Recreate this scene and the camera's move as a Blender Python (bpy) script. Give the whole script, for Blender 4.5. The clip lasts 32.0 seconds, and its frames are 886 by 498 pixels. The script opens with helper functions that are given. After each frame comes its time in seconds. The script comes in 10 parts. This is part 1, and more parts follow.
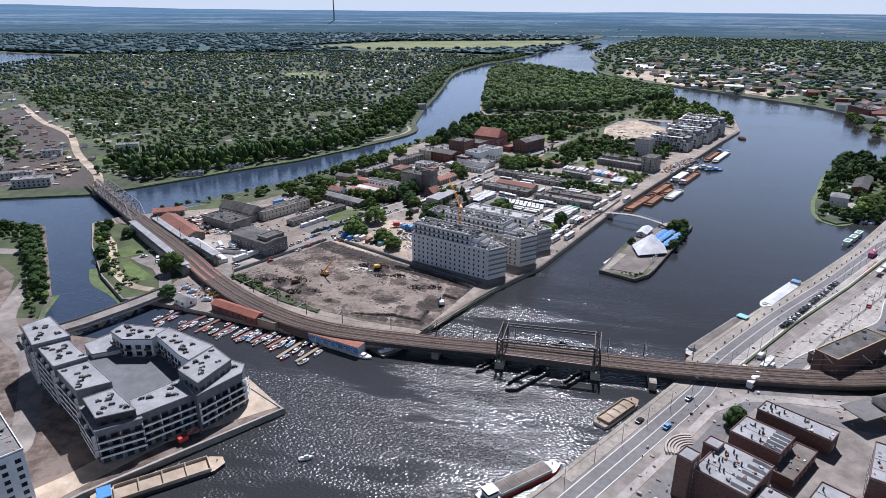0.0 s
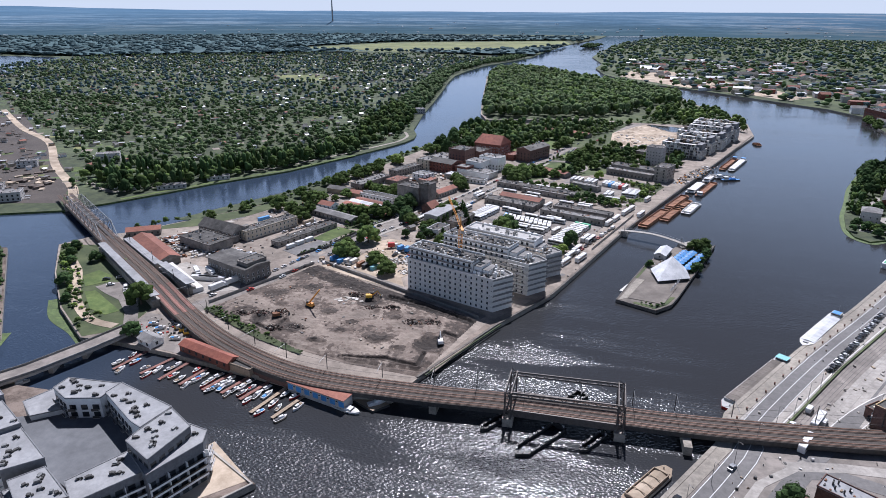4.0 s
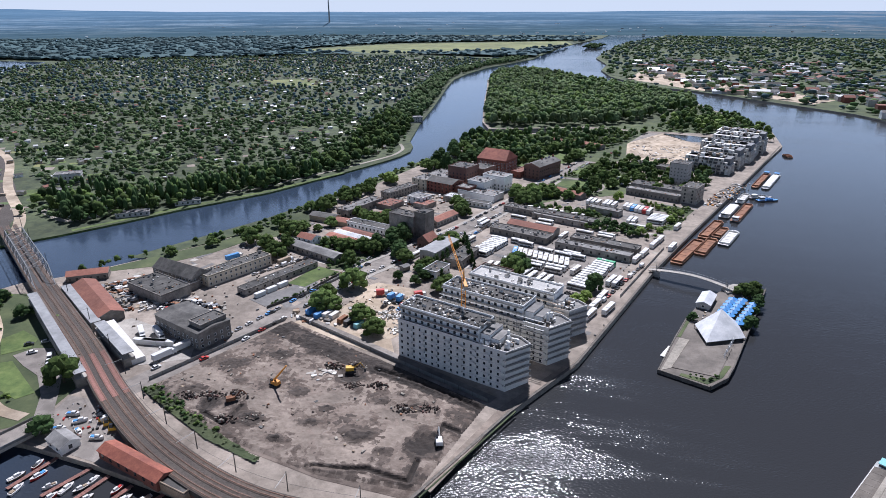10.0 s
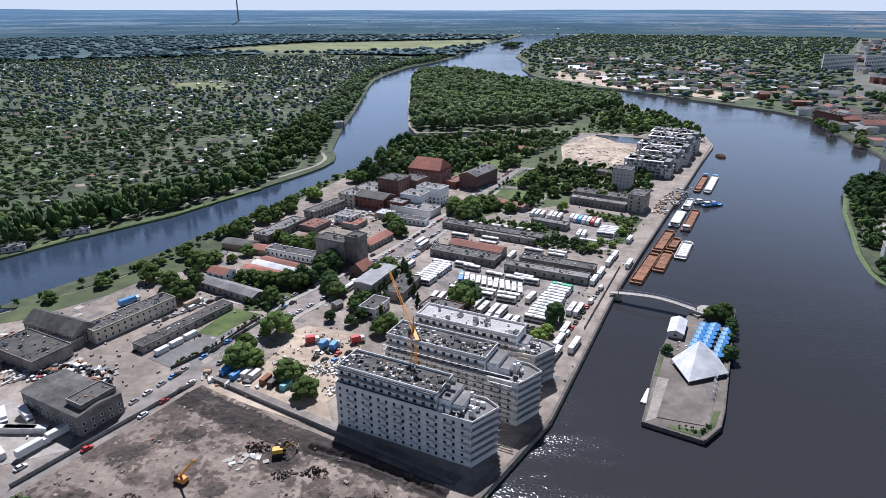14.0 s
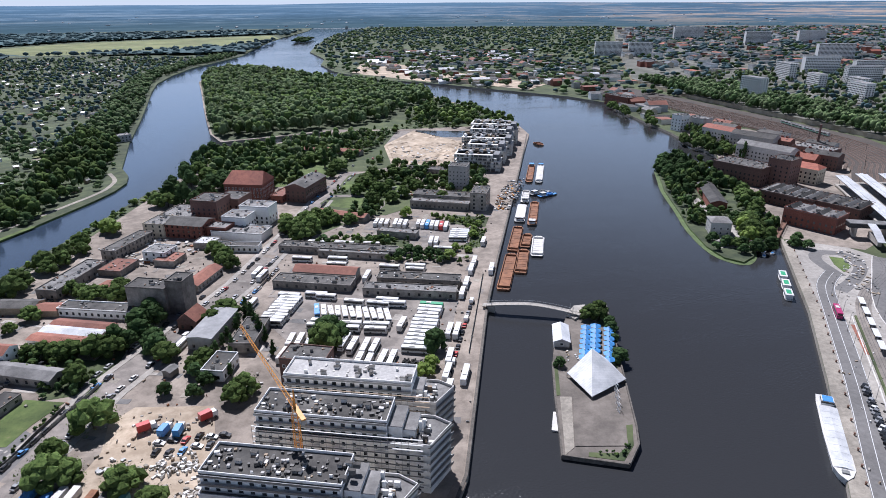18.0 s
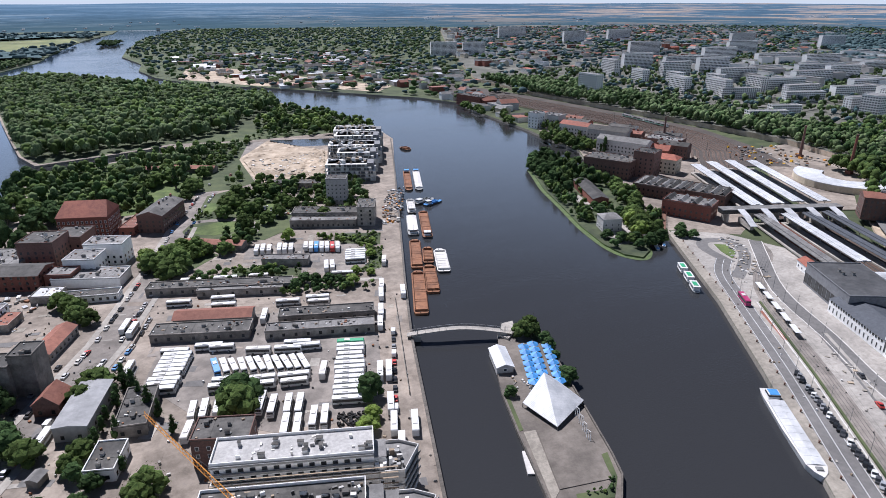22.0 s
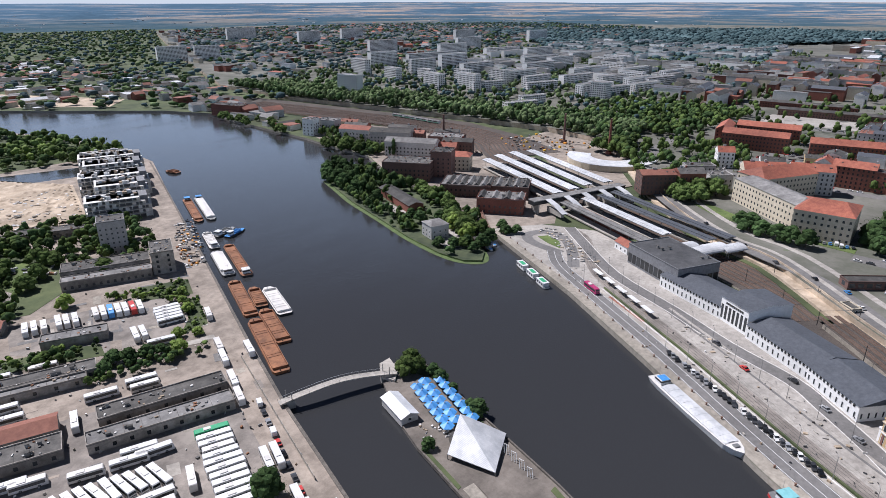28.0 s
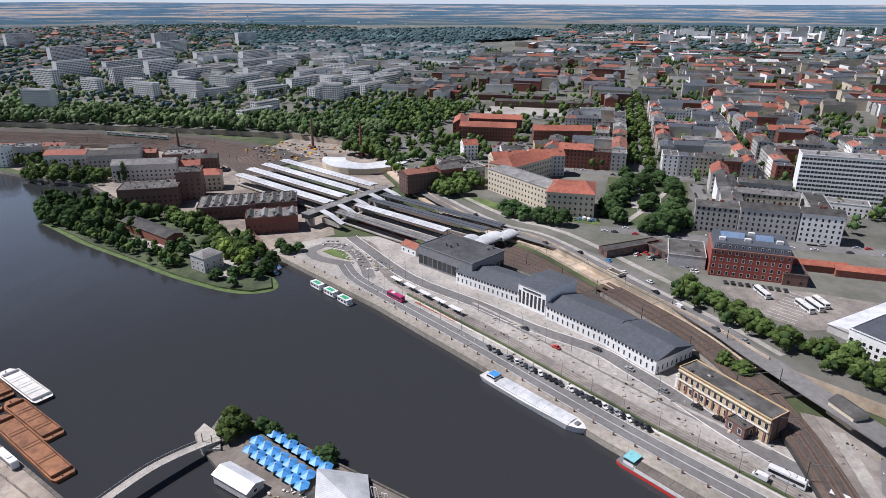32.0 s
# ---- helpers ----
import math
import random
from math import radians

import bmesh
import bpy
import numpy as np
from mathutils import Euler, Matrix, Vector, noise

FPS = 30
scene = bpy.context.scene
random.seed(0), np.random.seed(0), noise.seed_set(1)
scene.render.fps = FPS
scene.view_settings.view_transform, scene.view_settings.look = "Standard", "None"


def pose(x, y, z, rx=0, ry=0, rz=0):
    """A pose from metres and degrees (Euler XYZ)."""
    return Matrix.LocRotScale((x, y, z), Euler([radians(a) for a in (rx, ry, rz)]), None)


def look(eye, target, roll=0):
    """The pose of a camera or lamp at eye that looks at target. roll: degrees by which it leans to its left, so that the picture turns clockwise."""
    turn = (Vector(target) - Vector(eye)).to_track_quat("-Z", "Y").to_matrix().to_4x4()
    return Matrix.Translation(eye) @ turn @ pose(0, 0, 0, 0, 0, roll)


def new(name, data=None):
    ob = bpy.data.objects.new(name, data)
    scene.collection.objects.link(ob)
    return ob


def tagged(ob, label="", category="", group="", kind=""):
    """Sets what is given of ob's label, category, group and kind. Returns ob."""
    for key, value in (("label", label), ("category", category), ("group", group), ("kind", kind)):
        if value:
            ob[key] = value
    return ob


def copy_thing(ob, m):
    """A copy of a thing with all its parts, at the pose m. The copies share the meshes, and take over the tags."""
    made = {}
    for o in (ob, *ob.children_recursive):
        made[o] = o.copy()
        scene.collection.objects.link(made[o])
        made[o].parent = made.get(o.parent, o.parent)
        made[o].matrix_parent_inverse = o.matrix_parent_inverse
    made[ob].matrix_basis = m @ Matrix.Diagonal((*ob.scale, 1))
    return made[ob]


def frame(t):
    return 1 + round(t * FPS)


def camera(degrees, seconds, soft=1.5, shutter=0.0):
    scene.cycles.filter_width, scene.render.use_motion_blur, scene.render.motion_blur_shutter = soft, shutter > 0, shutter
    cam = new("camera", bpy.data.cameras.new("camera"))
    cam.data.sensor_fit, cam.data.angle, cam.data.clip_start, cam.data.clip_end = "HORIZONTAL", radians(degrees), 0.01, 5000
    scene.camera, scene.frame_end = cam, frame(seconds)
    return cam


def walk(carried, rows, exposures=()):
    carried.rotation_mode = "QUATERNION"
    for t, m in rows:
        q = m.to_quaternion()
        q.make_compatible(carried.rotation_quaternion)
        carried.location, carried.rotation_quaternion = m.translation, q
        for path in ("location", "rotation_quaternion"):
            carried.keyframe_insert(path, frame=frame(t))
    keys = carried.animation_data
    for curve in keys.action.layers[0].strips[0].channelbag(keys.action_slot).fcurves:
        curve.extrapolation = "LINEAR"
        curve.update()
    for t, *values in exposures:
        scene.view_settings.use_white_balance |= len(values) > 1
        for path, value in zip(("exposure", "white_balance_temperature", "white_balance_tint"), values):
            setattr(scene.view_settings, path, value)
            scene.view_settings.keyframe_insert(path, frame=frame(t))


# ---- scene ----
cam = camera(70.05, 32.0, soft=0.8)

# seconds, x, y, z, yaw to the left, pitch up, roll
PATH = [
    (0, 89.79, 163.69, 151.69, 14.65, -20.94, 0.39),
    (1, 87.33, 173.63, 151.57, 14.67, -20.92, 0.36),
    (2, 85.02, 183.67, 151.46, 14.68, -20.93, 0.31),
    (3, 82.56, 194.02, 151.49, 14.68, -20.94, 0.32),
    (5.5, 75.48, 220.55, 152.01, 14.68, -20.85, 0.00),
    (6, 74.18, 226.29, 152.07, 14.70, -20.84, -0.02),
    (7, 71.37, 238.29, 152.02, 14.74, -20.87, -0.12),
    (8, 68.23, 250.60, 151.82, 14.71, -20.89, -0.11),
    (9, 64.76, 262.96, 151.73, 14.68, -20.91, -0.12),
    (10, 61.85, 275.56, 151.75, 14.70, -20.90, -0.18),
    (11, 58.41, 288.73, 151.36, 14.50, -20.91, -0.14),
    (12, 53.86, 300.37, 150.98, 13.45, -20.91, -0.09),
    (13, 48.87, 312.33, 150.65, 10.92, -20.93, -0.04),
    (13.5, 45.73, 318.05, 150.47, 9.21, -20.96, -0.04),
    (16, 30.82, 345.90, 149.64, -1.15, -21.17, -0.23),
    (17, 24.95, 356.74, 149.12, -6.03, -21.44, -0.40),
    (18, 18.76, 367.66, 148.75, -10.87, -21.56, -0.34),
    (19, 12.62, 378.43, 148.44, -15.30, -21.63, -0.29),
    (20, 6.41, 389.01, 147.91, -19.35, -21.59, -0.22),
    (21, 0.89, 400.19, 147.44, -22.91, -21.58, -0.14),
    (22, -5.50, 410.92, 147.22, -26.26, -21.53, -0.02),
    (23, -10.66, 421.84, 147.16, -29.34, -21.53, 0.03),
    (24, -14.71, 431.91, 147.36, -32.22, -21.52, -0.11),
    (25, -19.88, 442.32, 147.53, -36.21, -21.56, -0.18),
    (27.5, -21.83, 464.30, 147.67, -47.33, -21.59, -0.19),
    (28, -22.21, 468.88, 147.69, -49.96, -21.61, -0.16),
    (29, -22.53, 478.03, 147.67, -55.39, -21.60, -0.09),
    (30, -22.30, 486.78, 147.74, -61.42, -21.55, -0.06),
    (31, -22.25, 496.22, 148.48, -68.19, -21.53, 0.14),
    (32, -20.55, 505.26, 149.12, -75.32, -21.55, 0.20),
]


def aim(x, y, z, yaw, pitch, roll):
    a, p = radians(yaw), radians(pitch)
    return look((x, y, z), (x - math.sin(a) * math.cos(p), y + math.cos(a) * math.cos(p), z + math.sin(p)), roll)


walk(cam, [(r[0], aim(*r[1:])) for r in PATH], ((0, 0.22, 5680, 18), (13, 0.25, 5640, 17), (19, 0.24, 5700, 17), (32, 0.16, 5920, 17)))

# ---- light ----
SUN_EL, SUN_AZ = 54.0, -6.0          # azimuth from +y towards +x
world = bpy.data.worlds.new("sky")
scene.world = world
world.use_nodes = True
wn = world.node_tree
sky = wn.nodes.new("ShaderNodeTexSky")
sky.sky_type, sky.sun_disc = "NISHITA", False
sky.sun_elevation, sky.sun_rotation = radians(SUN_EL), radians(SUN_AZ)
sky.air_density, sky.dust_density, sky.ozone_density = 1.0, 0.8, 1.5
tint = wn.nodes.new("ShaderNodeVectorMath")
tint.operation = "MULTIPLY"
tint.inputs[1].default_value = (0.34, 0.385, 0.495)
wn.links.new(sky.outputs[0], tint.inputs[0])
# pale summer haze low over the whole horizon
co = wn.nodes.new("ShaderNodeTexCoord")
up = wn.nodes.new("ShaderNodeSeparateXYZ")
wn.links.new(co.outputs["Generated"], up.inputs[0])
low = wn.nodes.new("ShaderNodeMapRange")
low.interpolation_type = "SMOOTHERSTEP"
low.inputs["From Min"].default_value, low.inputs["From Max"].default_value = 0.15, 0.52
low.inputs["To Min"].default_value, low.inputs["To Max"].default_value = 1.0, 0.0
wn.links.new(up.outputs[2], low.inputs["Value"])
hazy = wn.nodes.new("ShaderNodeValToRGB")
hazy.color_ramp.elements[0].position, hazy.color_ramp.elements[1].position = 0.02, 0.14
hazy.color_ramp.elements[0].color, hazy.color_ramp.elements[1].color = (0.60, 0.655, 0.695, 1), (0.56, 0.72, 0.92, 1)
wn.links.new(up.outputs[2], hazy.inputs[0])
haze = wn.nodes.new("ShaderNodeVectorMath")
haze.operation = "SCALE"
haze.inputs["Scale"].default_value = 22.0
wn.links.new(hazy.outputs[0], haze.inputs[0])
hz = wn.nodes.new("ShaderNodeMix")
hz.data_type = "RGBA"
wn.links.new(haze.outputs[0], hz.inputs["B"])
wn.links.new(low.outputs[0], hz.inputs["Factor"])
wn.links.new(tint.outputs[0], hz.inputs["A"])
wn.links.new(hz.outputs["Result"], wn.nodes["Background"].inputs[0])
wn.nodes["Background"].inputs[1].default_value = 0.043
sun = new("sun", bpy.data.lights.new("sun", "SUN"))
sun.data.energy, sun.data.angle, sun.data.color = 5.5, radians(0.53), (1.0, 0.955, 0.89)
sun.rotation_euler = (radians(90 - SUN_EL), 0, radians(180 - SUN_AZ))

# ---- materials ----
MATS = {}


def mat(name, a, b=None, scale=0.5, rough=0.8, metal=0.0, bump=0.0, big=0.25, bigscale=0.03, rnd=0.0, island=0.0, wave=None, spec=None, third=None, sharp=0.14):
    """A surface between the colours a and b by noise, with broad stains, and relief."""
    m = bpy.data.materials.new(name)
    m.use_nodes = True
    t = m.node_tree
    bs = t.nodes["Principled BSDF"]
    geo = t.nodes.new("ShaderNodeNewGeometry")
    n1 = t.nodes.new("ShaderNodeTexNoise")
    n1.inputs["Scale"].default_value, n1.inputs["Detail"].default_value, n1.inputs["Roughness"].default_value = scale, 7, 0.72
    t.links.new(geo.outputs["Position"], n1.inputs["Vector"])
    ramp = t.nodes.new("ShaderNodeValToRGB")
    e = ramp.color_ramp.elements
    e[0].position, e[1].position = 0.5 - sharp, 0.5 + sharp
    e[0].color, e[1].color = (*a, 1), (*(b or a), 1)
    if third:
        x = e.new(0.74)
        x.color = (*third, 1)
    t.links.new(n1.outputs["Fac"], ramp.inputs[0])
    col = ramp.outputs[0]
    n2 = t.nodes.new("ShaderNodeTexNoise")
    n2.inputs["Scale"].default_value, n2.inputs["Detail"].default_value = bigscale, 4
    t.links.new(geo.outputs["Position"], n2.inputs["Vector"])
    mr = t.nodes.new("ShaderNodeMapRange")
    mr.inputs["From Min"].default_value, mr.inputs["From Max"].default_value = 0.3, 0.7
    mr.inputs["To Min"].default_value, mr.inputs["To Max"].default_value = 1 - big, 1 + big
    t.links.new(n2.outputs["Fac"], mr.inputs["Value"])
    val = mr.outputs[0]
    for out, amount in ((("Random",), rnd), (("Random Per Island",), island)):
        if not amount:
            continue
        src = t.nodes.new("ShaderNodeObjectInfo").outputs["Random"] if out[0] == "Random" else geo.outputs["Random Per Island"]
        r = t.nodes.new("ShaderNodeMapRange")
        r.inputs["To Min"].default_value, r.inputs["To Max"].default_value = 1 - amount, 1 + amount
        t.links.new(src, r.inputs["Value"])
        mu = t.nodes.new("ShaderNodeMath")
        mu.operation = "MULTIPLY"
        t.links.new(val, mu.inputs[0])
        t.links.new(r.outputs[0], mu.inputs[1])
        val = mu.outputs[0]
    if wave:
        w = t.nodes.new("ShaderNodeTexWave")
        w.inputs["Scale"].default_value, w.inputs["Distortion"].default_value = wave, 0.4
        co = t.nodes.new("ShaderNodeTexCoord")
        t.links.new(co.outputs["Object"], w.inputs["Vector"])
        r = t.nodes.new("ShaderNodeMapRange")
        r.inputs["To Min"].default_value, r.inputs["To Max"].default_value = 0.86, 1.05
        t.links.new(w.outputs["Fac"], r.inputs["Value"])
        mu = t.nodes.new("ShaderNodeMath")
        mu.operation = "MULTIPLY"
        t.links.new(val, mu.inputs[0])
        t.links.new(r.outputs[0], mu.inputs[1])
        val = mu.outputs[0]
    mx = t.nodes.new("ShaderNodeVectorMath")
    mx.operation = "SCALE"
    t.links.new(col, mx.inputs[0])
    t.links.new(val, mx.inputs["Scale"])
    t.links.new(mx.outputs[0], bs.inputs["Base Color"])
    bs.inputs["Roughness"].default_value, bs.inputs["Metallic"].default_value = rough, metal
    if spec is not None:
        bs.inputs["Specular IOR Level"].default_value = spec
    if bump:
        bp = t.nodes.new("ShaderNodeBump")
        bp.inputs["Strength"].default_value, bp.inputs["Distance"].default_value = min(1.0, bump), 0.3
        t.links.new(n1.outputs["Fac"], bp.inputs["Height"])
        t.links.new(bp.outputs[0], bs.inputs["Normal"])
    MATS[name] = m
    return m


def water_material():
    """Murky river water: small ripples everywhere, and wind lanes with steep sparkling ripples on the open reach."""
    m = bpy.data.materials.new("water")
    m.use_nodes = True
    t = m.node_tree
    bs = t.nodes["Principled BSDF"]
    geo = t.nodes.new("ShaderNodeNewGeometry")
    sep = t.nodes.new("ShaderNodeSeparateXYZ")
    t.links.new(geo.outputs["Position"], sep.inputs[0])

    def fall(src, a, b, lo, hi):
        r = t.nodes.new("ShaderNodeMapRange")
        r.inputs["From Min"].default_value, r.inputs["From Max"].default_value = a, b
        r.inputs["To Min"].default_value, r.inputs["To Max"].default_value = lo, hi
        t.links.new(src, r.inputs["Value"])
        return r.outputs[0]

    def maths(op, a, b):
        n = t.nodes.new("ShaderNodeMath")
        n.operation = op
        for k, v in enumerate((a, b)):
            if isinstance(v, (int, float)):
                n.inputs[k].default_value = v
            else:
                t.links.new(v, n.inputs[k])
        return n.outputs[0]

    def grain(scale, detail, rough, turn_by=0.0, stretch=(1, 1, 1)):
        mp = t.nodes.new("ShaderNodeMapping")
        mp.inputs["Rotation"].default_value = (0, 0, radians(turn_by))
        mp.inputs["Scale"].default_value = stretch
        t.links.new(geo.outputs["Position"], mp.inputs["Vector"])
        n = t.nodes.new("ShaderNodeTexNoise")
        n.inputs["Scale"].default_value, n.inputs["Detail"].default_value, n.inputs["Roughness"].default_value = scale, detail, rough
        t.links.new(mp.outputs[0], n.inputs["Vector"])
        return n.outputs["Fac"]

    # gusts drawn out along the wind
    gust = grain(0.036, 4, 0.6, -48, (0.32, 1.5, 1.0))
    lane = fall(gust, 0.43, 0.60, 0.22, 0.95)
    # the open reach near the railway is choppier than the sheltered water upstream
    bank = maths("SUBTRACT", sep.outputs[1], maths("MULTIPLY", sep.outputs[0], -1.1))
    reach = maths("MULTIPLY", fall(bank, 440, 640, 1.0, 0.08), fall(sep.outputs[0], -75, -35, 0.12, 1.0))
    chop = maths("MULTIPLY", lane, reach)
    broad = fall(grain(0.0045, 4, 0.6, 20, (0.6, 1.6, 1.0)), 0.40, 0.62, 0.03, 0.09)
    t.links.new(fall(chop, 0.1, 0.5, 0.08, 0.235), bs.inputs["Roughness"])
    bp = t.nodes.new("ShaderNodeBump")
    bp.inputs["Distance"].default_value = 0.74
    t.links.new(maths("ADD", chop, broad), bp.inputs["Strength"])
    t.links.new(grain(0.80, 1, 0.4, -40, (1.0, 1.6, 1.0)), bp.inputs["Height"])
    t.links.new(bp.outputs[0], bs.inputs["Normal"])
    # the western arm gets a bluer base colour, painting in the sky it mirrors
    arm = t.nodes.new("ShaderNodeMix")
    arm.data_type = "RGBA"
    arm.inputs["A"].default_value, arm.inputs["B"].default_value = (0.033, 0.034, 0.036, 1), (0.034, 0.050, 0.078, 1)
    t.links.new(fall(sep.outputs[0], -95, -150, 0.0, 1.0), arm.inputs["Factor"])
    t.links.new(arm.outputs["Result"], bs.inputs["Base Color"])
    bs.inputs["IOR"].default_value = 1.35
    bs.inputs["Specular IOR Level"].default_value = 0.40
    return m


def distance_material():
    """Far country: woods, towns and, in the east, tan fields, in flat bands, with blue haze painted in."""
    m = bpy.data.materials.new("distance")
    m.use_nodes = True
    t = m.node_tree
    bs = t.nodes["Principled BSDF"]
    geo = t.nodes.new("ShaderNodeNewGeometry")
    mp = t.nodes.new("ShaderNodeMapping")
    mp.inputs["Scale"].default_value = (0.0016, 0.0016, 0.11)
    t.links.new(geo.outputs["Position"], mp.inputs["Vector"])
    n = t.nodes.new("ShaderNodeTexNoise")
    n.inputs["Scale"].default_value, n.inputs["Detail"].default_value, n.inputs["Roughness"].default_value = 1.0, 8, 0.7
    t.links.new(mp.outputs[0], n.inputs["Vector"])
    r = t.nodes.new("ShaderNodeValToRGB")
    e = r.color_ramp.elements
    e[0].position, e[1].position = 0.43, 0.58
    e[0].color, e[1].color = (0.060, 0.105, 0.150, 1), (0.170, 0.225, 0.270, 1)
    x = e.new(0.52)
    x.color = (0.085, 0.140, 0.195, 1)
    t.links.new(n.outputs["Fac"], r.inputs[0])
    sep = t.nodes.new("ShaderNodeSeparateXYZ")
    t.links.new(geo.outputs["Position"], sep.inputs[0])
    east = t.nodes.new("ShaderNodeMapRange")
    east.inputs["From Min"].default_value, east.inputs["From Max"].default_value = 600, 2600
    east.inputs["To Min"].default_value, east.inputs["To Max"].default_value = 0.0, 1.0
    t.links.new(sep.outputs[0], east.inputs["Value"])
    f = t.nodes.new("ShaderNodeMapRange")
    f.inputs["From Min"].default_value, f.inputs["From Max"].default_value = 0.51, 0.55
    t.links.new(n.outputs["Fac"], f.inputs["Value"])
    mu = t.nodes.new("ShaderNodeMath")
    mu.operation = "MULTIPLY"
    t.links.new(f.outputs[0], mu.inputs[0])
    t.links.new(east.outputs[0], mu.inputs[1])
    mx = t.nodes.new("ShaderNodeMix")
    mx.data_type = "RGBA"
    mx.inputs["B"].default_value = (0.33, 0.27, 0.225, 1)
    t.links.new(mu.outputs[0], mx.inputs["Factor"])
    t.links.new(r.outputs[0], mx.inputs["A"])
    # settlements and hedges as fine specks
    fine = t.nodes.new("ShaderNodeMapping")
    fine.inputs["Scale"].default_value = (0.012, 0.012, 0.5)
    t.links.new(geo.outputs["Position"], fine.inputs["Vector"])
    speck = t.nodes.new("ShaderNodeTexNoise")
    speck.inputs["Scale"].default_value, speck.inputs["Detail"].default_value, speck.inputs["Roughness"].default_value = 1.0, 6, 0.75
    t.links.new(fine.outputs[0], speck.inputs["Vector"])
    gain = t.nodes.new("ShaderNodeMapRange")
    gain.inputs["From Min"].default_value, gain.inputs["From Max"].default_value = 0.36, 0.68
    gain.inputs["To Min"].default_value, gain.inputs["To Max"].default_value = 0.7, 1.4
    t.links.new(speck.outputs["Fac"], gain.inputs["Value"])
    land = t.nodes.new("ShaderNodeVectorMath")
    land.operation = "SCALE"
    t.links.new(mx.outputs["Result"], land.inputs[0])
    t.links.new(gain.outputs[0], land.inputs["Scale"])
    # dark woods at the foot of the hills, tinted blue with painted haze
    foot = t.nodes.new("ShaderNodeMapRange")
    foot.inputs["From Min"].default_value, foot.inputs["From Max"].default_value = 6, 60
    foot.inputs["To Min"].default_value, foot.inputs["To Max"].default_value = 0.85, 0.0
    t.links.new(sep.outputs[2], foot.inputs["Value"])
    wood = t.nodes.new("ShaderNodeMix")
    wood.data_type = "RGBA"
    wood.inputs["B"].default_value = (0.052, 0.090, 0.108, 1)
    t.links.new(foot.outputs[0], wood.inputs["Factor"])
    t.links.new(land.outputs[0], wood.inputs["A"])
    # haze painted into the colour: the farthest land is the bluest, less so eastward
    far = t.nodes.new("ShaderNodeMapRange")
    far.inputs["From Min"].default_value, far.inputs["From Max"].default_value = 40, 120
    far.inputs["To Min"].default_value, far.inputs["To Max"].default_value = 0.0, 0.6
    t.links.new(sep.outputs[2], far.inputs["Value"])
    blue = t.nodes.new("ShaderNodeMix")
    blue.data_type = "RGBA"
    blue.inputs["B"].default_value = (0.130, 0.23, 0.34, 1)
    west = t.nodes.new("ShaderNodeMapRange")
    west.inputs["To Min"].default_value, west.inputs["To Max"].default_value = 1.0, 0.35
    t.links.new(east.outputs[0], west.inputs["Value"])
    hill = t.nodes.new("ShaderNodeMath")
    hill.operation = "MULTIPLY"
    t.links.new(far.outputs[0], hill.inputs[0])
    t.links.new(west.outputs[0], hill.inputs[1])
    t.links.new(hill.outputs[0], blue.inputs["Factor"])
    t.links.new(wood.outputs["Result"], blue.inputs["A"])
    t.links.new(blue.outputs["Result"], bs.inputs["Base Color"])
    bs.inputs["Roughness"].default_value = 1.0
    bs.inputs["Specular IOR Level"].default_value = 0.0
    return m


MATS["water_surface"] = water_material()
MATS["distance"] = distance_material()
mat("concrete", (0.27, 0.248, 0.218), (0.39, 0.36, 0.318), 0.35, 0.9, bump=0.15, bigscale=0.05)
mat("quay", (0.21, 0.188, 0.155), (0.34, 0.305, 0.255), 0.5, 0.9, bump=0.3, big=0.3)
mat("yard", (0.18, 0.150, 0.122), (0.325, 0.275, 0.228), 0.16, 0.95, bump=0.2, big=0.3, bigscale=0.03, third=(0.24, 0.21, 0.18))
mat("asphalt", (0.125, 0.12, 0.115), (0.18, 0.172, 0.165), 0.4, 0.9, bump=0.1, big=0.2)
mat("quay_old", (0.075, 0.066, 0.056), (0.155, 0.137, 0.117), 0.6, 0.9, bump=0.3, big=0.3)
mat("terrace", (0.118, 0.101, 0.085), (0.176, 0.153, 0.130), 0.3, 0.9, bump=0.2, big=0.3, bigscale=0.08)
mat("track_bed", (0.066, 0.050, 0.040), (0.125, 0.094, 0.074), 0.8, 0.95, bump=0.4, big=0.3, bigscale=0.05)
mat("deck_grey", (0.105, 0.11, 0.118), (0.142, 0.147, 0.155), 0.25, 0.85, big=0.22, bigscale=0.06)
mat("roof_dark", (0.040, 0.041, 0.043), (0.075, 0.075, 0.077), 0.3, 0.8, big=0.25, bigscale=0.08)
mat("brick_bright", (0.23, 0.052, 0.036), (0.32, 0.085, 0.058), 1.2, 0.9, bump=0.25, big=0.2)
mat("road", (0.165, 0.146, 0.128), (0.255, 0.225, 0.198), 0.16, 0.9, bump=0.1, big=0.28, bigscale=0.05, sharp=0.1)
mat("paving", (0.255, 0.235, 0.21), (0.385, 0.358, 0.322), 0.4, 0.85, big=0.2, bigscale=0.06)
mat("soil_brown", (0.046, 0.035, 0.028), (0.096, 0.075, 0.061), 0.3, 0.95, bump=0.8, big=0.3, bigscale=0.06)
mat("soil_dark", (0.020, 0.015, 0.012), (0.050, 0.039, 0.032), 0.25, 0.95, bump=0.9, big=0.3, bigscale=0.06)
mat("soil_pale", (0.165, 0.132, 0.106), (0.262, 0.215, 0.176), 0.25, 0.95, bump=0.6, big=0.3, bigscale=0.05)
mat("dirt", (0.082, 0.061, 0.048), (0.192, 0.152, 0.124), 0.09, 0.95, bump=0.8, big=0.3, bigscale=0.02, sharp=0.075)
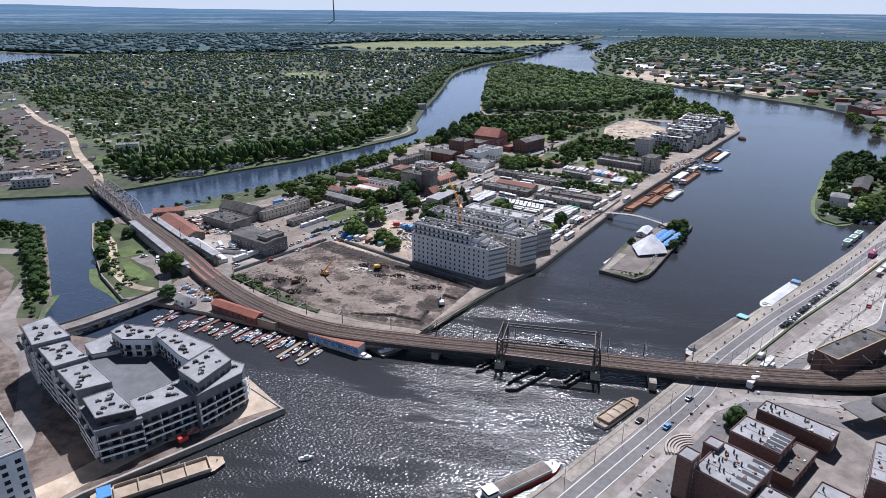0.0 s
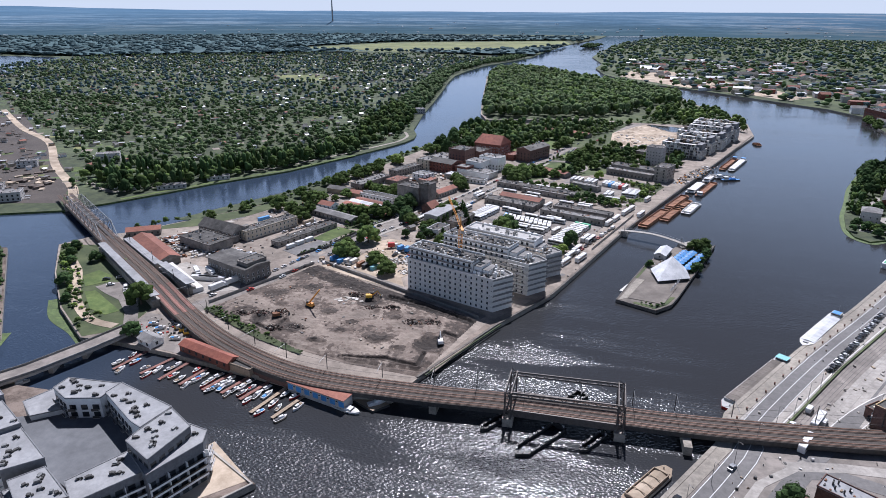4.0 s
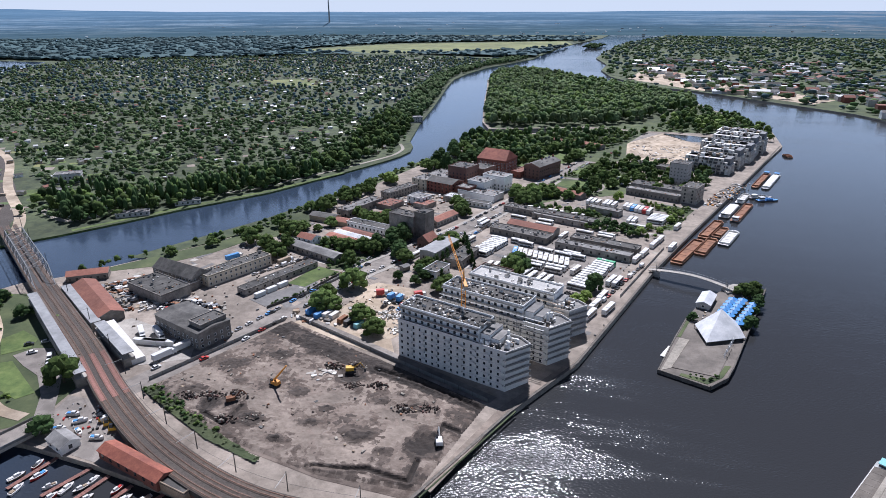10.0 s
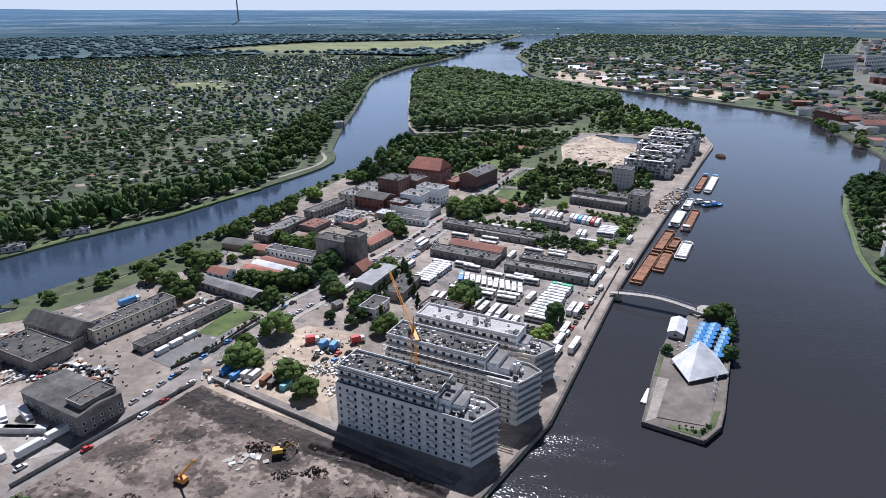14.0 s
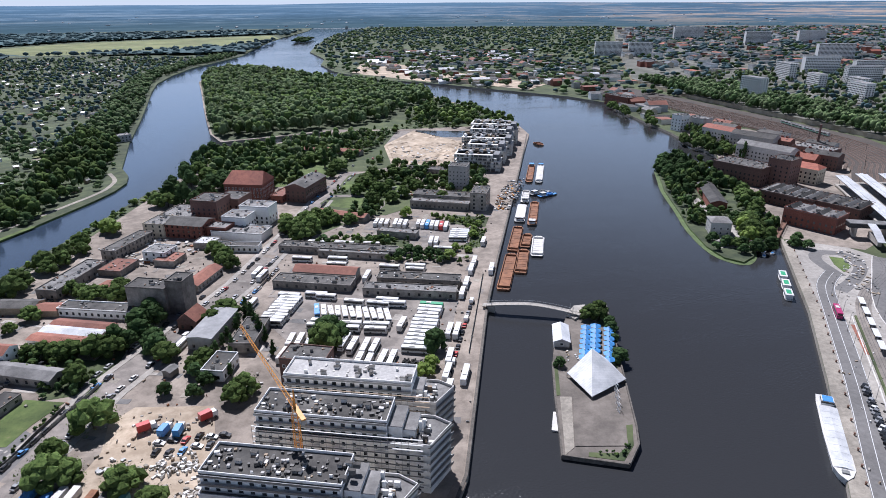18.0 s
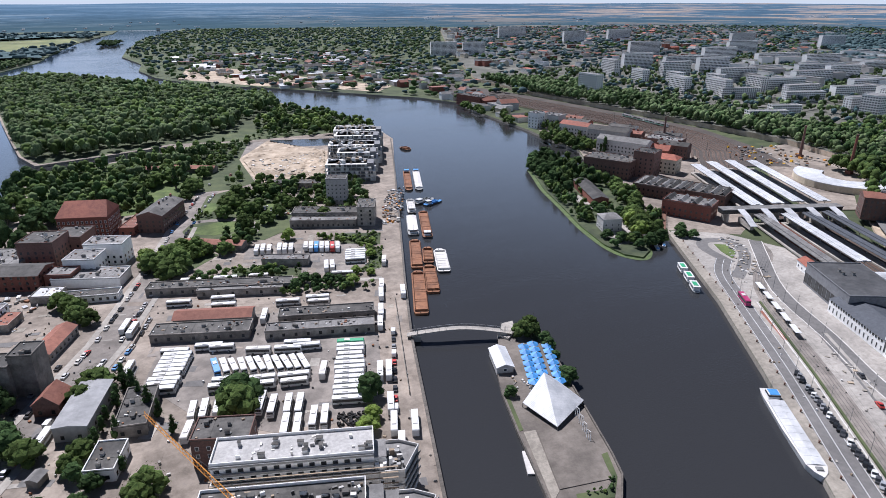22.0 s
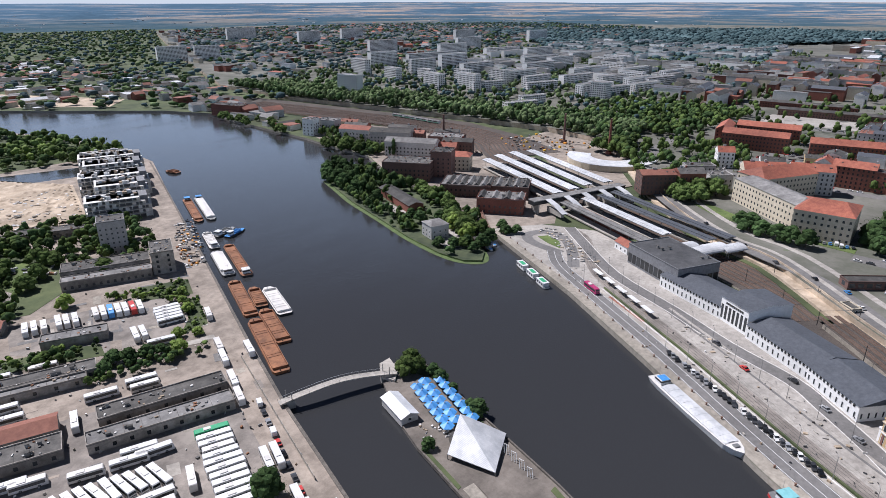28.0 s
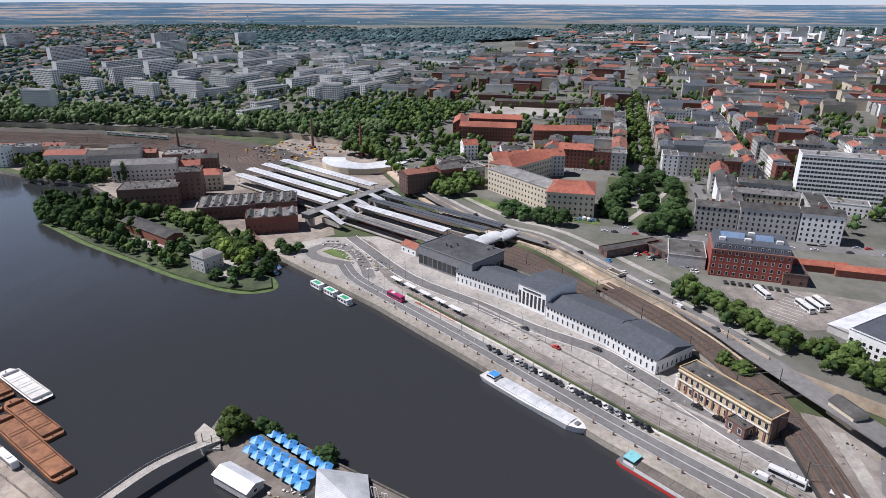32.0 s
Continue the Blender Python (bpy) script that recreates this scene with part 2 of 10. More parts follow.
mat("sand", (0.32, 0.252, 0.180), (0.48, 0.392, 0.295), 0.10, 0.95, bump=0.3, big=0.3, bigscale=0.03, sharp=0.1)
mat("grass", (0.056, 0.090, 0.022), (0.120, 0.158, 0.044), 0.18, 0.95, bump=0.4, big=0.35, bigscale=0.05, third=(0.20, 0.18, 0.09))
mat("meadow", (0.10, 0.13, 0.04), (0.20, 0.20, 0.08), 0.02, 0.95, big=0.3, bigscale=0.008)
mat("scrub", (0.036, 0.053, 0.020), (0.088, 0.106, 0.043), 0.05, 0.95, bump=0.5, big=0.35, bigscale=0.01, third=(0.14, 0.14, 0.07))
mat("colony", (0.030, 0.044, 0.021), (0.086, 0.104, 0.047), 0.11, 0.95, bump=0.5, big=0.4, bigscale=0.012, third=(0.115, 0.108, 0.07))
mat("steel_brown", (0.085, 0.075, 0.068), (0.14, 0.12, 0.105), 0.8, 0.6, 0.4, big=0.2)
mat("townground", (0.075, 0.08, 0.058), (0.155, 0.148, 0.128), 0.03, 0.95, big=0.3, bigscale=0.01, third=(0.07, 0.10, 0.04))
# greens for distant trees, with haze mixed in as blue: slight, then strong
mat("leaf_mid", (0.047, 0.080, 0.035), (0.152, 0.192, 0.085), 0.5, 0.9, bump=0.9, big=0.34, bigscale=0.010, island=0.42, spec=0.08)
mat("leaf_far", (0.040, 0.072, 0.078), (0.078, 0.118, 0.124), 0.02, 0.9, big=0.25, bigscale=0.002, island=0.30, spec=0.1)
mat("leaf", (0.034, 0.059, 0.017), (0.098, 0.136, 0.040), 0.9, 0.95, bump=0.9, big=0.25, bigscale=0.012, island=0.5, rnd=0.25, spec=0.06)
mat("leaf_dark", (0.024, 0.047, 0.018), (0.058, 0.092, 0.033), 1.0, 0.95, bump=0.9, big=0.2, island=0.45, rnd=0.25, spec=0.05)
mat("leaf_bright", (0.09, 0.15, 0.02), (0.18, 0.24, 0.04), 1.0, 0.75, bump=0.9, big=0.15, island=0.3, rnd=0.1, spec=0.25)
mat("bark", (0.07, 0.055, 0.04), (0.12, 0.10, 0.08), 2.0, 0.95, bump=0.6)
mat("cladding", (0.13, 0.132, 0.138), (0.20, 0.203, 0.21), 0.6, 0.7, big=0.12, rnd=0.12)
mat("plaster_light", (0.60, 0.575, 0.525), (0.72, 0.695, 0.645), 0.6, 0.85, big=0.12, rnd=0.06)
mat("plaster_white", (0.68, 0.67, 0.645), (0.80, 0.79, 0.765), 0.6, 0.85, big=0.10, rnd=0.05)
mat("plaster_grey", (0.36, 0.35, 0.33), (0.48, 0.46, 0.44), 0.5, 0.85, big=0.15, rnd=0.18)
mat("wall_dirty", (0.15, 0.135, 0.117), (0.30, 0.27, 0.238), 0.35, 0.9, bump=0.1, big=0.3, bigscale=0.12, rnd=0.25)
mat("plaster_beige", (0.45, 0.39, 0.29), (0.56, 0.49, 0.38), 0.5, 0.85, big=0.15, rnd=0.12)
mat("plaster_yellow", (0.44, 0.31, 0.16), (0.54, 0.40, 0.23), 0.5, 0.85, big=0.12)
mat("block_raw", (0.33, 0.32, 0.31), (0.46, 0.45, 0.43), 0.8, 0.9, big=0.15, bigscale=0.2)
mat("brick_red", (0.15, 0.052, 0.036), (0.24, 0.088, 0.06), 1.2, 0.9, bump=0.25, big=0.25, rnd=0.15)
mat("brick_dark", (0.10, 0.055, 0.045), (0.17, 0.095, 0.075), 1.2, 0.9, bump=0.25, big=0.25, rnd=0.2)
mat("roof_tar", (0.038, 0.036, 0.033), (0.098, 0.092, 0.084), 0.22, 0.85, bump=0.2, big=0.4, bigscale=0.07, rnd=0.32, third=(0.155, 0.145, 0.13))
mat("roof_grey", (0.115, 0.111, 0.106), (0.222, 0.214, 0.205), 0.25, 0.8, bump=0.15, big=0.32, bigscale=0.08, rnd=0.2, third=(0.30, 0.287, 0.267))
mat("roof_light", (0.22, 0.222, 0.226), (0.31, 0.311, 0.314), 0.3, 0.8, bump=0.1, big=0.2, bigscale=0.1)
mat("roof_slate", (0.055, 0.062, 0.075), (0.085, 0.093, 0.108), 0.6, 0.75, big=0.12, bigscale=0.1, wave=0.9)
mat("roof_tile", (0.23, 0.065, 0.042), (0.36, 0.12, 0.07), 0.35, 0.8, bump=0.3, big=0.3, rnd=0.15, wave=1.6)
mat("roof_rust", (0.20, 0.075, 0.05), (0.29, 0.12, 0.08), 0.4, 0.85, bump=0.2, big=0.3, rnd=0.15, wave=1.2)
mat("roof_white", (0.46, 0.47, 0.48), (0.66, 0.66, 0.66), 0.2, 0.45, big=0.2, wave=0.7)
mat("roof_blue", (0.10, 0.16, 0.26), (0.16, 0.22, 0.32), 0.4, 0.6, big=0.2, wave=1.0)
mat("rust", (0.15, 0.062, 0.03), (0.29, 0.13, 0.06), 0.3, 0.8, 0.1, bump=0.3, big=0.3, bigscale=0.1, third=(0.12, 0.045, 0.025))
mat("ballast", (0.048, 0.040, 0.034), (0.098, 0.081, 0.069), 0.9, 0.95, bump=0.5, big=0.2, bigscale=0.04)
mat("rail_rust", (0.16, 0.085, 0.058), (0.24, 0.14, 0.10), 1.0, 0.6, 0.4, big=0.2)
mat("steel", (0.19, 0.195, 0.195), (0.27, 0.27, 0.265), 0.8, 0.55, 0.6, big=0.2)
mat("steel_dark", (0.05, 0.05, 0.05), (0.09, 0.085, 0.08), 0.8, 0.6, 0.5, big=0.2)
mat("hull_dark", (0.018, 0.018, 0.02), (0.04, 0.038, 0.038), 0.6, 0.5, big=0.3)
mat("white_paint", (0.58, 0.58, 0.57), (0.68, 0.68, 0.67), 0.8, 0.4, big=0.05, rnd=0.03)
mat("white_dusty", (0.52, 0.50, 0.47), (0.64, 0.62, 0.59), 0.4, 0.6, big=0.15)
mat("yellow_paint", (0.62, 0.33, 0.02), (0.72, 0.42, 0.04), 0.8, 0.5, big=0.1)
mat("orange_paint", (0.62, 0.24, 0.03), (0.70, 0.32, 0.06), 0.8, 0.5, big=0.1)
mat("red_paint", (0.42, 0.03, 0.025), (0.50, 0.05, 0.04), 0.8, 0.4, big=0.1)
mat("blue_paint", (0.05, 0.22, 0.52), (0.08, 0.29, 0.62), 0.8, 0.5, big=0.12, rnd=0.1)
mat("green_paint", (0.02, 0.28, 0.12), (0.04, 0.34, 0.16), 0.8, 0.5, big=0.1)
mat("teal_paint", (0.16, 0.40, 0.42), (0.22, 0.48, 0.50), 0.8, 0.5, big=0.1)
mat("magenta_paint", (0.33, 0.02, 0.10), (0.40, 0.04, 0.14), 0.8, 0.4, big=0.1)
mat("car_grey", (0.05, 0.052, 0.055), (0.06, 0.06, 0.065), 1.0, 0.25, 0.4, big=0.1, rnd=0.8)
mat("car_silver", (0.42, 0.43, 0.44), (0.48, 0.48, 0.49), 1.0, 0.3, 0.5, big=0.1, rnd=0.3)
mat("rubber", (0.015, 0.015, 0.015), (0.025, 0.025, 0.025), 2.0, 0.9)
mat("wood", (0.25, 0.19, 0.13), (0.36, 0.28, 0.20), 1.0, 0.85, bump=0.2, big=0.2)
mat("deck_red", (0.17, 0.080, 0.062), (0.26, 0.125, 0.10), 1.0, 0.85, big=0.2, rnd=0.15)
mat("lilypad", (0.05, 0.085, 0.022), (0.10, 0.14, 0.04), 0.8, 0.8, big=0.3, bigscale=0.2)


def glass_material():
    m = bpy.data.materials.new("glass")
    m.use_nodes = True
    t = m.node_tree
    bs = t.nodes["Principled BSDF"]
    info = t.nodes.new("ShaderNodeObjectInfo")
    r = t.nodes.new("ShaderNodeValToRGB")
    r.color_ramp.elements[0].color, r.color_ramp.elements[1].color = (0.012, 0.014, 0.017, 1), (0.05, 0.055, 0.06, 1)
    t.links.new(info.outputs["Random"], r.inputs[0])
    t.links.new(r.outputs[0], bs.inputs["Base Color"])
    bs.inputs["Roughness"].default_value = 0.06
    MATS["glass"] = m
    return m


glass_material()
M = MATS


# ---- building blocks ----
class Shape:
    """Gathers boxes and prisms into one mesh."""

    def __init__(self):
        self.v, self.f, self.m, self.slots = [], [], [], []

    def slot(self, name):
        if name not in self.slots:
            self.slots.append(name)
        return self.slots.index(name)

    def add(self, verts, faces, name):
        k, s = len(self.v), self.slot(name)
        self.v += [tuple(p) for p in verts]
        self.f += [tuple(i + k for i in f) for f in faces]
        self.m += [s] * len(faces)
        return self

    def box(self, cx, cy, z0, w, d, h, name, ang=0.0, taper=0.0):
        c, s = math.cos(radians(ang)), math.sin(radians(ang))
        pts = []
        for z, k in ((z0, 0.0), (z0 + h, taper)):
            for x, y in ((-1, -1), (1, -1), (1, 1), (-1, 1)):
                px, py = x * (w / 2 - k), y * (d / 2 - k)
                pts.append((cx + px * c - py * s, cy + px * s + py * c, z))
        return self.add(pts, [(3, 2, 1, 0), (4, 5, 6, 7), (0, 1, 5, 4), (1, 2, 6, 5), (2, 3, 7, 6), (3, 0, 4, 7)], name)

    def prism(self, poly, z0, z1, name, side=None):
        n = len(poly)
        area = sum(poly[i][0] * poly[(i + 1) % n][1] - poly[(i + 1) % n][0] * poly[i][1] for i in range(n))
        if area < 0:
            poly = poly[::-1]
        pts = [(x, y, z0) for x, y in poly] + [(x, y, z1) for x, y in poly]
        self.add(pts, [tuple(range(n, 2 * n))], name)
        k, s = len(self.v) - 2 * n, self.slot(side or name)
        for i in range(n):
            j = (i + 1) % n
            self.f.append((k + i, k + j, k + n + j, k + n + i))
            self.m.append(s)
        return self

    def gable(self, cx, cy, z0, w, d, h, name, ang=0.0, over=0.5, hip=0.0, wall=None):
        """A ridged roof along w, with eaves; hip: how far the ridge ends stand in."""
        c, s = math.cos(radians(ang)), math.sin(radians(ang))
        W, D = w / 2 + over, d / 2 + over
        hw = W - hip
        raw = [(-W, -D, z0), (W, -D, z0), (W, D, z0), (-W, D, z0), (-hw, 0, z0 + h), (hw, 0, z0 + h)]
        pts = [(cx + x * c - y * s, cy + x * s + y * c, z) for x, y, z in raw]
        self.add(pts, [(0, 1, 5, 4), (2, 3, 4, 5), (3, 2, 1, 0)], name)
        k = len(self.v) - 6
        t = self.slot(name if hip else (wall or name))
        self.f += [(k + 1, k + 2, k + 5), (k + 3, k, k + 4)]
        self.m += [t, t]
        return self

    def tube(self, a, b, r0, r1, name, n=6, cap=True):
        a, b = Vector(a), Vector(b)
        q = (b - a).to_track_quat("Z", "Y")
        pts = []
        for p, r in ((a, r0), (b, r1)):
            pts += [p + q @ Vector((r * math.cos(6.2832 * i / n), r * math.sin(6.2832 * i / n), 0)) for i in range(n)]
        faces = [(i, (i + 1) % n, n + (i + 1) % n, n + i) for i in range(n)]
        if cap:
            faces += [tuple(range(n, 2 * n)), tuple(range(n - 1, -1, -1))]
        return self.add(pts, faces, name)

    def mesh(self, name):
        me = bpy.data.meshes.new(name)
        me.from_pydata(self.v, [], self.f)
        for s in self.slots:
            me.materials.append(M[s])
        me.polygons.foreach_set("material_index", self.m)
        me.update()
        return me


def part(name, shape, parent=None, label="", m=None):
    """Links a shape, or a mesh, as one object under parent."""
    ob = new(name, shape.mesh(name) if isinstance(shape, Shape) else shape)
    if parent is not None:
        ob.parent = parent
    if m is not None:
        ob.matrix_basis = m
    if label:
        ob["label"] = label
    return ob


def thing(name, label, category, group="", kind="", m=None):
    ob = tagged(new(name), label, category, group, kind)
    if m is not None:
        ob.matrix_basis = m
    return ob


def ground(name, poly, z0, z1, top, side, label, category="ground"):
    return tagged(part(name, Shape().prism(poly, z0, z1, top, side)), label, category, kind="structure")


def turn(x, y, ang):
    c, s = math.cos(radians(ang)), math.sin(radians(ang))
    return x * c - y * s, x * s + y * c


def ribbon(line, width, z0, z1, name, side=None, shape=None):
    """A strip with thickness along a line of points."""
    sh = shape or Shape()
    n = len(line)
    left, right = [], []
    for i, (x, y) in enumerate(line):
        a, b = line[max(0, i - 1)], line[min(n - 1, i + 1)]
        dx, dy = b[0] - a[0], b[1] - a[1]
        l = math.hypot(dx, dy)
        left.append((x - dy / l * width / 2, y + dx / l * width / 2))
        right.append((x + dy / l * width / 2, y - dx / l * width / 2))
    v = [p for l, r in zip(left, right) for p in ((*r, z0), (*r, z1), (*l, z1), (*l, z0))]
    sh.add(v, [(4 * i + 1, 4 * i + 5, 4 * i + 6, 4 * i + 2) for i in range(n - 1)], name)
    k, t = len(sh.v) - 4 * n, sh.slot(side or name)
    more = [(4 * i + a, 4 * i + 4 + a, 4 * i + 4 + b, 4 * i + b) for i in range(n - 1) for a, b in ((0, 1), (2, 3), (3, 0))] + [(0, 1, 2, 3), (4 * n - 1, 4 * n - 2, 4 * n - 3, 4 * n - 4)]
    sh.f += [tuple(q + k for q in f) for f in more]
    sh.m += [t] * len(more)
    return sh


def smooth(line, steps=6):
    """A rounder line through the given points."""
    out = []
    n = len(line)
    for i in range(n - 1):
        p = [Vector(line[max(0, min(n - 1, i + k))]) for k in (-1, 0, 1, 2)]
        for s in range(steps):
            u = s / steps
            q = 0.5 * ((2 * p[1]) + (p[2] - p[0]) * u + (2 * p[0] - 5 * p[1] + 4 * p[2] - p[3]) * u * u + (3 * p[1] - p[0] - 3 * p[2] + p[3]) * u ** 3)
            out.append(tuple(q))
    out.append(tuple(line[-1]))
    return out


def offset(line, by):
    """The line moved sideways, to its right for by > 0."""
    out, n = [], len(line)
    for i, (x, y) in enumerate(line):
        a, b = line[max(0, i - 1)], line[min(n - 1, i + 1)]
        dx, dy = b[0] - a[0], b[1] - a[1]
        l = math.hypot(dx, dy)
        out.append((x + dy / l * by, y - dx / l * by))
    return out


def inside(x, y, poly):
    hit, n = False, len(poly)
    for i in range(n):
        (x0, y0), (x1, y1) = poly[i], poly[i - 1]
        if (y0 > y) != (y1 > y) and x < (x1 - x0) * (y - y0) / (y1 - y0) + x0:
            hit = not hit
    return hit


# ---- foliage ----
def ball(n):
    bm = bmesh.new()
    bmesh.ops.create_icosphere(bm, subdivisions=n, radius=1.0)
    v = np.array([p.co[:] for p in bm.verts])
    f = np.array([[p.index for p in q.verts] for q in bm.faces])
    bm.free()
    return v, f


BALLS = {1: ball(1), 2: ball(2)}
rng = np.random.default_rng(5)


def crown(lobes, level, leaves, spread=0.55, tall=1.0):
    """One crown of unit width about its middle: lumps with ragged skins, and loose tufts of leaves round them."""
    V, F, k = [], [], 0
    bv, bf = BALLS[level]
    for i in range(lobes):
        a = i * 2.4 + rng.uniform(0, 1)
        r = 0.0 if i == 0 else spread * rng.uniform(0.5, 1.0)
        c = np.array([math.cos(a) * r, math.sin(a) * r, (0.25 if i == 0 else rng.uniform(-0.4, 0.35)) * tall])
        size = (0.62 if i == 0 else rng.uniform(0.30, 0.5))
        v = bv * size * rng.uniform(0.72, 1.22, (len(bv), 1))
        v[:, 2] *= tall
        V.append(v + c)
        F.append(bf + k)
        k += len(v)
    for i in range(leaves):
        d = rng.normal(size=3)
        d /= np.linalg.norm(d)
        c = d * rng.uniform(0.55, 0.98) * np.array([1, 1, 0.8 * tall])
        s = rng.uniform(0.06, 0.14)
        p = rng.normal(size=(3, 3)) * s + c
        V.append(p)
        F.append(np.array([[0, 1, 2]]) + k)
        k += 3
    return np.concatenate(V), np.concatenate(F)


def mesh_np(name, V, F, materials, index=None, smooth_skin=False):
    me = bpy.data.meshes.new(name)
    me.vertices.add(len(V))
    me.vertices.foreach_set("co", np.asarray(V, np.float32).ravel())
    me.loops.add(len(F) * 3)
    me.loops.foreach_set("vertex_index", np.asarray(F, np.int32).ravel())
    me.polygons.add(len(F))
    me.polygons.foreach_set("loop_start", np.arange(0, len(F) * 3, 3, dtype=np.int32))
    for n in materials:
        me.materials.append(M[n])
    if index is not None:
        me.polygons.foreach_set("material_index", np.asarray(index, np.int32))
    me.polygons.foreach_set("use_smooth", np.full(len(F), smooth_skin))
    me.update()
    me.validate()
    return me


FAR_CROWNS = [crown(2, 1, 8, tall=0.9) for _ in range(6)]
DOT_CROWNS = [crown(1, 1, 6, tall=0.9) for _ in range(6)]
MID_CROWNS = [crown(4, 1, 44, tall=0.95) for _ in range(8)]
WOOD_CROWNS = [crown(2, 2, 50, spread=0.5, tall=0.95) for _ in range(8)]
POPLARS = [crown(3, 1, 16, spread=0.15, tall=2.3) for _ in range(3)]


def woods(name, spots, label, templates, materials=("leaf",), pick=None, sink=0.15):
    """Many crowns, on short trunks hidden under them, as one mesh. spots: x, y, ground, radius, height."""
    V, F, I, k = [], [], [], 0
    for i, (x, y, z, r, h) in enumerate(spots):
        tv, tf = templates[rng.integers(len(templates))]
        a = rng.uniform(0, 6.28)
        c, s = math.cos(a), math.sin(a)
        v = np.empty_like(tv)
        zs = (tv[:, 2] - tv[:, 2].min())
        zs = zs / zs.max()
        v[:, 0], v[:, 1], v[:, 2] = x + r * (tv[:, 0] * c - tv[:, 1] * s), y + r * (tv[:, 0] * s + tv[:, 1] * c), z + h * (sink + (1 - sink) * zs)
        V.append(v)
        F.append(tf + k)
        I.append(np.full(len(tf), rng.choice(len(materials), p=pick)))
        k += len(v)
    ob = new(name, mesh_np(name, np.concatenate(V), np.concatenate(F), materials, np.concatenate(I), True))
    return tagged(ob, label, "trees", kind="stuff")


def scatter(poly, count, r=(3, 6), h=(9, 16), z=2.0, keep=None):
    xs, ys = [p[0] for p in poly], [p[1] for p in poly]
    out, tries = [], 0
    while len(out) < count and tries < count * 12:
        tries += 1
        x, y = rng.uniform(min(xs), max(xs)), rng.uniform(min(ys), max(ys))
        if inside(x, y, poly) and (keep is None or keep(x, y)):
            g = z(x, y) if callable(z) else z
            rr = rng.uniform(*r)
            out.append((x, y, g, rr, rng.uniform(*h)))
    return out

# ---- land and water ----
tagged(part("water", Shape().prism([(-4800, -1500), (4800, -1500), (4800, 4900), (-4800, 4900)], -0.5, 0.0, "water_surface")), "dark rippled river water under a bright sky", "water", kind="structure")

WEST = [(-4800, -200), (-700, 380), (-520, 480), (-393, 558), (-331, 588), (-309, 617), (-285, 654), (-265, 689), (-220, 753), (-186, 832), (-162, 892), (-154, 918), (-151, 944), (-156, 970), (-169, 1000),
        (-192, 1120), (-214, 1265), (-240, 1420), (-266, 1570), (-282, 1690), (-282, 1830), (-268, 1990), (-236, 2110), (-186, 2330), (-176, 2600), (-150, 2950), (-110, 3300), (-12, 3832), (60, 4800), (-4800, 4800)]
PENINSULA = [(10, 429), (34, 485), (58, 530), (95, 645), (117, 705), (166, 833), (222, 981), (256, 1068), (264, 1160), (238, 1288), (210, 1354), (196, 1440), (140, 1545),
             (62, 1640), (-20, 1745), (-95, 1862), (-165, 1900), (-212, 1850), (-206, 1690), (-178, 1535), (-150, 1368), (-128, 1245), (-110, 1150), (-92, 1100), (-46, 1113), (-5, 1126), (31, 1138), (30, 1115), (-6, 1094), (-46, 1076), (-88, 1067), (-97, 1060), (-94, 999),
             (-116, 911), (-141, 795), (-160, 732), (-173, 672), (-193, 628), (-218, 591), (-243, 556), (-262, 540), (-270, 523), (-234, 483), (-193, 445), (-158, 421),
             (-137, 422), (-104, 419), (-76, 415), (-45, 411), (-11, 409), (4, 411)]
EAST = [(-30, 150), (20, 240), (75, 329), (84, 343), (128, 415), (134, 436), (173, 496), (215, 555), (253, 612), (307, 704), (320, 729), (338, 785), (355, 813), (372, 868),
        (404, 925), (411, 989), (420, 1040), (425, 1120), (430, 1196), (446, 1265), (413, 1346), (350, 1420), (257, 1535), (208, 1590), (140, 1640), (78, 1765), (54, 1830), (30, 1985),
        (42, 2145), (4, 2400), (22, 2686), (90, 3300), (300, 4070), (400, 4800), (4800, 4800), (4800, -1500), (-30, -1500)]
SOUTHWEST = [(-24, 353), (-53, 368), (-100, 382), (-156, 380), (-184, 390), (-196, 412), (-237, 451), (-299, 510), (-340, 500), (-480, 400), (-700, 290), (-4800, -300),
             (-4800, -1500), (-120, -1500), (-95, 230), (-65, 293), (-44.5, 323)]
SPIT = [(262, 677), (255, 686), (255, 705), (263, 738), (277, 778), (293, 826), (307, 858), (321, 890), (346, 917), (375, 916), (365, 849), (345, 797), (322, 742), (303, 717), (285, 701), (274, 684)]
ISLET = [(92, 534), (113, 525), (121, 534), (125, 544), (156, 638), (140, 636), (131, 630), (116, 606), (110, 592), (102, 567)]
PLATEAU = [(205, 380), (238, 432), (263, 452), (300, 488), (356, 540), (374, 577), (427, 632), (505, 690), (590, 735), (622, 850), (618, 960), (606, 1100), (585, 1300), (600, 1500), (900, 2200),
           (1500, 3500), (4790, 4690), (4790, -1490), (300, -1490), (215, 250)]
TOWN_Z = 8.0
ground("ground_west", WEST, -3, 1.4, "colony", "grass", "green river plain with gardens and scrub")
ground("ground_peninsula", PENINSULA, -3, 2.2, "yard", "quay", "dusty pale yard ground of a harbour peninsula with quay walls")
ground("ground_east", EAST, -3, 2.4, "scrub", "quay", "pale paved riverside ground behind a stone quay wall")
ground("ground_southwest", SOUTHWEST, -3, 2.0, "dirt", "quay", "bare building ground beside the river")
ground("ground_spit", SPIT, -3, 1.1, "colony", "grass", "low grassy river island with a green fringe")
ground("ground_islet", ISLET, -3, 1.6, "terrace", "quay_old", "small concrete walled islet in the river")
ground("ground_town", PLATEAU, 2.5, TOWN_Z, "townground", "sand", "raised town ground above an ochre retaining wall")


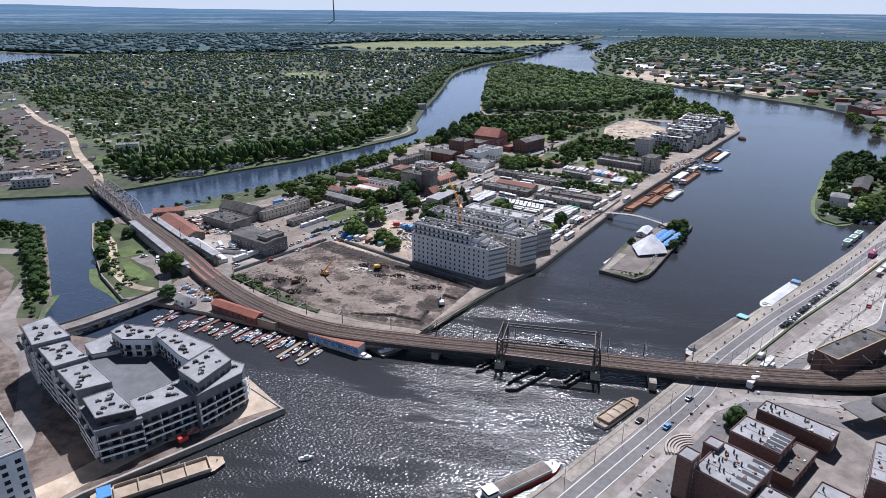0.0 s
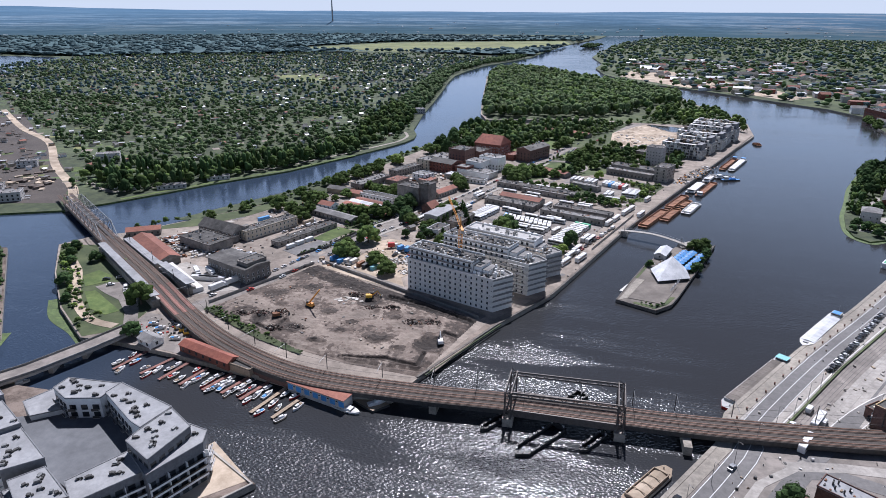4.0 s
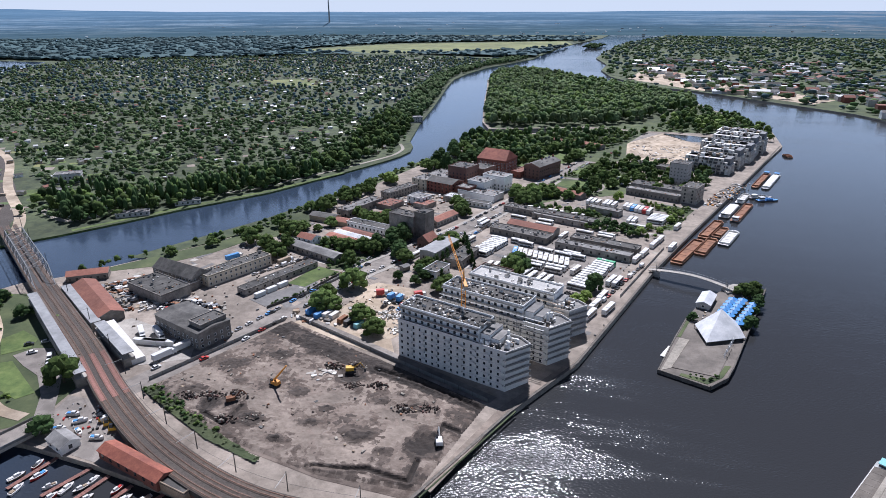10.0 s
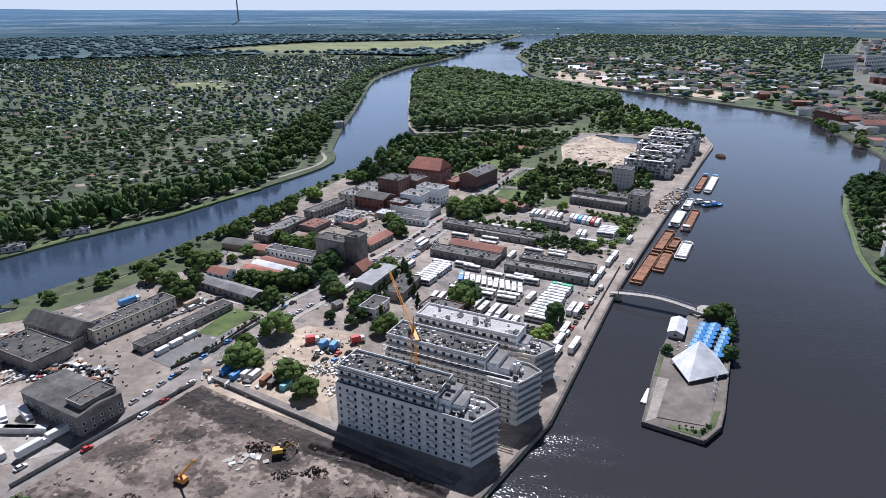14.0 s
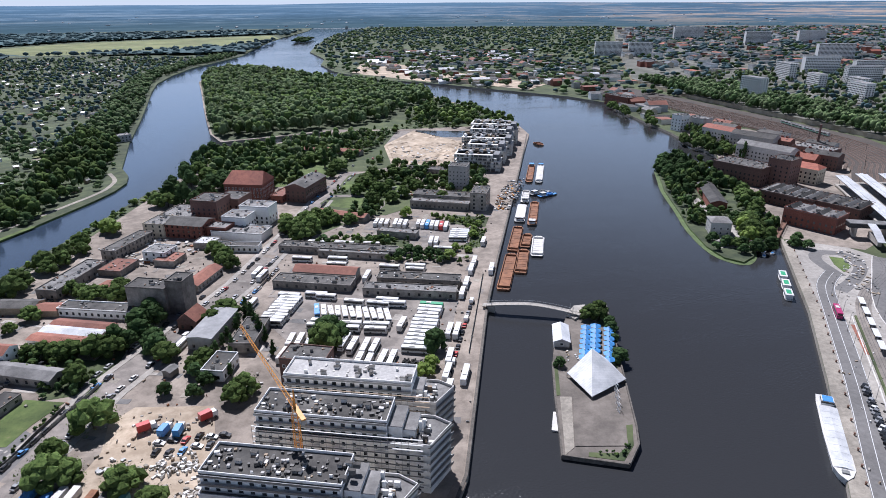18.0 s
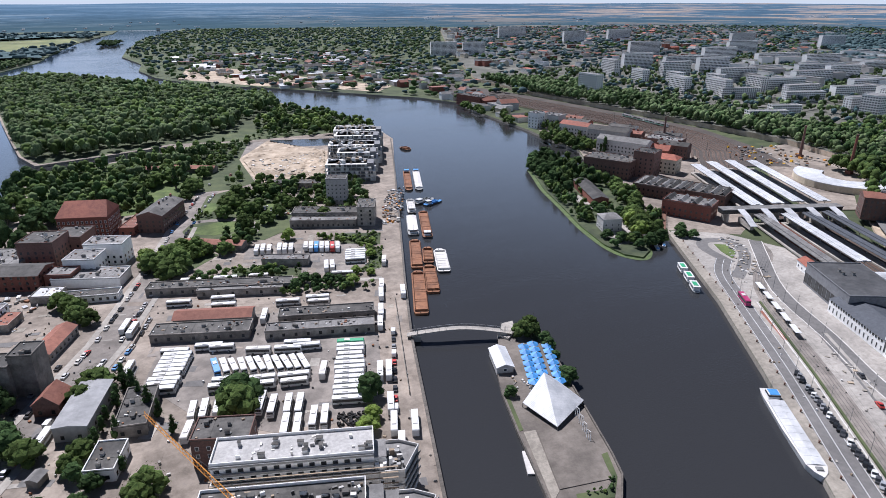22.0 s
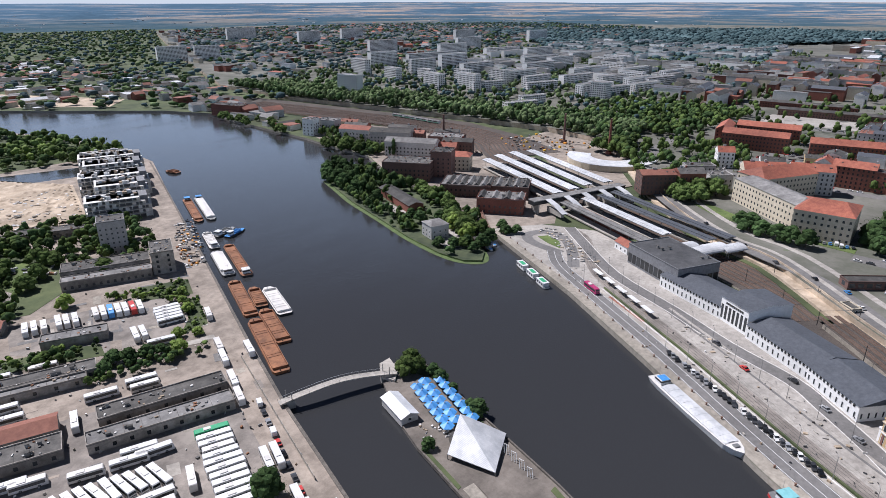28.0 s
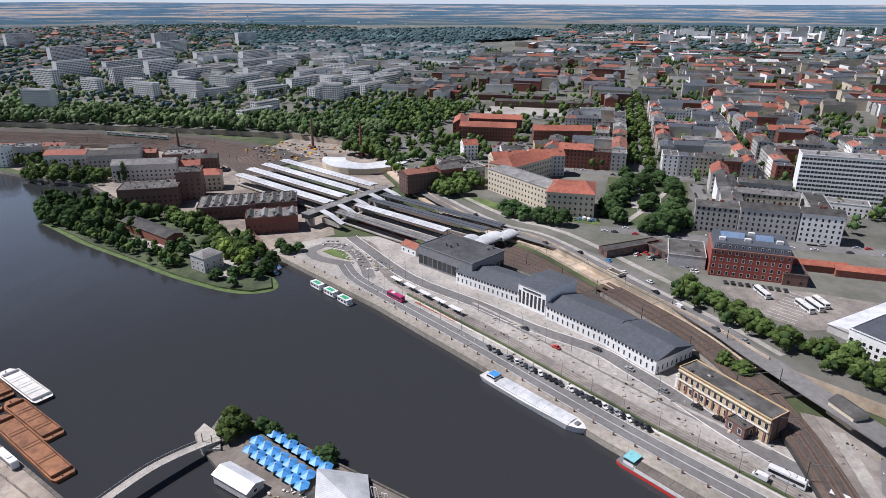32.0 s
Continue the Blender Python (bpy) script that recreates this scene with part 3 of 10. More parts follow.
def ring():
    """Far hills round the plain, rising to the skyline."""
    V, F, n = [], [], 160
    prof = [(3850, 1.0), (4050, 10), (4250, 36), (4450, 70), (4600, 104), (4690, 124)]
    for i in range(n):
        a = 2 * math.pi * i / n
        for r, z in prof:
            k = 1 + 0.06 * noise.noise((math.cos(a) * 3, math.sin(a) * 3, r * 0.002)) + 0.04 * noise.noise((math.cos(a) * 11, math.sin(a) * 11, 2.0))
            rise = 1 + 0.24 * math.exp(-((a - radians(141)) / 0.16) ** 2)
            V.append((20 + r * math.cos(a), 330 + r * math.sin(a), z * k * rise))
    m = len(prof)
    for i in range(n):
        j = (i + 1) % n
        for k in range(m - 1):
            F.append((i * m + k, i * m + k + 1, j * m + k + 1, j * m + k))
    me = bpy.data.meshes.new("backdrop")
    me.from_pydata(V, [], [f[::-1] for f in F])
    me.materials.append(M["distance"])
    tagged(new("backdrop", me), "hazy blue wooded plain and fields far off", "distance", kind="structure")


ring()


# ---- buildings ----
WINDOWS = {}


def window_mesh(w, h, frame="white_paint"):
    """A window that faces -y: one piece, a frame standing proud with the pane set back in it."""
    key = (round(w, 1), round(h, 1), frame)
    if key not in WINDOWS:
        s = Shape()
        f = min(0.14, w * 0.12)
        ring = lambda a, b, y: [(-a, y, -b), (a, y, -b), (a, y, b), (-a, y, b)]
        v = ring(w / 2, h / 2, 0.02) + ring(w / 2, h / 2, -0.08) + ring(w / 2 - f, h / 2 - f, -0.08) + ring(w / 2 - f, h / 2 - f, -0.02)
        s.add(v, [(4 * k + i, 4 * k + (i + 1) % 4, 4 * k + 4 + (i + 1) % 4, 4 * k + 4 + i) for k in range(3) for i in range(4)], frame)
        s.f.append((12, 13, 14, 15))
        s.m.append(s.slot("glass"))
        WINDOWS[key] = s.mesh("window")
    return WINDOWS[key]


def facade(side, w, d):
    """Start, direction angle and length of a side of a w by d block about its middle."""
    return {"s": ((-w / 2, -d / 2), 0, w), "e": ((w / 2, -d / 2), 90, d), "n": ((w / 2, d / 2), 180, w), "w": ((-w / 2, d / 2), -90, d)}[side]


def windows(parent, w, d, rows, sides="sew", z0=1.0, storey=3.0, step=3.2, size=(1.3, 1.6), skip=0.0, joined=False, frame="white_paint", margin=1.2):
    s = Shape()
    mesh = window_mesh(*size, frame)
    for side in sides:
        (x0, y0), ang, length = facade(side, w, d)
        n = max(1, int((length - 2 * margin) / step))
        for r in range(rows):
            for i in range(n):
                if skip and random.random() < skip:
                    continue
                u = length * (i + 0.5) / n
                dx, dy = turn(u, 0, ang)
                x, y, z = x0 + dx, y0 + dy, z0 + r * storey + size[1] / 2
                if joined:
                    ox, oy = turn(0, -0.03, ang)
                    c, q = turn(size[0] / 2, 0, ang), turn(0, 0.1, ang)
                    bx, by, b0, b1 = x + ox, y + oy, z - size[1] / 2, z + size[1] / 2
                    s.add([(bx - c[0], by - c[1], b0), (bx + c[0], by + c[1], b0), (bx + c[0], by + c[1], b1), (bx - c[0], by - c[1], b1), (bx - c[0] + q[0], by - c[1] + q[1], b1), (bx + c[0] + q[0], by + c[1] + q[1], b1)], [(0, 1, 2, 3), (3, 2, 5, 4)], "glass")
                else:
                    part("window", mesh, parent, m=pose(x, y, z, 0, 0, ang))
    if joined and s.v:
        tagged(part("glazing", s, parent), "dark glass panes in rows", kind="stuff")


def clutter(parent, w, d, z, n, kind="roof_grey"):
    """Ducts, hatches and chimneys on a flat roof."""
    for _ in range(n):
        x, y = random.uniform(-w / 2 + 1.2, w / 2 - 1.2), random.uniform(-d / 2 + 1, d / 2 - 1)
        s = Shape()
        a, b, h = random.uniform(0.8, 2.0), random.uniform(0.7, 1.4), random.uniform(0.7, 1.6)
        s.box(x, y, z, a, b, h, random.choice((kind, "plaster_grey", "steel")))
        s.box(x, y, z + h, a + 0.2, b + 0.2, 0.12, "roof_tar")
        part("roof_vent", s, parent)


def building(name, label, cx, cy, ang, w, d, h, z=2.2, wall="wall_dirty", roof="roof_tar", form="flat", rise=2.5, rows=0, step=3.2, size=(1.3, 1.6), sides="sew",
             storey=3.0, joined=False, vents=0, stacks=0, parapet=0.5, hip=0.0, category="building", group="", first=1.0, skip=0.0, frame="white_paint"):
    joined = joined or (rows == 1 and z == 2.2)
    b = thing(name, label, category, group, m=pose(cx, cy, z, 0, 0, ang))
    part("wall", Shape().box(0, 0, -0.6, w, d, h + 0.6, wall), b)
    r = Shape()
    if form == "flat":
        r.box(0, 0, h, w + 0.3, d + 0.3, 0.25, roof)
        if parapet:
            for x, y, a, c in ((0, -d / 2, w + 0.3, 0.3), (0, d / 2, w + 0.3, 0.3), (-w / 2, 0, 0.3, d - 0.3), (w / 2, 0, 0.3, d - 0.3)):
                r.box(x, y, h + 0.25, a, c, parapet, wall)
    else:
        r.gable(0, 0, h, w, d, rise, roof, over=0.45, hip=hip, wall=wall)
    for _ in range(stacks):
        x = random.uniform(-w / 2 + 1, w / 2 - 1)
        r.box(x, random.uniform(-0.3, 0.3), h, random.uniform(1.2, 2.6), 0.7, (rise if form != "flat" else 0.3) + 1.4, random.choice(("brick_red", "plaster_grey")))
        r.box(random.uniform(-w / 2 + 1, w / 2 - 1), -d * 0.25, h, 0.9, 0.9, (rise * 0.5 if form != "flat" else 0.3) + 0.6, "roof_grey")
    part("roof", r, b)
    if form == "flat" and z < 2.5 and w * d > 60:
        s = Shape()
        for _ in range(int(w * d / 16)):
            s.box(random.uniform(-w / 2 + 0.8, w / 2 - 0.8), random.uniform(-d / 2 + 0.8, d / 2 - 0.8), h + 0.25, random.uniform(0.3, 1.4), random.uniform(0.3, 0.9), random.uniform(0.1, 0.7), random.choice(("roof_tar", "steel", "white_dusty", "roof_grey", "rust", "wood", "steel_dark")), random.choice((0, 0, 30, 70)))
        for i in range(1, int(w / 6)):
            s.box(-w / 2 + i * 6, 0, h + 0.25, 0.12, d - 0.6, 0.08, "roof_tar")
        tagged(part("roof_litter", s, b), "roof seams, pipes and loose bits", kind="stuff")
    if rows:
        windows(b, w, d, rows, sides, first, storey, step, size, skip, joined, frame)
    if vents:
        clutter(b, w - 1, d - 1, h + 0.25, vents)
    return b


def apartment_block(cx, cy, w, d, h, label, wall="plaster_light", upper="plaster_white", raw=False, uw=None):
    """A long block of plain lower storeys with a prow towards the river, a white set-back top, and stepped roofs."""
    b = thing("apartment_block", label, "building", "apartment blocks on the quay", m=pose(cx, cy, 2.2, 0, 0, -19))
    low = h - 6
    rows = int(low / 3)
    foot = [(-w / 2, -d / 2), (w / 2 + 2, -d / 2), (w / 2 + 7, d / 2 - 3), (w / 2 + 1, d / 2), (-w / 2, d / 2)]
    part("lower_wall", Shape().prism(foot, -0.6, low, "roof_grey", wall), b)
    for i in range(1, rows):
        part("storey_band", Shape().prism([(x * 1.004, y * 1.012) for x, y in foot], i * 3 - 0.14, i * 3 + 0.12, "white_paint"), b)
    s = Shape()
    for (x0, y0), (x1, y1) in zip(foot, foot[1:] + foot[:1]):
        l = math.hypot(x1 - x0, y1 - y0)
        s.box((x0 + x1) / 2, (y0 + y1) / 2, low, l, 0.25, 1.0, "white_dusty", math.degrees(math.atan2(y1 - y0, x1 - x0)))
    part("terrace_parapet", s, b)
    uw = uw or w - 12
    mid = uw / 2 - w / 2
    part("upper_wall", Shape().box(mid, 0.8, low, uw, d - 2.4, 6, upper), b)
    part("upper_roof", Shape().box(mid, 0.8, low + 6, uw + 0.3, d - 2.1, 0.3, "block_raw" if raw else "roof_tar"), b)
    s = Shape()
    for x, y, a, c in ((mid, 0.8 - (d - 2.4) / 2, uw + 0.3, 0.25), (mid, 0.8 + (d - 2.4) / 2, uw + 0.3, 0.25), (mid - uw / 2, 0.8, 0.25, d - 2.6), (mid + uw / 2, 0.8, 0.25, d - 2.6)):
        s.box(x, y, low + 6.3, a, c, 0.9, upper)
    part("roof_parapet", s, b)
    for k, (x, hh) in enumerate(((w / 2 - 9.5, 4.4), (w / 2 - 5.5, 2.8))):
        part("step", Shape().box(x, 1.0, low, 4.4, d - 4 - 2 * k, hh, upper), b)
        part("step_roof", Shape().box(x, 1.0, low + hh, 4.6, d - 3.8 - 2 * k, 0.25, "roof_grey"), b)
    for i in range(2):
        s = Shape().box(mid, 0.8 - (d - 2.4) / 2 - 0.7, low + 3 * i + 2.8, uw, 1.3, 0.2, "white_paint")
        s.box(mid, 0.8 - (d - 2.4) / 2 - 1.3, low + 3 * i + 3.0, uw, 0.08, 0.8, "steel")
        part("gallery", s, b)
        for k in range(int(uw / 3.4)):
            part("window", window_mesh(1.6, 2.0, "steel_dark" if raw else "white_paint"), b, m=pose(mid - uw / 2 + 1.7 + k * 3.4, 0.8 - (d - 2.4) / 2, low + 3 * i + 1.4))
    n = int(w / 3.3)
    for r in range(rows):
        for k in range(n):
            x = -w / 2 + 1.9 + k * w / n
            part("window", window_mesh(1.3, 1.7, "white_paint"), b, m=pose(x, -d / 2, r * 3 + 1.6))
            if k % 2 == 1 and r:
                s = Shape().box(x + 1.5, -d / 2 - 0.6, 3 * r - 0.1, 2.6, 1.3, 0.2, "white_dusty")
                s.box(x + 1.5, -d / 2 - 1.22, 3 * r + 0.1, 2.6, 0.08, 0.9, "white_dusty")
                part("balcony", s, b)
        for k in range(3):
            part("window", window_mesh(1.3, 1.6), b, m=pose(-w / 2, d / 2 - 2.4 - k * 4.2, r * 3 + 1.6, 0, 0, -90))
        s = Shape()
        s.box(w / 2 + 4.2, -1.4, 3 * r + 2.7, d - 1.5, 1.6, 0.22, "concrete", 65)
        s.box(w / 2 + 5.0, -1.7, 3 * r + 2.92, d - 1.5, 0.08, 0.9, "steel", 65)
        part("prow_balcony", s, b)
    clutter(b, uw - 4, d - 5, low + 6.3, 13, "white_dusty")
    s = Shape()
    for _ in range(26 if raw else 90):
        s.box(random.uniform(mid - uw / 2 + 1, -6 + uw / 2 - 1), 0.8 + random.uniform(-d / 2 + 2.4, d / 2 - 2.4), low + 6.3, random.uniform(0.3, 1.6), random.uniform(0.3, 1.1), random.uniform(0.15, 1.1), random.choice(("white_dusty", "plaster_white", "plaster_grey") if raw else ("steel_dark", "roof_tar", "white_dusty", "steel_dark", "steel_dark", "plaster_white", "plaster_grey", "wood")), random.choice((0, 0, 90, 20)))
    for _ in range(40):
        s.box(random.uniform(w / 2 - 12, w / 2 + 2), random.uniform(-d / 2 + 1, d / 2 - 3), low + random.uniform(0, 0.1), random.uniform(0.4, 2.0), random.uniform(0.4, 1.4), random.uniform(0.3, 2.4), random.choice(("white_dusty", "steel", "wood", "plaster_white", "steel_dark")))
    tagged(part("roof_clutter", s, b), "building materials, vents and shafts on the roof", kind="stuff")
    s = Shape()
    for i in range(int(w / 2.2)):
        x = -w / 2 + i * 2.2
        s.box(x, -d / 2 - 1.55, -0.3, 0.1, 0.1, low + 4, "steel")
    for k in range(int((low + 4) / 2)):
        s.box(0, -d / 2 - 1.5, k * 2 + 1.6, w, 0.5, 0.08, "wood" if raw else "steel")
    if raw or cy > 530:
        tagged(part("scaffold", s, b), "thin steel scaffold before the front", kind="stuff")
    for _ in range(5):
        x, y = random.uniform(w / 2 - 12, w / 2 + 1), random.uniform(-d / 2 + 1.5, d / 2 - 3)
        part("roof_vent", Shape().box(x, y, low, 1.0, 1.0, random.uniform(1.2, 4.5), "plaster_white"), b)
    return b



# ---- peninsula: large buildings ----
apartment_block(5, 515.5, 53, 15, 24, "white-grey eight-storey apartment block with balconies and cluttered flat roof")
apartment_block(19, 541, 55, 15, 24, "grey unfinished apartment block with scaffolded stepped end")
apartment_block(26, 567.5, 54, 14, 20, "pale concrete apartment block shell with empty window openings", "block_raw", "plaster_white", True, 47)
building("depot_hall", "grey hall with a pale metal roof and two dark gates", -37.8, 646.5, 73, 29, 11.5, 6.2, wall="plaster_grey", roof="roof_light", form="gable", rise=0.7, rows=1, step=4)
building("shed", "low dark flat-roofed shed with white roof strips", -20.3, 638, 77, 25, 11, 4.6, rows=1, step=4, vents=4)
building("shed", "low grey shed with white front wall", -30.5, 612.3, 72, 15, 9.5, 4.6, wall="plaster_white", rows=1, step=3, vents=2)
building("yard_hut", "small grey hut in the yard", -51, 614, 60, 5, 4, 2.8, roof="roof_grey", form="gable", rise=0.9)
building("brick_house", "old brick house with a black tarred roof", 6, 601, -21, 19, 12, 11, wall="brick_dark", rows=3, vents=5)
building("depot_shed", "long low bus depot shed with a grey tarred roof", 24, 740, -20, 75, 9, 3.7, rows=1, step=5, vents=10)
building("depot_shed", "low lean-to shed with pale metal roof", 33, 731, -20, 44, 7, 3.4, roof="roof_grey", rows=1, step=6)
building("workshop", "grey workshop shed with skylights in a tarred roof", 9, 692, -20, 44, 11, 3.8, rows=1, step=5, vents=8)
building("workshop", "shed with a rusty red ridged roof", 16, 703, -20, 36, 11, 4.8, roof="roof_rust", form="gable", rise=2)
building("workshop", "ruined shed with a patched grey roof", 66, 684, -18, 46, 9, 3.9, rows=1, step=6, vents=4)
building("workshop", "long grey shed with mossy roof", 59, 671, -18, 50, 8, 3.8, roof="roof_grey", rows=1, step=5, vents=4)
building("old_factory_house", "long old two-storey house with dormers in a dark roof", -174, 568, -16, 34, 13, 6.5, roof="roof_tar", form="gable", rise=4.5, rows=2)
building("office_wing", "beige flat-roofed office wing with rows of windows", -148, 584, 66, 44, 10.5, 6.3, wall="plaster_beige", rows=2, vents=5, sides="sew")
building("flat_hall", "low hall with a black tarred roof", -174, 548, -20, 32, 18, 5.6, vents=5)
building("canopy_hall", "small hall with a white roof", -165, 559, -20, 13, 9, 4, roof="roof_white")
building("grey_works", "grey two-storey works building with shallow tarred roof", -127, 512, -21, 35, 18, 9, wall="wall_dirty", roof="roof_tar", form="gable", rise=1.0, rows=2, step=3, sides="se")
building("works_tower", "taller grey stair block of the works", -116, 509, -21, 9, 14, 11, rows=3, step=2.6, sides="se")
building("long_shed", "long narrow shed with grey roof", -118.5, 582.5, 67, 53, 7.5, 3.2, roof="roof_tar", rows=1, step=5, size=(1.3, 1.1), parapet=0.2)
building("long_shed", "long shed with a blue-grey metal roof", -118, 626, -23, 50, 9, 4, roof="roof_grey", form="gable", rise=1.5, rows=1, step=4)
for k, top in ((-7.5, "roof_rust"), (0, "roof_white"), (6.5, "roof_rust")):
    building("triple_hall", "white hall bay with a low pitched roof", -101 - k * math.sin(radians(-21)), 655 + k * math.cos(radians(-21)), -21, 31, 7, 4.2, wall="plaster_white", roof=top, form="gable", rise=0.9, rows=1, step=3, group="triple hall bays", sides="se")
building("gable_house", "small white house with a dark red roof", -127, 640, -18, 13, 9, 6, wall="plaster_white", roof="roof_rust", form="gable", rise=2.2, rows=2)
building("river_hall", "long riverside hall with grey roof", -123, 723, -19, 12, 42, 5, roof="roof_grey", form="flat", rows=1, step=4, vents=3)
building("wood_shed", "open timber shed with a patched dark roof", -139, 692, -12, 22, 10, 4, wall="wood", roof="roof_tar", form="gable", rise=1.6)
building("wood_shed", "low timber shed with brown roof", -122, 686, -12, 12, 9, 3.5, wall="wood", roof="roof_rust", form="gable", rise=1.4)
building("flat_red_hall", "low hall with flat pinkish roof", -103, 737, -20, 14, 18, 3.5, roof="roof_rust", parapet=0.2)
building("flat_red_hall", "low hall with flat red roof", -76, 744, -20, 13, 14, 3.5, roof="roof_rust", parapet=0.2)
building("lean_house", "narrow house with a red-brown roof", -52, 710, 68, 26, 9, 4, roof="roof_rust", form="gable", rise=2, rows=1)
building("red_roof_hall", "long hall beside the railway with a rusty red roof", -197, 527, -34, 54, 12, 4.5, roof="roof_rust", form="gable", rise=2.4)
building("red_roof_hall", "small riverside hall with a red-brown roof", -229, 556, 33, 22, 9, 4, roof="roof_rust", form="gable", rise=2, rows=1)
building("grain_silo", "tall grey concrete silo block", -71, 679, -20, 21, 11, 14.5, wall="wall_dirty", vents=3)
building("silo_tower", "grey concrete silo tower", -56.5, 676, -20, 9, 11, 18, wall="wall_dirty", vents=2)
building("gable_house", "brick house with a steep red roof", -49, 658, 70, 11, 9.5, 5, wall="brick_dark", roof="roof_rust", form="gable", rise=4.2, rows=1)
building("warehouse", "tall red brick granary with a big red tiled roof", -40, 872, -18, 31, 24, 14.5, wall="brick_red", roof="roof_tile", form="gable", rise=8, rows=4, hip=3, step=2.6, size=(1.3, 1.9))
building("mill", "dark brick mill block with flat roof", -62, 822, -22, 20, 20, 16.5, wall="brick_dark", rows=4, joined=True, vents=4)
building("mill", "dark brick mill with a stepped roof", -48, 836, -22, 18, 20, 13, wall="brick_dark", rows=3, joined=True, vents=3)
building("white_works", "white block with flat grey roof", -41, 798, -22, 17, 16, 10.5, wall="plaster_white", roof="roof_grey", rows=2, joined=True, vents=3)
building("white_works", "low white works base with flat grey roof", -38, 782, -22, 36, 16, 5, wall="plaster_white", roof="roof_grey", vents=4)
building("white_works", "white tower block with flat grey roof", -29, 812, -22, 22, 14, 12.5, wall="plaster_white", roof="roof_grey", rows=2, joined=True, vents=3)
building("street_house", "ochre street house with dormers", -92, 800, -22, 15, 18, 9, wall="plaster_beige", roof="roof_grey", form="flat", rows=3, vents=4, joined=True)
building("street_house", "red brick street house with gables", -72, 794, -22, 27, 18, 9, wall="brick_red", roof="roof_tar", form="gable", rise=2.5, rows=3, joined=True)
building("yard_house", "jumbled low works roofs", -82, 822, -22, 24, 30, 7, roof="roof_grey", vents=10)
building("lean_house", "brick lean-to with skylights", -52, 787, -22, 14, 12, 7, wall="brick_red", roof="roof_grey", rows=1)
building("yard_house", "long grey yard house", -106, 771, 66, 36, 10, 6, rows=2, joined=True)
building("yard_house", "white yard house with flat roof", -83, 752, -22, 15, 13, 6, wall="plaster_white", roof="roof_grey", rows=2, joined=True)
building("kiosk_hall", "low hall with a bright white roof", -58, 768, -20, 13, 12, 3.6, roof="roof_white")
building("yard_row", "low row of yard garages", -38, 757, -14, 28, 8, 3.6, wall="plaster_white", roof="roof_tar", rows=1)
building("yard_row", "low house row with red roof", 40, 1012, -32, 40, 10, 4, roof="roof_rust", form="gable", rise=2)
building("yard_row", "low house with red roof", 8, 1024, -32, 16, 10, 4, roof="roof_rust", form="gable", rise=2)

building("long_shed", "long low white shed", -95, 679, -18, 44, 9, 4, wall="plaster_white", rows=1, joined=True)
building("street_house", "dark brick town house with a tarred mansard roof", 4, 870, 64, 38, 17, 12, wall="brick_dark", roof="roof_tar", form="gable", rise=3, rows=3, joined=True, stacks=4)
building("yard_house", "red walled roofless yard house", -13, 868, 66, 30, 10, 5, wall="brick_red", roof="roof_rust", rows=1, joined=True)
building("works_hall", "long two-storey works hall with tarred roof", 108, 828, -24, 45, 14, 7, rows=2, joined=True, vents=5)
building("works_hall", "low works hall with grey roof", 103, 816, -24, 45, 8, 5, roof="roof_grey", rows=1, joined=True)
building("works_tower", "grey works tower with a green front", 133, 812, -24, 12, 20, 13, rows=4, joined=True, vents=2)
building("long_shed", "long low shed with brown roof behind gardens", 30, 806, -32, 38, 9, 4, roof="roof_rust", form="gable", rise=1.4)
building("long_shed", "small grey shed beside the bus yard", 64, 761, -25, 27, 8, 3.8, roof="roof_grey")
building("long_shed", "long dark shed before the building site", 112, 918, -25, 54, 11, 4.6, roof="roof_tar", rows=1)
building("grain_silo", "tall pale concrete elevator tower", 127, 860, -24, 15, 13, 21, wall="plaster_grey", rows=6, size=(0.9, 1.0), step=2.2, joined=True)

def shell(x, y, ang, w, d, storeys, group="unfinished apartment blocks"):
    """A block under construction: floor plates, cross walls and a stepped top, with open storeys between."""
    b = thing("apartment_shell", "unfinished white concrete apartment block with open storeys", "building", group, m=pose(x, y, 2.2, 0, 0, ang))
    # dark-coloured inner block stands in for the shade inside the open storeys
    part("core", Shape().box(0, 1.5, -0.5, w - 3, d - 5, storeys * 3 + 0.5, "cladding"), b)
    for k in range(storeys):
        cut = max(0, k - storeys + 3) * 3.5
        part("floor_plate", Shape().box(-cut / 2, 0, k * 3 + 2.7, w - cut, d - 0.4 * (k % 2), 0.3, "plaster_light" if k < storeys - 1 else "plaster_white"), b)
        s = Shape()
        n = int((w - cut) / 4.2)
        for i in range(n + 1):
            s.box(-w / 2 + (w - cut) * i / n, -d / 2 + 1.3, k * 3, 0.4, 2.4, 2.7, "plaster_light")
            if i < n and random.random() < 0.55:
                s.box(-w / 2 + (w - cut) * (i + 0.3) / n, -d / 2 + 1.9, k * 3, 2.2, 0.25, 2.7, "plaster_white")
        for i in range(4):
            s.box(w / 2 - cut - 1.0, -d / 2 + 1.5 + i * (d - 3) / 3, k * 3, 2.0, 0.4, 2.7, "plaster_light")
        tagged(part("storey_frame", s, b), "bare concrete cross walls of one storey", kind="stuff")
    top = storeys * 3 + 0.05
    s = Shape()
    for _ in range(22):
        s.box(random.uniform(-w / 2 + 2, w / 2 - 8), random.uniform(-d / 2 + 2, d / 2 - 2), top, random.uniform(0.8, 4), random.uniform(0.6, 2.5), random.uniform(0.6, 2.6), random.choice(("plaster_white", "plaster_light", "block_raw", "wood")))
    tagged(part("roof_clutter", s, b), "building materials and shafts on the roof", kind="stuff")


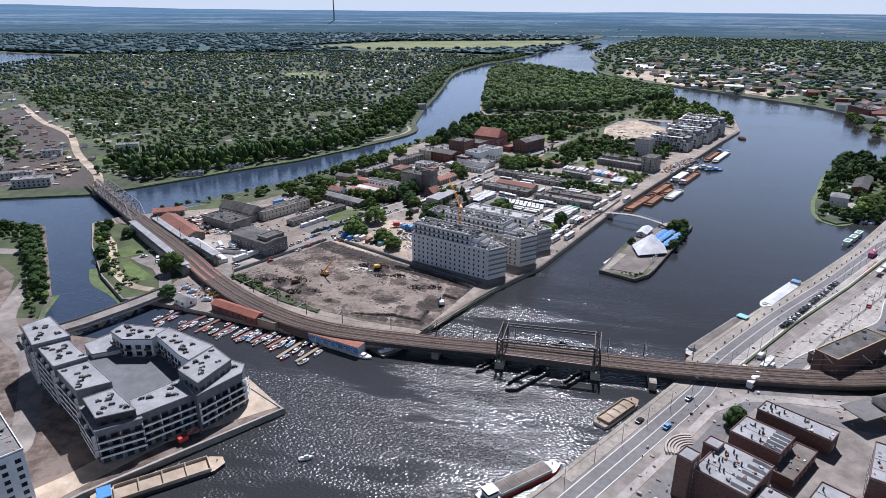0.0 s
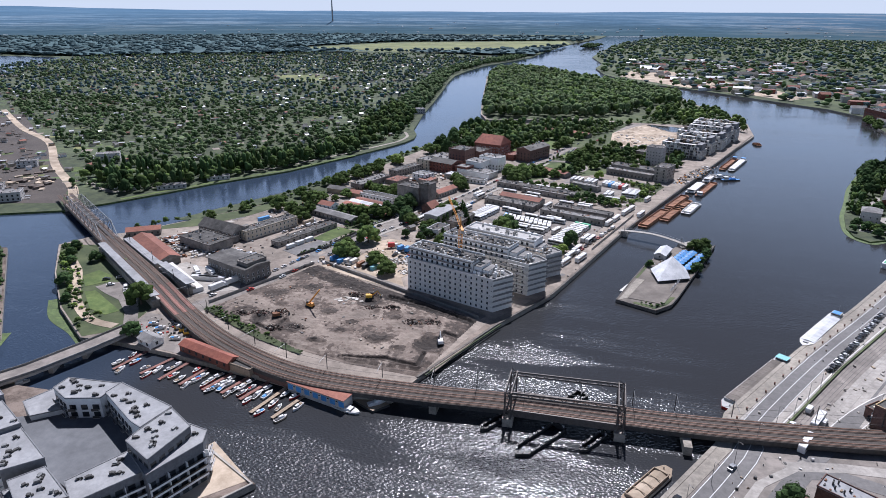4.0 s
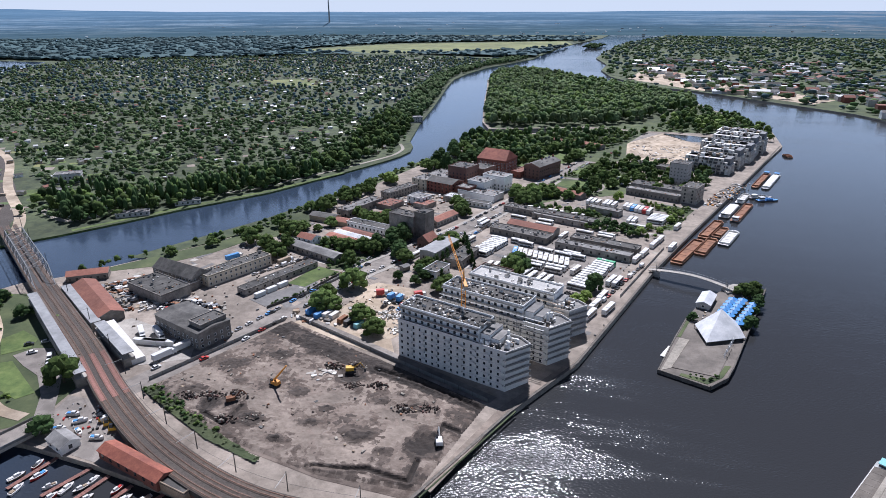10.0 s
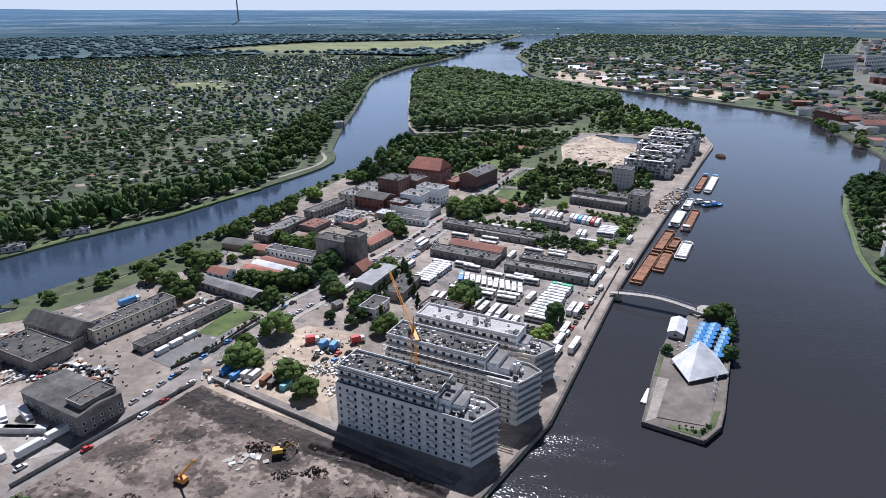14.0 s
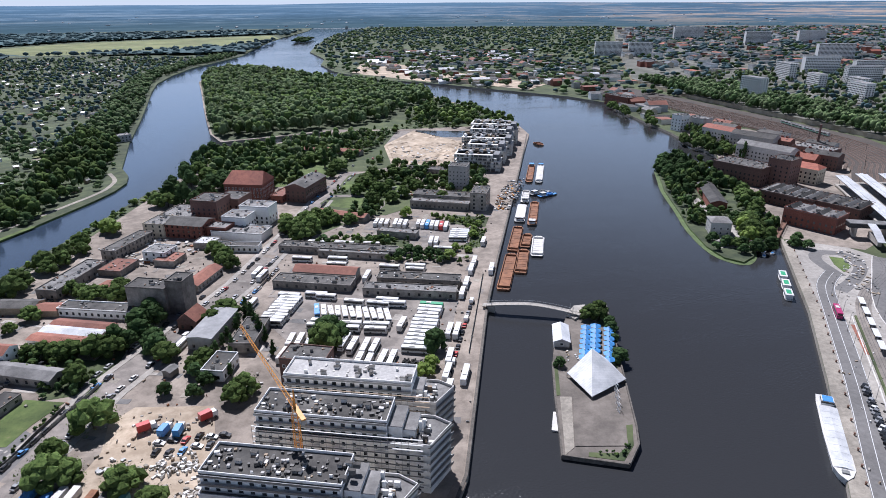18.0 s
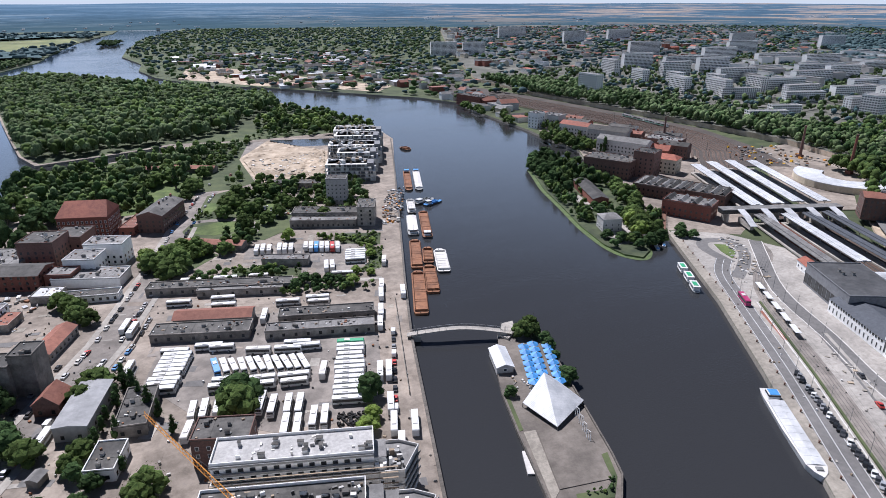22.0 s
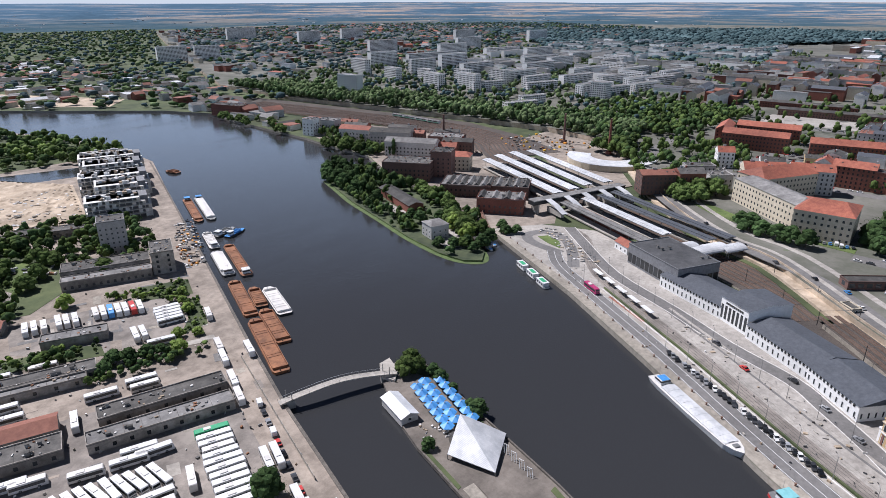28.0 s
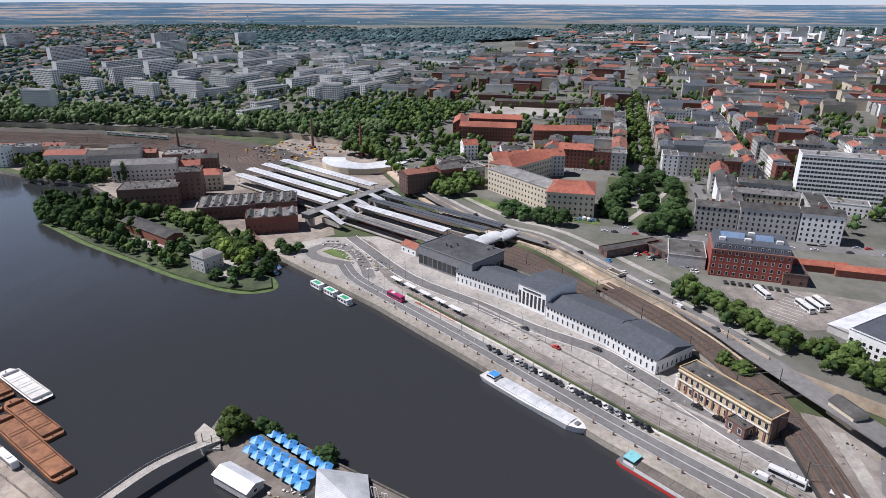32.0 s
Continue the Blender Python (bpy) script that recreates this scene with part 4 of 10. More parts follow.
for x, y, w, d, n in ((160, 926, 42, 20, 5), (176, 954, 36, 22, 6), (184, 984, 50, 21, 6), (196, 1011, 44, 22, 7), (206, 1038, 50, 20, 7), (212, 1062, 40, 18, 6)):
    shell(x, y, -22, w, d, n)

# ---- white courtyard block ----
def courtyard_block():
    b = thing("courtyard_block", "new white six-storey courtyard housing block with flat grey roofs", "building")
    # outline, top, wall, first window height, edges with balcony bands, with plain windows, with courtyard balconies
    wings = [([(-145, 350.5), (-127, 338.5), (-118.5, 349), (-141, 361)], 23.0, "cladding", 3.4, (0,), (2, 3), ()),
             ([(-126.7, 340), (-107.9, 329.4), (-100.8, 339), (-119.4, 348.3)], 21.5, "cladding", 3.4, (0,), (2,), ()),
             ([(-107.5, 330), (-89, 320), (-80.7, 328.3), (-101.4, 339)], 20.0, "cladding", 3.4, (0,), (2,), ()),
             ([(-86, 317), (-70, 306.7), (-59.5, 317.5), (-78, 327)], 15.4, "cladding", 3.2, (0, 1), (), ()),
             ([(-84.4, 318), (-71.2, 309.4), (-61.7, 317.4), (-78.7, 326.2)], 18.8, "steel_dark", 16.0, (), (0, 1, 3), ()),
             ([(-71, 325), (-61.8, 317.8), (-50, 336), (-62, 342)], 15.9, "cladding", 3.3, (1,), (3,), ()),
             ([(-61.6, 341.4), (-48, 332.5), (-40.5, 351), (-43, 357), (-59, 360)], 16.9, "cladding", 3.3, (1, 2), (), ()),
             ([(-61.4, 341), (-48.5, 335), (-46, 353), (-58.6, 360.3), (-61, 347.7)], 20.8, "cladding", 17.6, (), (0, 1, 2), ()),
             ([(-87.5, 362), (-67, 350), (-61.5, 347.9), (-58.8, 360.7), (-86.5, 369)], 21.0, "plaster_white", 14.1, (), (3,), (0,)),
             ([(-108.5, 360), (-99, 355.5), (-87.3, 359), (-86.8, 368.8), (-108.3, 367)], 20.7, "plaster_white", 14.1, (), (3,), (0, 1)),
             ([(-121, 357), (-111, 350.5), (-102, 358), (-108, 366), (-116, 369)], 14.4, "plaster_white", 13.0, (), (1,), ())]
    for poly, top, wall, first, bands, plain, court in wings:
        wing = part("wing", Shape().prism(poly, 1.5, top, wall, wall), b)
        mx, my = sum(p[0] for p in poly) / len(poly), sum(p[1] for p in poly) / len(poly)
        r = Shape().prism([(mx + (x - mx) * 0.985, my + (y - my) * 0.985) for x, y in poly], top, top + 0.25, "roof_light")
        for i, (p, q) in enumerate(zip(poly, poly[1:] + poly[:1])):
            l, ang = math.hypot(q[0] - p[0], q[1] - p[1]), math.degrees(math.atan2(q[1] - p[1], q[0] - p[0]))
            ox, oy = turn(0, -1, ang)
            cx, cy = (p[0] + q[0]) / 2, (p[1] + q[1]) / 2
            r.box(cx, cy, top, l - 0.05, 0.30, 0.42, "cladding", ang)
            if i not in bands + plain + court:
                continue
            n, z = max(1, int(l / 3.3)), first
            while z < top - 1.6:
                for k in range(n):
                    u = (k + 0.5) / n
                    wx, wy = p[0] + (q[0] - p[0]) * u, p[1] + (q[1] - p[1]) * u
                    part("window", window_mesh(2.3, 2.1, "steel_dark"), wing, m=pose(wx + ox * 0.02, wy + oy * 0.02, z, 0, 0, ang))
                    if i in court and k % 2 == 0:
                        s = Shape().box(wx + ox * 0.7, wy + oy * 0.7, z - 1.15, 2.4, 1.3, 0.2, "plaster_grey", ang)
                        s.box(wx + ox * 1.3, wy + oy * 1.3, z - 0.95, 2.4, 0.1, 1.0, "steel_dark", ang)
                        part("balcony", s, wing)
                if i in bands and z > 4:
                    s = Shape().box(cx + ox * 0.65, cy + oy * 0.65, z - 1.25, l - 0.8, 1.3, 0.22, "plaster_grey", ang)
                    s.box(cx + ox * 1.25, cy + oy * 1.25, z - 1.35, l - 0.2, 0.16, 0.75, "plaster_white", ang)
                    s.box(cx + ox * 1.22, cy + oy * 1.22, z - 0.75, l - 0.3, 0.06, 0.7, "glass", ang)
                    for k in range(n // 2 + 1):
                        s.box(cx + ox * 0.65 + (q[0] - p[0]) * (k / max(1, n // 2) - 0.5) * 0.95, cy + oy * 0.65 + (q[1] - p[1]) * (k / max(1, n // 2) - 0.5) * 0.95, z - 1.0, 0.15, 1.2, 2.6, "plaster_white", ang)
                    part("balcony", s, wing)
                z += 3.0
        part("roof", r, wing)
        if top > 15.5:
            for _ in range(11):
                u = random.uniform(0.1, 0.78)
                i = random.randrange(len(poly))
                vx, vy = mx + (poly[i][0] - mx) * u, my + (poly[i][1] - my) * u
                s = Shape().box(vx, vy, top + 0.2, random.uniform(0.9, 1.7), 1.0, random.uniform(0.5, 1.1), random.choice(("steel_dark", "steel_dark", "steel")), random.uniform(0, 90))
                s.box(vx + 1.1, vy + 0.3, top + 0.2, 0.5, 0.5, 0.7, "steel_dark")
                part("roof_vent", s, wing)
    part("courtyard_deck", Shape().prism([(-118, 351), (-80, 328.5), (-71, 325.5), (-62.5, 342), (-67, 350), (-87, 361), (-103, 358)], 1.6, 12.6, "deck_grey", "cladding"), b)


courtyard_block()
building("apartment_house", "white terraced apartment house with balconies", -96, 288, -29, 34, 16, 20, z=2.0, wall="plaster_white", roof="roof_grey", rows=6, step=3.4, size=(1.9, 1.8), vents=10, sides="se")

# ---- railway ----
RAIL = smooth([(-352, 614), (-330, 598), (-236, 532), (-165, 484), (-121, 452), (-80, 428), (-37, 414), (13, 414), (50, 417), (93, 419), (128, 421), (184, 428), (214, 436)], 6)
STATION = smooth([(214, 436), (254, 458), (292, 491), (322, 522), (345, 560), (372, 610), (405, 690), (450, 770), (500, 830), (534, 870), (560, 960), (548, 1080), (520, 1300)], 6)


def track(line, z, by, name="track"):
    s = Shape()
    q = offset(line, by)
    for k in (-0.75, 0.75):
        ribbon(offset(q, k), 0.16, z + 0.16, z + 0.34, "rail_rust", shape=s)
    ribbon(q, 2.6, z, z + 0.16, "track_bed", shape=s)
    return tagged(part(name, s), "rusty pair of rails on a ballast bed", "railway track", kind="structure")


tagged(part("railway_viaduct", ribbon(RAIL[6:], 12.2, 3.6, 5.6, "ballast", "steel_dark")), "railway viaduct deck with brown ballast", "viaduct", kind="structure")
tagged(part("railway_bank", ribbon(RAIL[11:38], 12, 1.5, 3.6, "quay", "brick_dark")), "dark brick viaduct wall under the railway", "viaduct wall", kind="structure")
for by in (-4.4, 0, 4.4):
    track(RAIL, 5.6, by)
tagged(part("far_yard", ribbon([(505, 800), (548, 880), (572, 960), (562, 1080), (536, 1300), (500, 1480)], 74, 2.2, 3.35, "ballast", "quay")), "wide brown railway yard", "railway yard", kind="structure")
tagged(part("station_yard", ribbon(STATION, 40, 2.2, 3.4, "ballast", "quay")), "brown railway yard bed", "railway yard", kind="structure")
tagged(part("yard_embankment", ribbon(STATION[:14], 14, 3.0, 5.6, "ballast", "quay")), "railway embankment", "embankment", kind="structure")
for by in (-14, -9.6, -5.2, -0.8, 3.6, 8, 12.4):
    track(STATION[14:], 3.4, by)
for by in (-30, -25, -20, 18, 23, 28):
    track(STATION[48:], 3.35, by)
for by in (-4.4, 0, 4.4):
    track(STATION[:15], 5.6, by)


def portal_span():
    """The steel portal span over the river, with its two lattice towers."""
    b = thing("railway_bridge", "brown steel railway span with two lattice portal towers", "bridge")
    ang = 1.5
    for x, y in ((52, 417), (94, 419)):
        for k in (-7.5, 7.5):
            s = Shape()
            for dx in (-1.2, 1.2):
                for dy in (-0.8, 0.8):
                    s.tube((x + dx, y + k + dy, -1), (x + dx, y + k + dy, 15), 0.26, 0.26, "steel_brown")
            for i in range(8):
                z = i * 2
                s.tube((x - 1.2, y + k - 0.8, z), (x + 1.2, y + k - 0.8, z + 2), 0.14, 0.14, "steel_brown", 4)
                s.tube((x + 1.2, y + k + 0.8, z), (x - 1.2, y + k + 0.8, z + 2), 0.14, 0.14, "steel_brown", 4)
            part("portal_tower", s, b)
        s = Shape()
        for z in (13.2, 15):
            for dx in (-1.2, 1.2):
                s.tube((x + dx, y - 8.3, z), (x + dx, y + 8.3, z), 0.26, 0.26, "steel_brown")
        for i in range(8):
            s.tube((x, y - 8 + 2 * i, 13.2), (x, y - 6 + 2 * i, 15), 0.14, 0.14, "steel_brown", 4)
        part("portal_beam", s, b)
        part("pier", Shape().box(x, y, -3, 4, 18, 6.6, "quay", ang), b)
    for k in (-7.5, 7.5):
        s = Shape()
        for z in (13.4, 14.8):
            s.tube((52, 417 + k, z), (94, 419 + k, z), 0.34, 0.34, "steel_brown")
        for i in range(20):
            x0, x1 = 52 + i * 2.1, 54.1 + i * 2.1
            s.tube((x0, 417 + k + (x0 - 52) / 21, 13.4 + (i % 2) * 1.4), (x1, 417 + k + (x1 - 52) / 21, 14.8 - (i % 2) * 1.4), 0.16, 0.16, "steel_brown", 4)
        part("longitudinal_truss", s, b)
        part("side_girder", Shape().box(73, 418 + k * 0.85, 3.2, 42, 0.5, 3.0, "steel_brown", ang), b)
    for x in (22, 118):
        part("pier", Shape().box(x, 416, -3, 3, 15, 6.6, "quay", ang), b)


def truss_span(a, c, width, h, z):
    """A through-truss railway span with cross-braced sides."""
    b = thing("truss_bridge", "grey riveted steel truss railway bridge", "bridge")
    A, C = Vector((*a, z)), Vector((*c, z))
    d = (C - A).normalized()
    sidev = Vector((-d.y, d.x, 0)) * width / 2
    up = Vector((0, 0, h))
    n, length = 9, (C - A).length
    for q, nm in ((1, "side_truss"), (-1, "side_truss")):
        s = Shape()
        o = sidev * q
        s.tube(A + o, C + o, 0.35, 0.35, "steel")
        s.tube(A + o + up + d * length / n, C + o + up - d * length / n, 0.3, 0.3, "steel")
        for i in range(n):
            p0, p1 = A + o + d * length * i / n, A + o + d * length * (i + 1) / n
            if i == 0:
                s.tube(p0, p1 + up, 0.28, 0.28, "steel")
            elif i == n - 1:
                s.tube(p0 + up, p1, 0.28, 0.28, "steel")
            else:
                s.tube(p0, p1 + up, 0.16, 0.16, "steel", 4)
                s.tube(p0 + up, p1, 0.16, 0.16, "steel", 4)
            if i:
                s.tube(p0, p0 + up, 0.2, 0.2, "steel", 4)
        part(nm, s, b)
    s = Shape()
    for i in range(1, n):
        p = A + up + d * length * i / n
        s.tube(p + sidev, p - sidev, 0.18, 0.18, "steel", 4)
        if i < n - 1:
            r = A + up + d * length * (i + 1) / n
            s.tube(p + sidev, r - sidev, 0.1, 0.1, "steel", 4)
            s.tube(p - sidev, r + sidev, 0.1, 0.1, "steel", 4)
    part("top_bracing", s, b)
    part("deck", ribbon([a, c], width, z - 0.8, z + 0.1, "steel_dark"), b)
    for p in (a, c):
        part("pier", Shape().box(p[0], p[1], -3, 4, width + 3, z + 2, "quay", math.degrees(math.atan2(d.y, d.x))), b)


portal_span()
truss_span((-327, 596), (-237, 533), 10, 9, 5.6)

# ---- station ----
building("station_hall", "new station hall with a dark grey roof and glazed front", 314, 582, -119, 42, 28, 11.5, z=2.6, wall="cladding", roof="roof_dark", rows=1, step=3.5, size=(3.2, 5.4), sides="se", vents=5, frame="steel_dark")
for x, y, a, w, d in ((292, 556, -116, 42, 21), (261, 505, -125, 37, 23), (241, 479, -132, 28, 24)):
    building("station_wing", "long white station wing with a dark blue-grey hipped roof", x, y, a, w, d, 6.6, z=2.6, wall="plaster_white", roof="roof_slate", form="gable", rise=2.6, rows=1, step=2.7, size=(1.0, 2.6), first=0.9, sides="se", group="station wings", hip=0.6)
for x, y, a, w, d in ((292, 556, -116, 40, 21), (261, 505, -125, 36, 23), (241, 479, -132, 27, 24)):
    dx, dy = turn(0, -d / 2 - 0.2, a)
    e = thing("clerestory", "row of small dark upper windows under the eaves", "window band", "station window bands", m=pose(x + dx, y + dy, 2.6, 0, 0, a))
    for k in range(int(w / 2)):
        part("window", window_mesh(1.0, 1.2, "steel_dark"), e, m=pose(-w / 2 + 1 + k * 2, 0.15, 5.6))
building("station_portal", "white station entrance block with tall dark windows", 279.5, 528, -123, 18, 25, 12.0, z=2.6, wall="plaster_white", roof="roof_slate", form="gable", rise=1.4, rows=1, step=2.0, size=(1.5, 7.0), sides="s", first=1.4, frame="steel_dark")
sg = thing("station_sign", "dark lettering band on the white station front", "sign", m=pose(279.5, 528, 2.6, 0, 0, -123))
for k in range(9):
    part("letter_bar", Shape().box(-5.2 + k * 1.3, -12.62, 9.4, 0.9, 0.16, 1.0, "steel_dark"), sg)
building("restaurant_house", "long yellow plastered building with a grey roof and red framed windows", 204, 451, -135, 40, 10, 9.6, z=2.6, wall="plaster_yellow", roof="roof_tar", rows=2, step=2.5, size=(1.5, 2.7), storey=4.6, frame="white_paint", vents=3, sides="se", first=0.6)
rf = thing("shop_fronts", "row of red framed ground-floor shop fronts", "shop front", m=pose(204, 451, 2.6, 0, 0, -135))
for k in range(13):
    part("pilaster", Shape().box(-18.6 + k * 3.1, -5.15, 0, 0.7, 0.3, 4.4, "deck_red"), rf)
part("brick_back", Shape().box(0, 5.12, 0, 40.4, 0.24, 10.2, "brick_dark").box(20.12, 0.1, 0, 0.24, 10.0, 10.2, "brick_dark"), rf, "dark brick rear and end wall")
part("cornice", Shape().box(0, -5.25, 4.5, 39.6, 0.5, 0.35, "white_dusty"), rf)
part("eaves_cornice", Shape().box(0, -5.3, 8.6, 40.2, 0.7, 0.4, "plaster_beige"), rf)


def platform_roof(a, b, width, z, top="roof_white"):
    """A platform with a canopy on columns."""
    p = thing("platform_canopy", "long pale metal platform roof on steel columns", "platform roof", "station platforms")
    part("roof", ribbon([a, b], width, z, z + 0.5, top, "steel"), p)
    part("ridge", ribbon([a, b], width * 0.3, z + 0.5, z + 1.0, top), p)
    part("platform", ribbon([a, b], width * 0.8, 3.4, 4.3, "concrete"), p)
    n = int(math.hypot(b[0] - a[0], b[1] - a[1]) / 18)
    for i in range(n + 1):
        x, y = a[0] + (b[0] - a[0]) * i / n, a[1] + (b[1] - a[1]) * i / n
        part("column", Shape().tube((x, y, 3.4), (x, y, z), 0.18, 0.18, "steel"), p)


for a, b in (((438, 804), (385, 697)), ((458, 805), (402, 693)), ((477, 801), (419, 690)), ((494, 792), (437, 682))):
    platform_roof(a, b, 9, 11)
for a, b, top in (((371, 684), (331, 603), "roof_grey"), ((389, 677), (352, 600), "roof_white"), ((404, 672), (360, 575), "roof_slate"), ((419, 668), (371, 567), "roof_slate")):
    platform_roof(a, b, 8, 10, top)
def profile_yz(points, width, name):
    """A side outline in x and z drawn out along y."""
    n = len(points)
    pts = [(x, -width / 2, z) for x, z in points] + [(x, width / 2, z) for x, z in points]
    return Shape().add(pts, [tuple(range(n - 1, -1, -1)), tuple(range(n, 2 * n))] + [(i, (i + 1) % n, n + (i + 1) % n, n + i) for i in range(n)], name)


fo = thing("footbridge_concourse", "raised pale station footbridge across the platforms", "footbridge")
part("deck", ribbon([(352, 700.5), (434, 669)], 8, 12.2, 12.7, "roof_grey", "steel"), fo)
part("glazed_side", ribbon([(352, 700.5), (434, 669)], 6.6, 9.3, 12.2, "glass"), fo)
for k in range(5):
    x, y = 356 + 17 * k, 699 - 6.6 * k
    part("support", Shape().box(x, y, 3, 1.2, 8, 6.5, "concrete", -21), fo)

for k in range(5):
    x, y = 364 + 15.5 * k, 696 - 6 * k
    st = thing("stair_roof", "curved pale roof over a platform stair", "stair roof", "platform stair roofs", m=pose(x, y, 0, 0, 0, -116))
    pts = [(4, 12.9), (14, 11.4), (24, 8.2), (26, 8.0), (26, 7.6), (14, 10.8), (4, 12.4)]
    part("shell", profile_yz(pts, 4.6, "roof_white"), st)
    part("stair", Shape().box(14, 0, 4.3, 18, 2.4, 3.6, "concrete"), st)

# ---- town ----
building("courthouse", "long pale stone public building with a columned front", 445, 562, -131, 68, 20, 17, z=TOWN_Z, wall="plaster_beige", roof="roof_grey", form="gable", rise=3, rows=4, step=3.4, storey=4, hip=6, joined=True)
building("courthouse", "pale stone corner building with red tiled hipped roof", 425, 527, -88, 33, 34, 17, z=TOWN_Z, wall="plaster_beige", roof="roof_tile", form="gable", rise=5, rows=4, step=3.4, storey=4, hip=8, joined=True)
office = building("red_brick_office", "big red brick office block with dark grey attic and glass roofs", 338, 424, -93, 40, 26, 15, z=TOWN_Z, wall="brick_bright", roof="roof_slate", rows=4, step=3.4, storey=4, size=(1.5, 2.2), vents=8, sides="se")
part("attic", Shape().box(0, 0, 15.75, 38.6, 24.6, 3.2, "roof_slate", taper=0.8), office, "dark grey metal attic storey")
for k in range(12):
    part("attic_window", window_mesh(1.2, 1.8, "white_paint"), office, m=pose(-17.6 + k * 3.2, -11.95, 17.3))
part("cornice", Shape().box(0, 0, 14.8, 40.8, 26.8, 0.9, "brick_dark"), office)
for x, y, w, d in ((-9, 3, 12, 9), (7, 2, 9, 8)):
    part("roof_light", Shape().gable(x, y, 18.95, w, d, 2.0, "roof_blue", over=0.0), office, "blue glass roof light")
for x, y in ((-2, -5), (1, 6), (14, -4), (-15, -6)):
    part("roof_unit", Shape().box(x, y, 18.95, 3.2, 2.2, 1.6, "white_dusty"), office)
building("annex", "low grey hall with a long skylight", 346, 455, -93, 20, 26, 7, z=TOWN_Z, wall="plaster_grey", roof="roof_tar", vents=3)
building("office_tower", "tall white office slab with ribbon windows", 503, 334, -95, 58, 17, 34, z=TOWN_Z, wall="plaster_white", roof="roof_grey", rows=10, step=2.4, size=(2.2, 1.7), storey=3.3, sides="sn", joined=True, vents=6)

# ---- brick works beside the near quay ----
def works_roof(label, x, y, w, d, h, ribs=0, vents=6, wall="brick_dark", ang=57, roof="roof_light"):
    b = building("brewery", label, x, y, ang, w, d, h, z=2.4, wall=wall, roof=roof, rows=int(h / 4), step=3.2, size=(1.2, 2.0), storey=3.8, vents=0, sides="sen", group="brick works halls", parapet=0.35)
    for i in range(ribs):
        part("skylight_ridge", Shape().gable(-w / 2 + w * (i + 0.5) / ribs, -d / 2 + 3, h + 0.25, 5.5, 1.3, 0.9, roof, 90, over=0.05), b)
    for _ in range(vents):
        x, y = random.uniform(-w / 2 + 1.5, w / 2 - 1.5), random.uniform(-d / 2 + 6, d / 2 - 1)
        part("vent_pipe", Shape().tube((x, y, h), (x, y, h + 1.7), 0.28, 0.28, "steel_dark", 7), b)
    return b


works_roof("brick works hall with ridged grey roof and black vent pipes", 139, 347, 20, 17, 11.5, 5, 14)
works_roof("brick works hall with saw-tooth grey roof", 152.5, 372, 13, 17, 8.6, 5, 6)
works_roof("long low brick hall with pale flat roof", 168, 388, 8, 26, 6.3, 0, 8)
works_roof("plain low hall with flat grey-brown roof", 162.5, 366, 22, 7, 4.0, 0, 0, roof="terrace")
works_roof("small brick stair tower with flat roof", 124.5, 344, 6, 5, 16, 0, 0)
works_roof("small roof house of dark brick", 134, 356.5, 5, 5, 13, 0, 0, "brick_dark")
works_roof("dark brick warehouse with tarred roof", 190, 360, 22, 14, 12, 0, 5, "brick_dark", 68)
works_roof("brick works hall beside the street", 150, 332, 18, 16, 9, 4, 6)
works_roof("brick works hall with pale roof", 168, 338, 24, 18, 7, 0, 6)
for i in range(5):
    arc = [(131 + (6 + i * 1.1) * math.cos(radians(95 + k * 14)), 366 + (6 + i * 1.1) * math.sin(radians(95 + k * 14))) for k in range(8)]
    tagged(part("bench_step", ribbon(arc, 0.7, 2.4, 2.9 + i * 0.18, "concrete", "wood")), "curved concrete seating step on the square", "steps", kind="structure")

# ---- surfaces on the ground ----
def patch(name, poly, z, top, label, category="ground", h=0.06, side=None):
    return tagged(part(name, Shape().prism(poly, z - 0.3, z + h, top, side or top)), label, category, kind="structure")


def strip(name, line, width, z, top, label, category="road", h=0.05):
    return tagged(part(name, ribbon(line, width, z - 0.3, z + h, top)), label, category, kind="structure")


G = 2.2
patch("forest_floor", [(-89, 1106), (-108, 1152), (-126, 1246), (-148, 1370), (-176, 1536), (-203, 1690), (-209, 1848), (-163, 1897), (-96, 1858), (-21, 1741), (60, 1636), (138, 1541), (193, 1437), (207, 1354), (232, 1285), (250, 1160), (215, 1130), (110, 1130), (29, 1147), (-5, 1131), (-46, 1118)], G, "scrub", "dark wood floor and meadow")
patch("site_sand", [(82, 1040), (84, 950), (141, 934), (172, 1040), (128, 1120)], G, "sand", "bare sandy building site")
patch("harbour_basin", [(118, 1082), (131, 1120), (202, 1098), (186, 1065)], G, "water_surface", "small harbour basin of dark water", "water")
patch("green_triangle", [(-92, 1000), (-60, 900), (-10, 900), (30, 930), (70, 1040), (24, 1104), (-46, 1070), (-84, 1060)], G, "grass", "rough grass between harbour houses")
patch("site_verge", [(30, 940), (62, 1040), (30, 1106), (60, 1128), (110, 1128), (84, 1040), (82, 950), (60, 936)], G, "scrub", "green scrubby edge of the building site", h=0.085)
patch("harbour_green", [(22, 862), (40, 925), (60, 935), (100, 900), (100, 866), (80, 820), (60, 806), (16, 826), (14, 846)], G, "scrub", "rough green ground with bushes", h=0.11)
strip("loop_road", smooth([(10, 858), (23, 862), (38, 861), (52, 855), (60, 841), (56, 824), (40, 820)], 4), 6, G, "road", "pale road looping round an oval lawn", h=0.135)
patch("yard_weeds", [(103, 778), (105, 797), (133, 786), (125, 766)], G, "scrub", "weedy verge beside the bus yard", h=0.13)
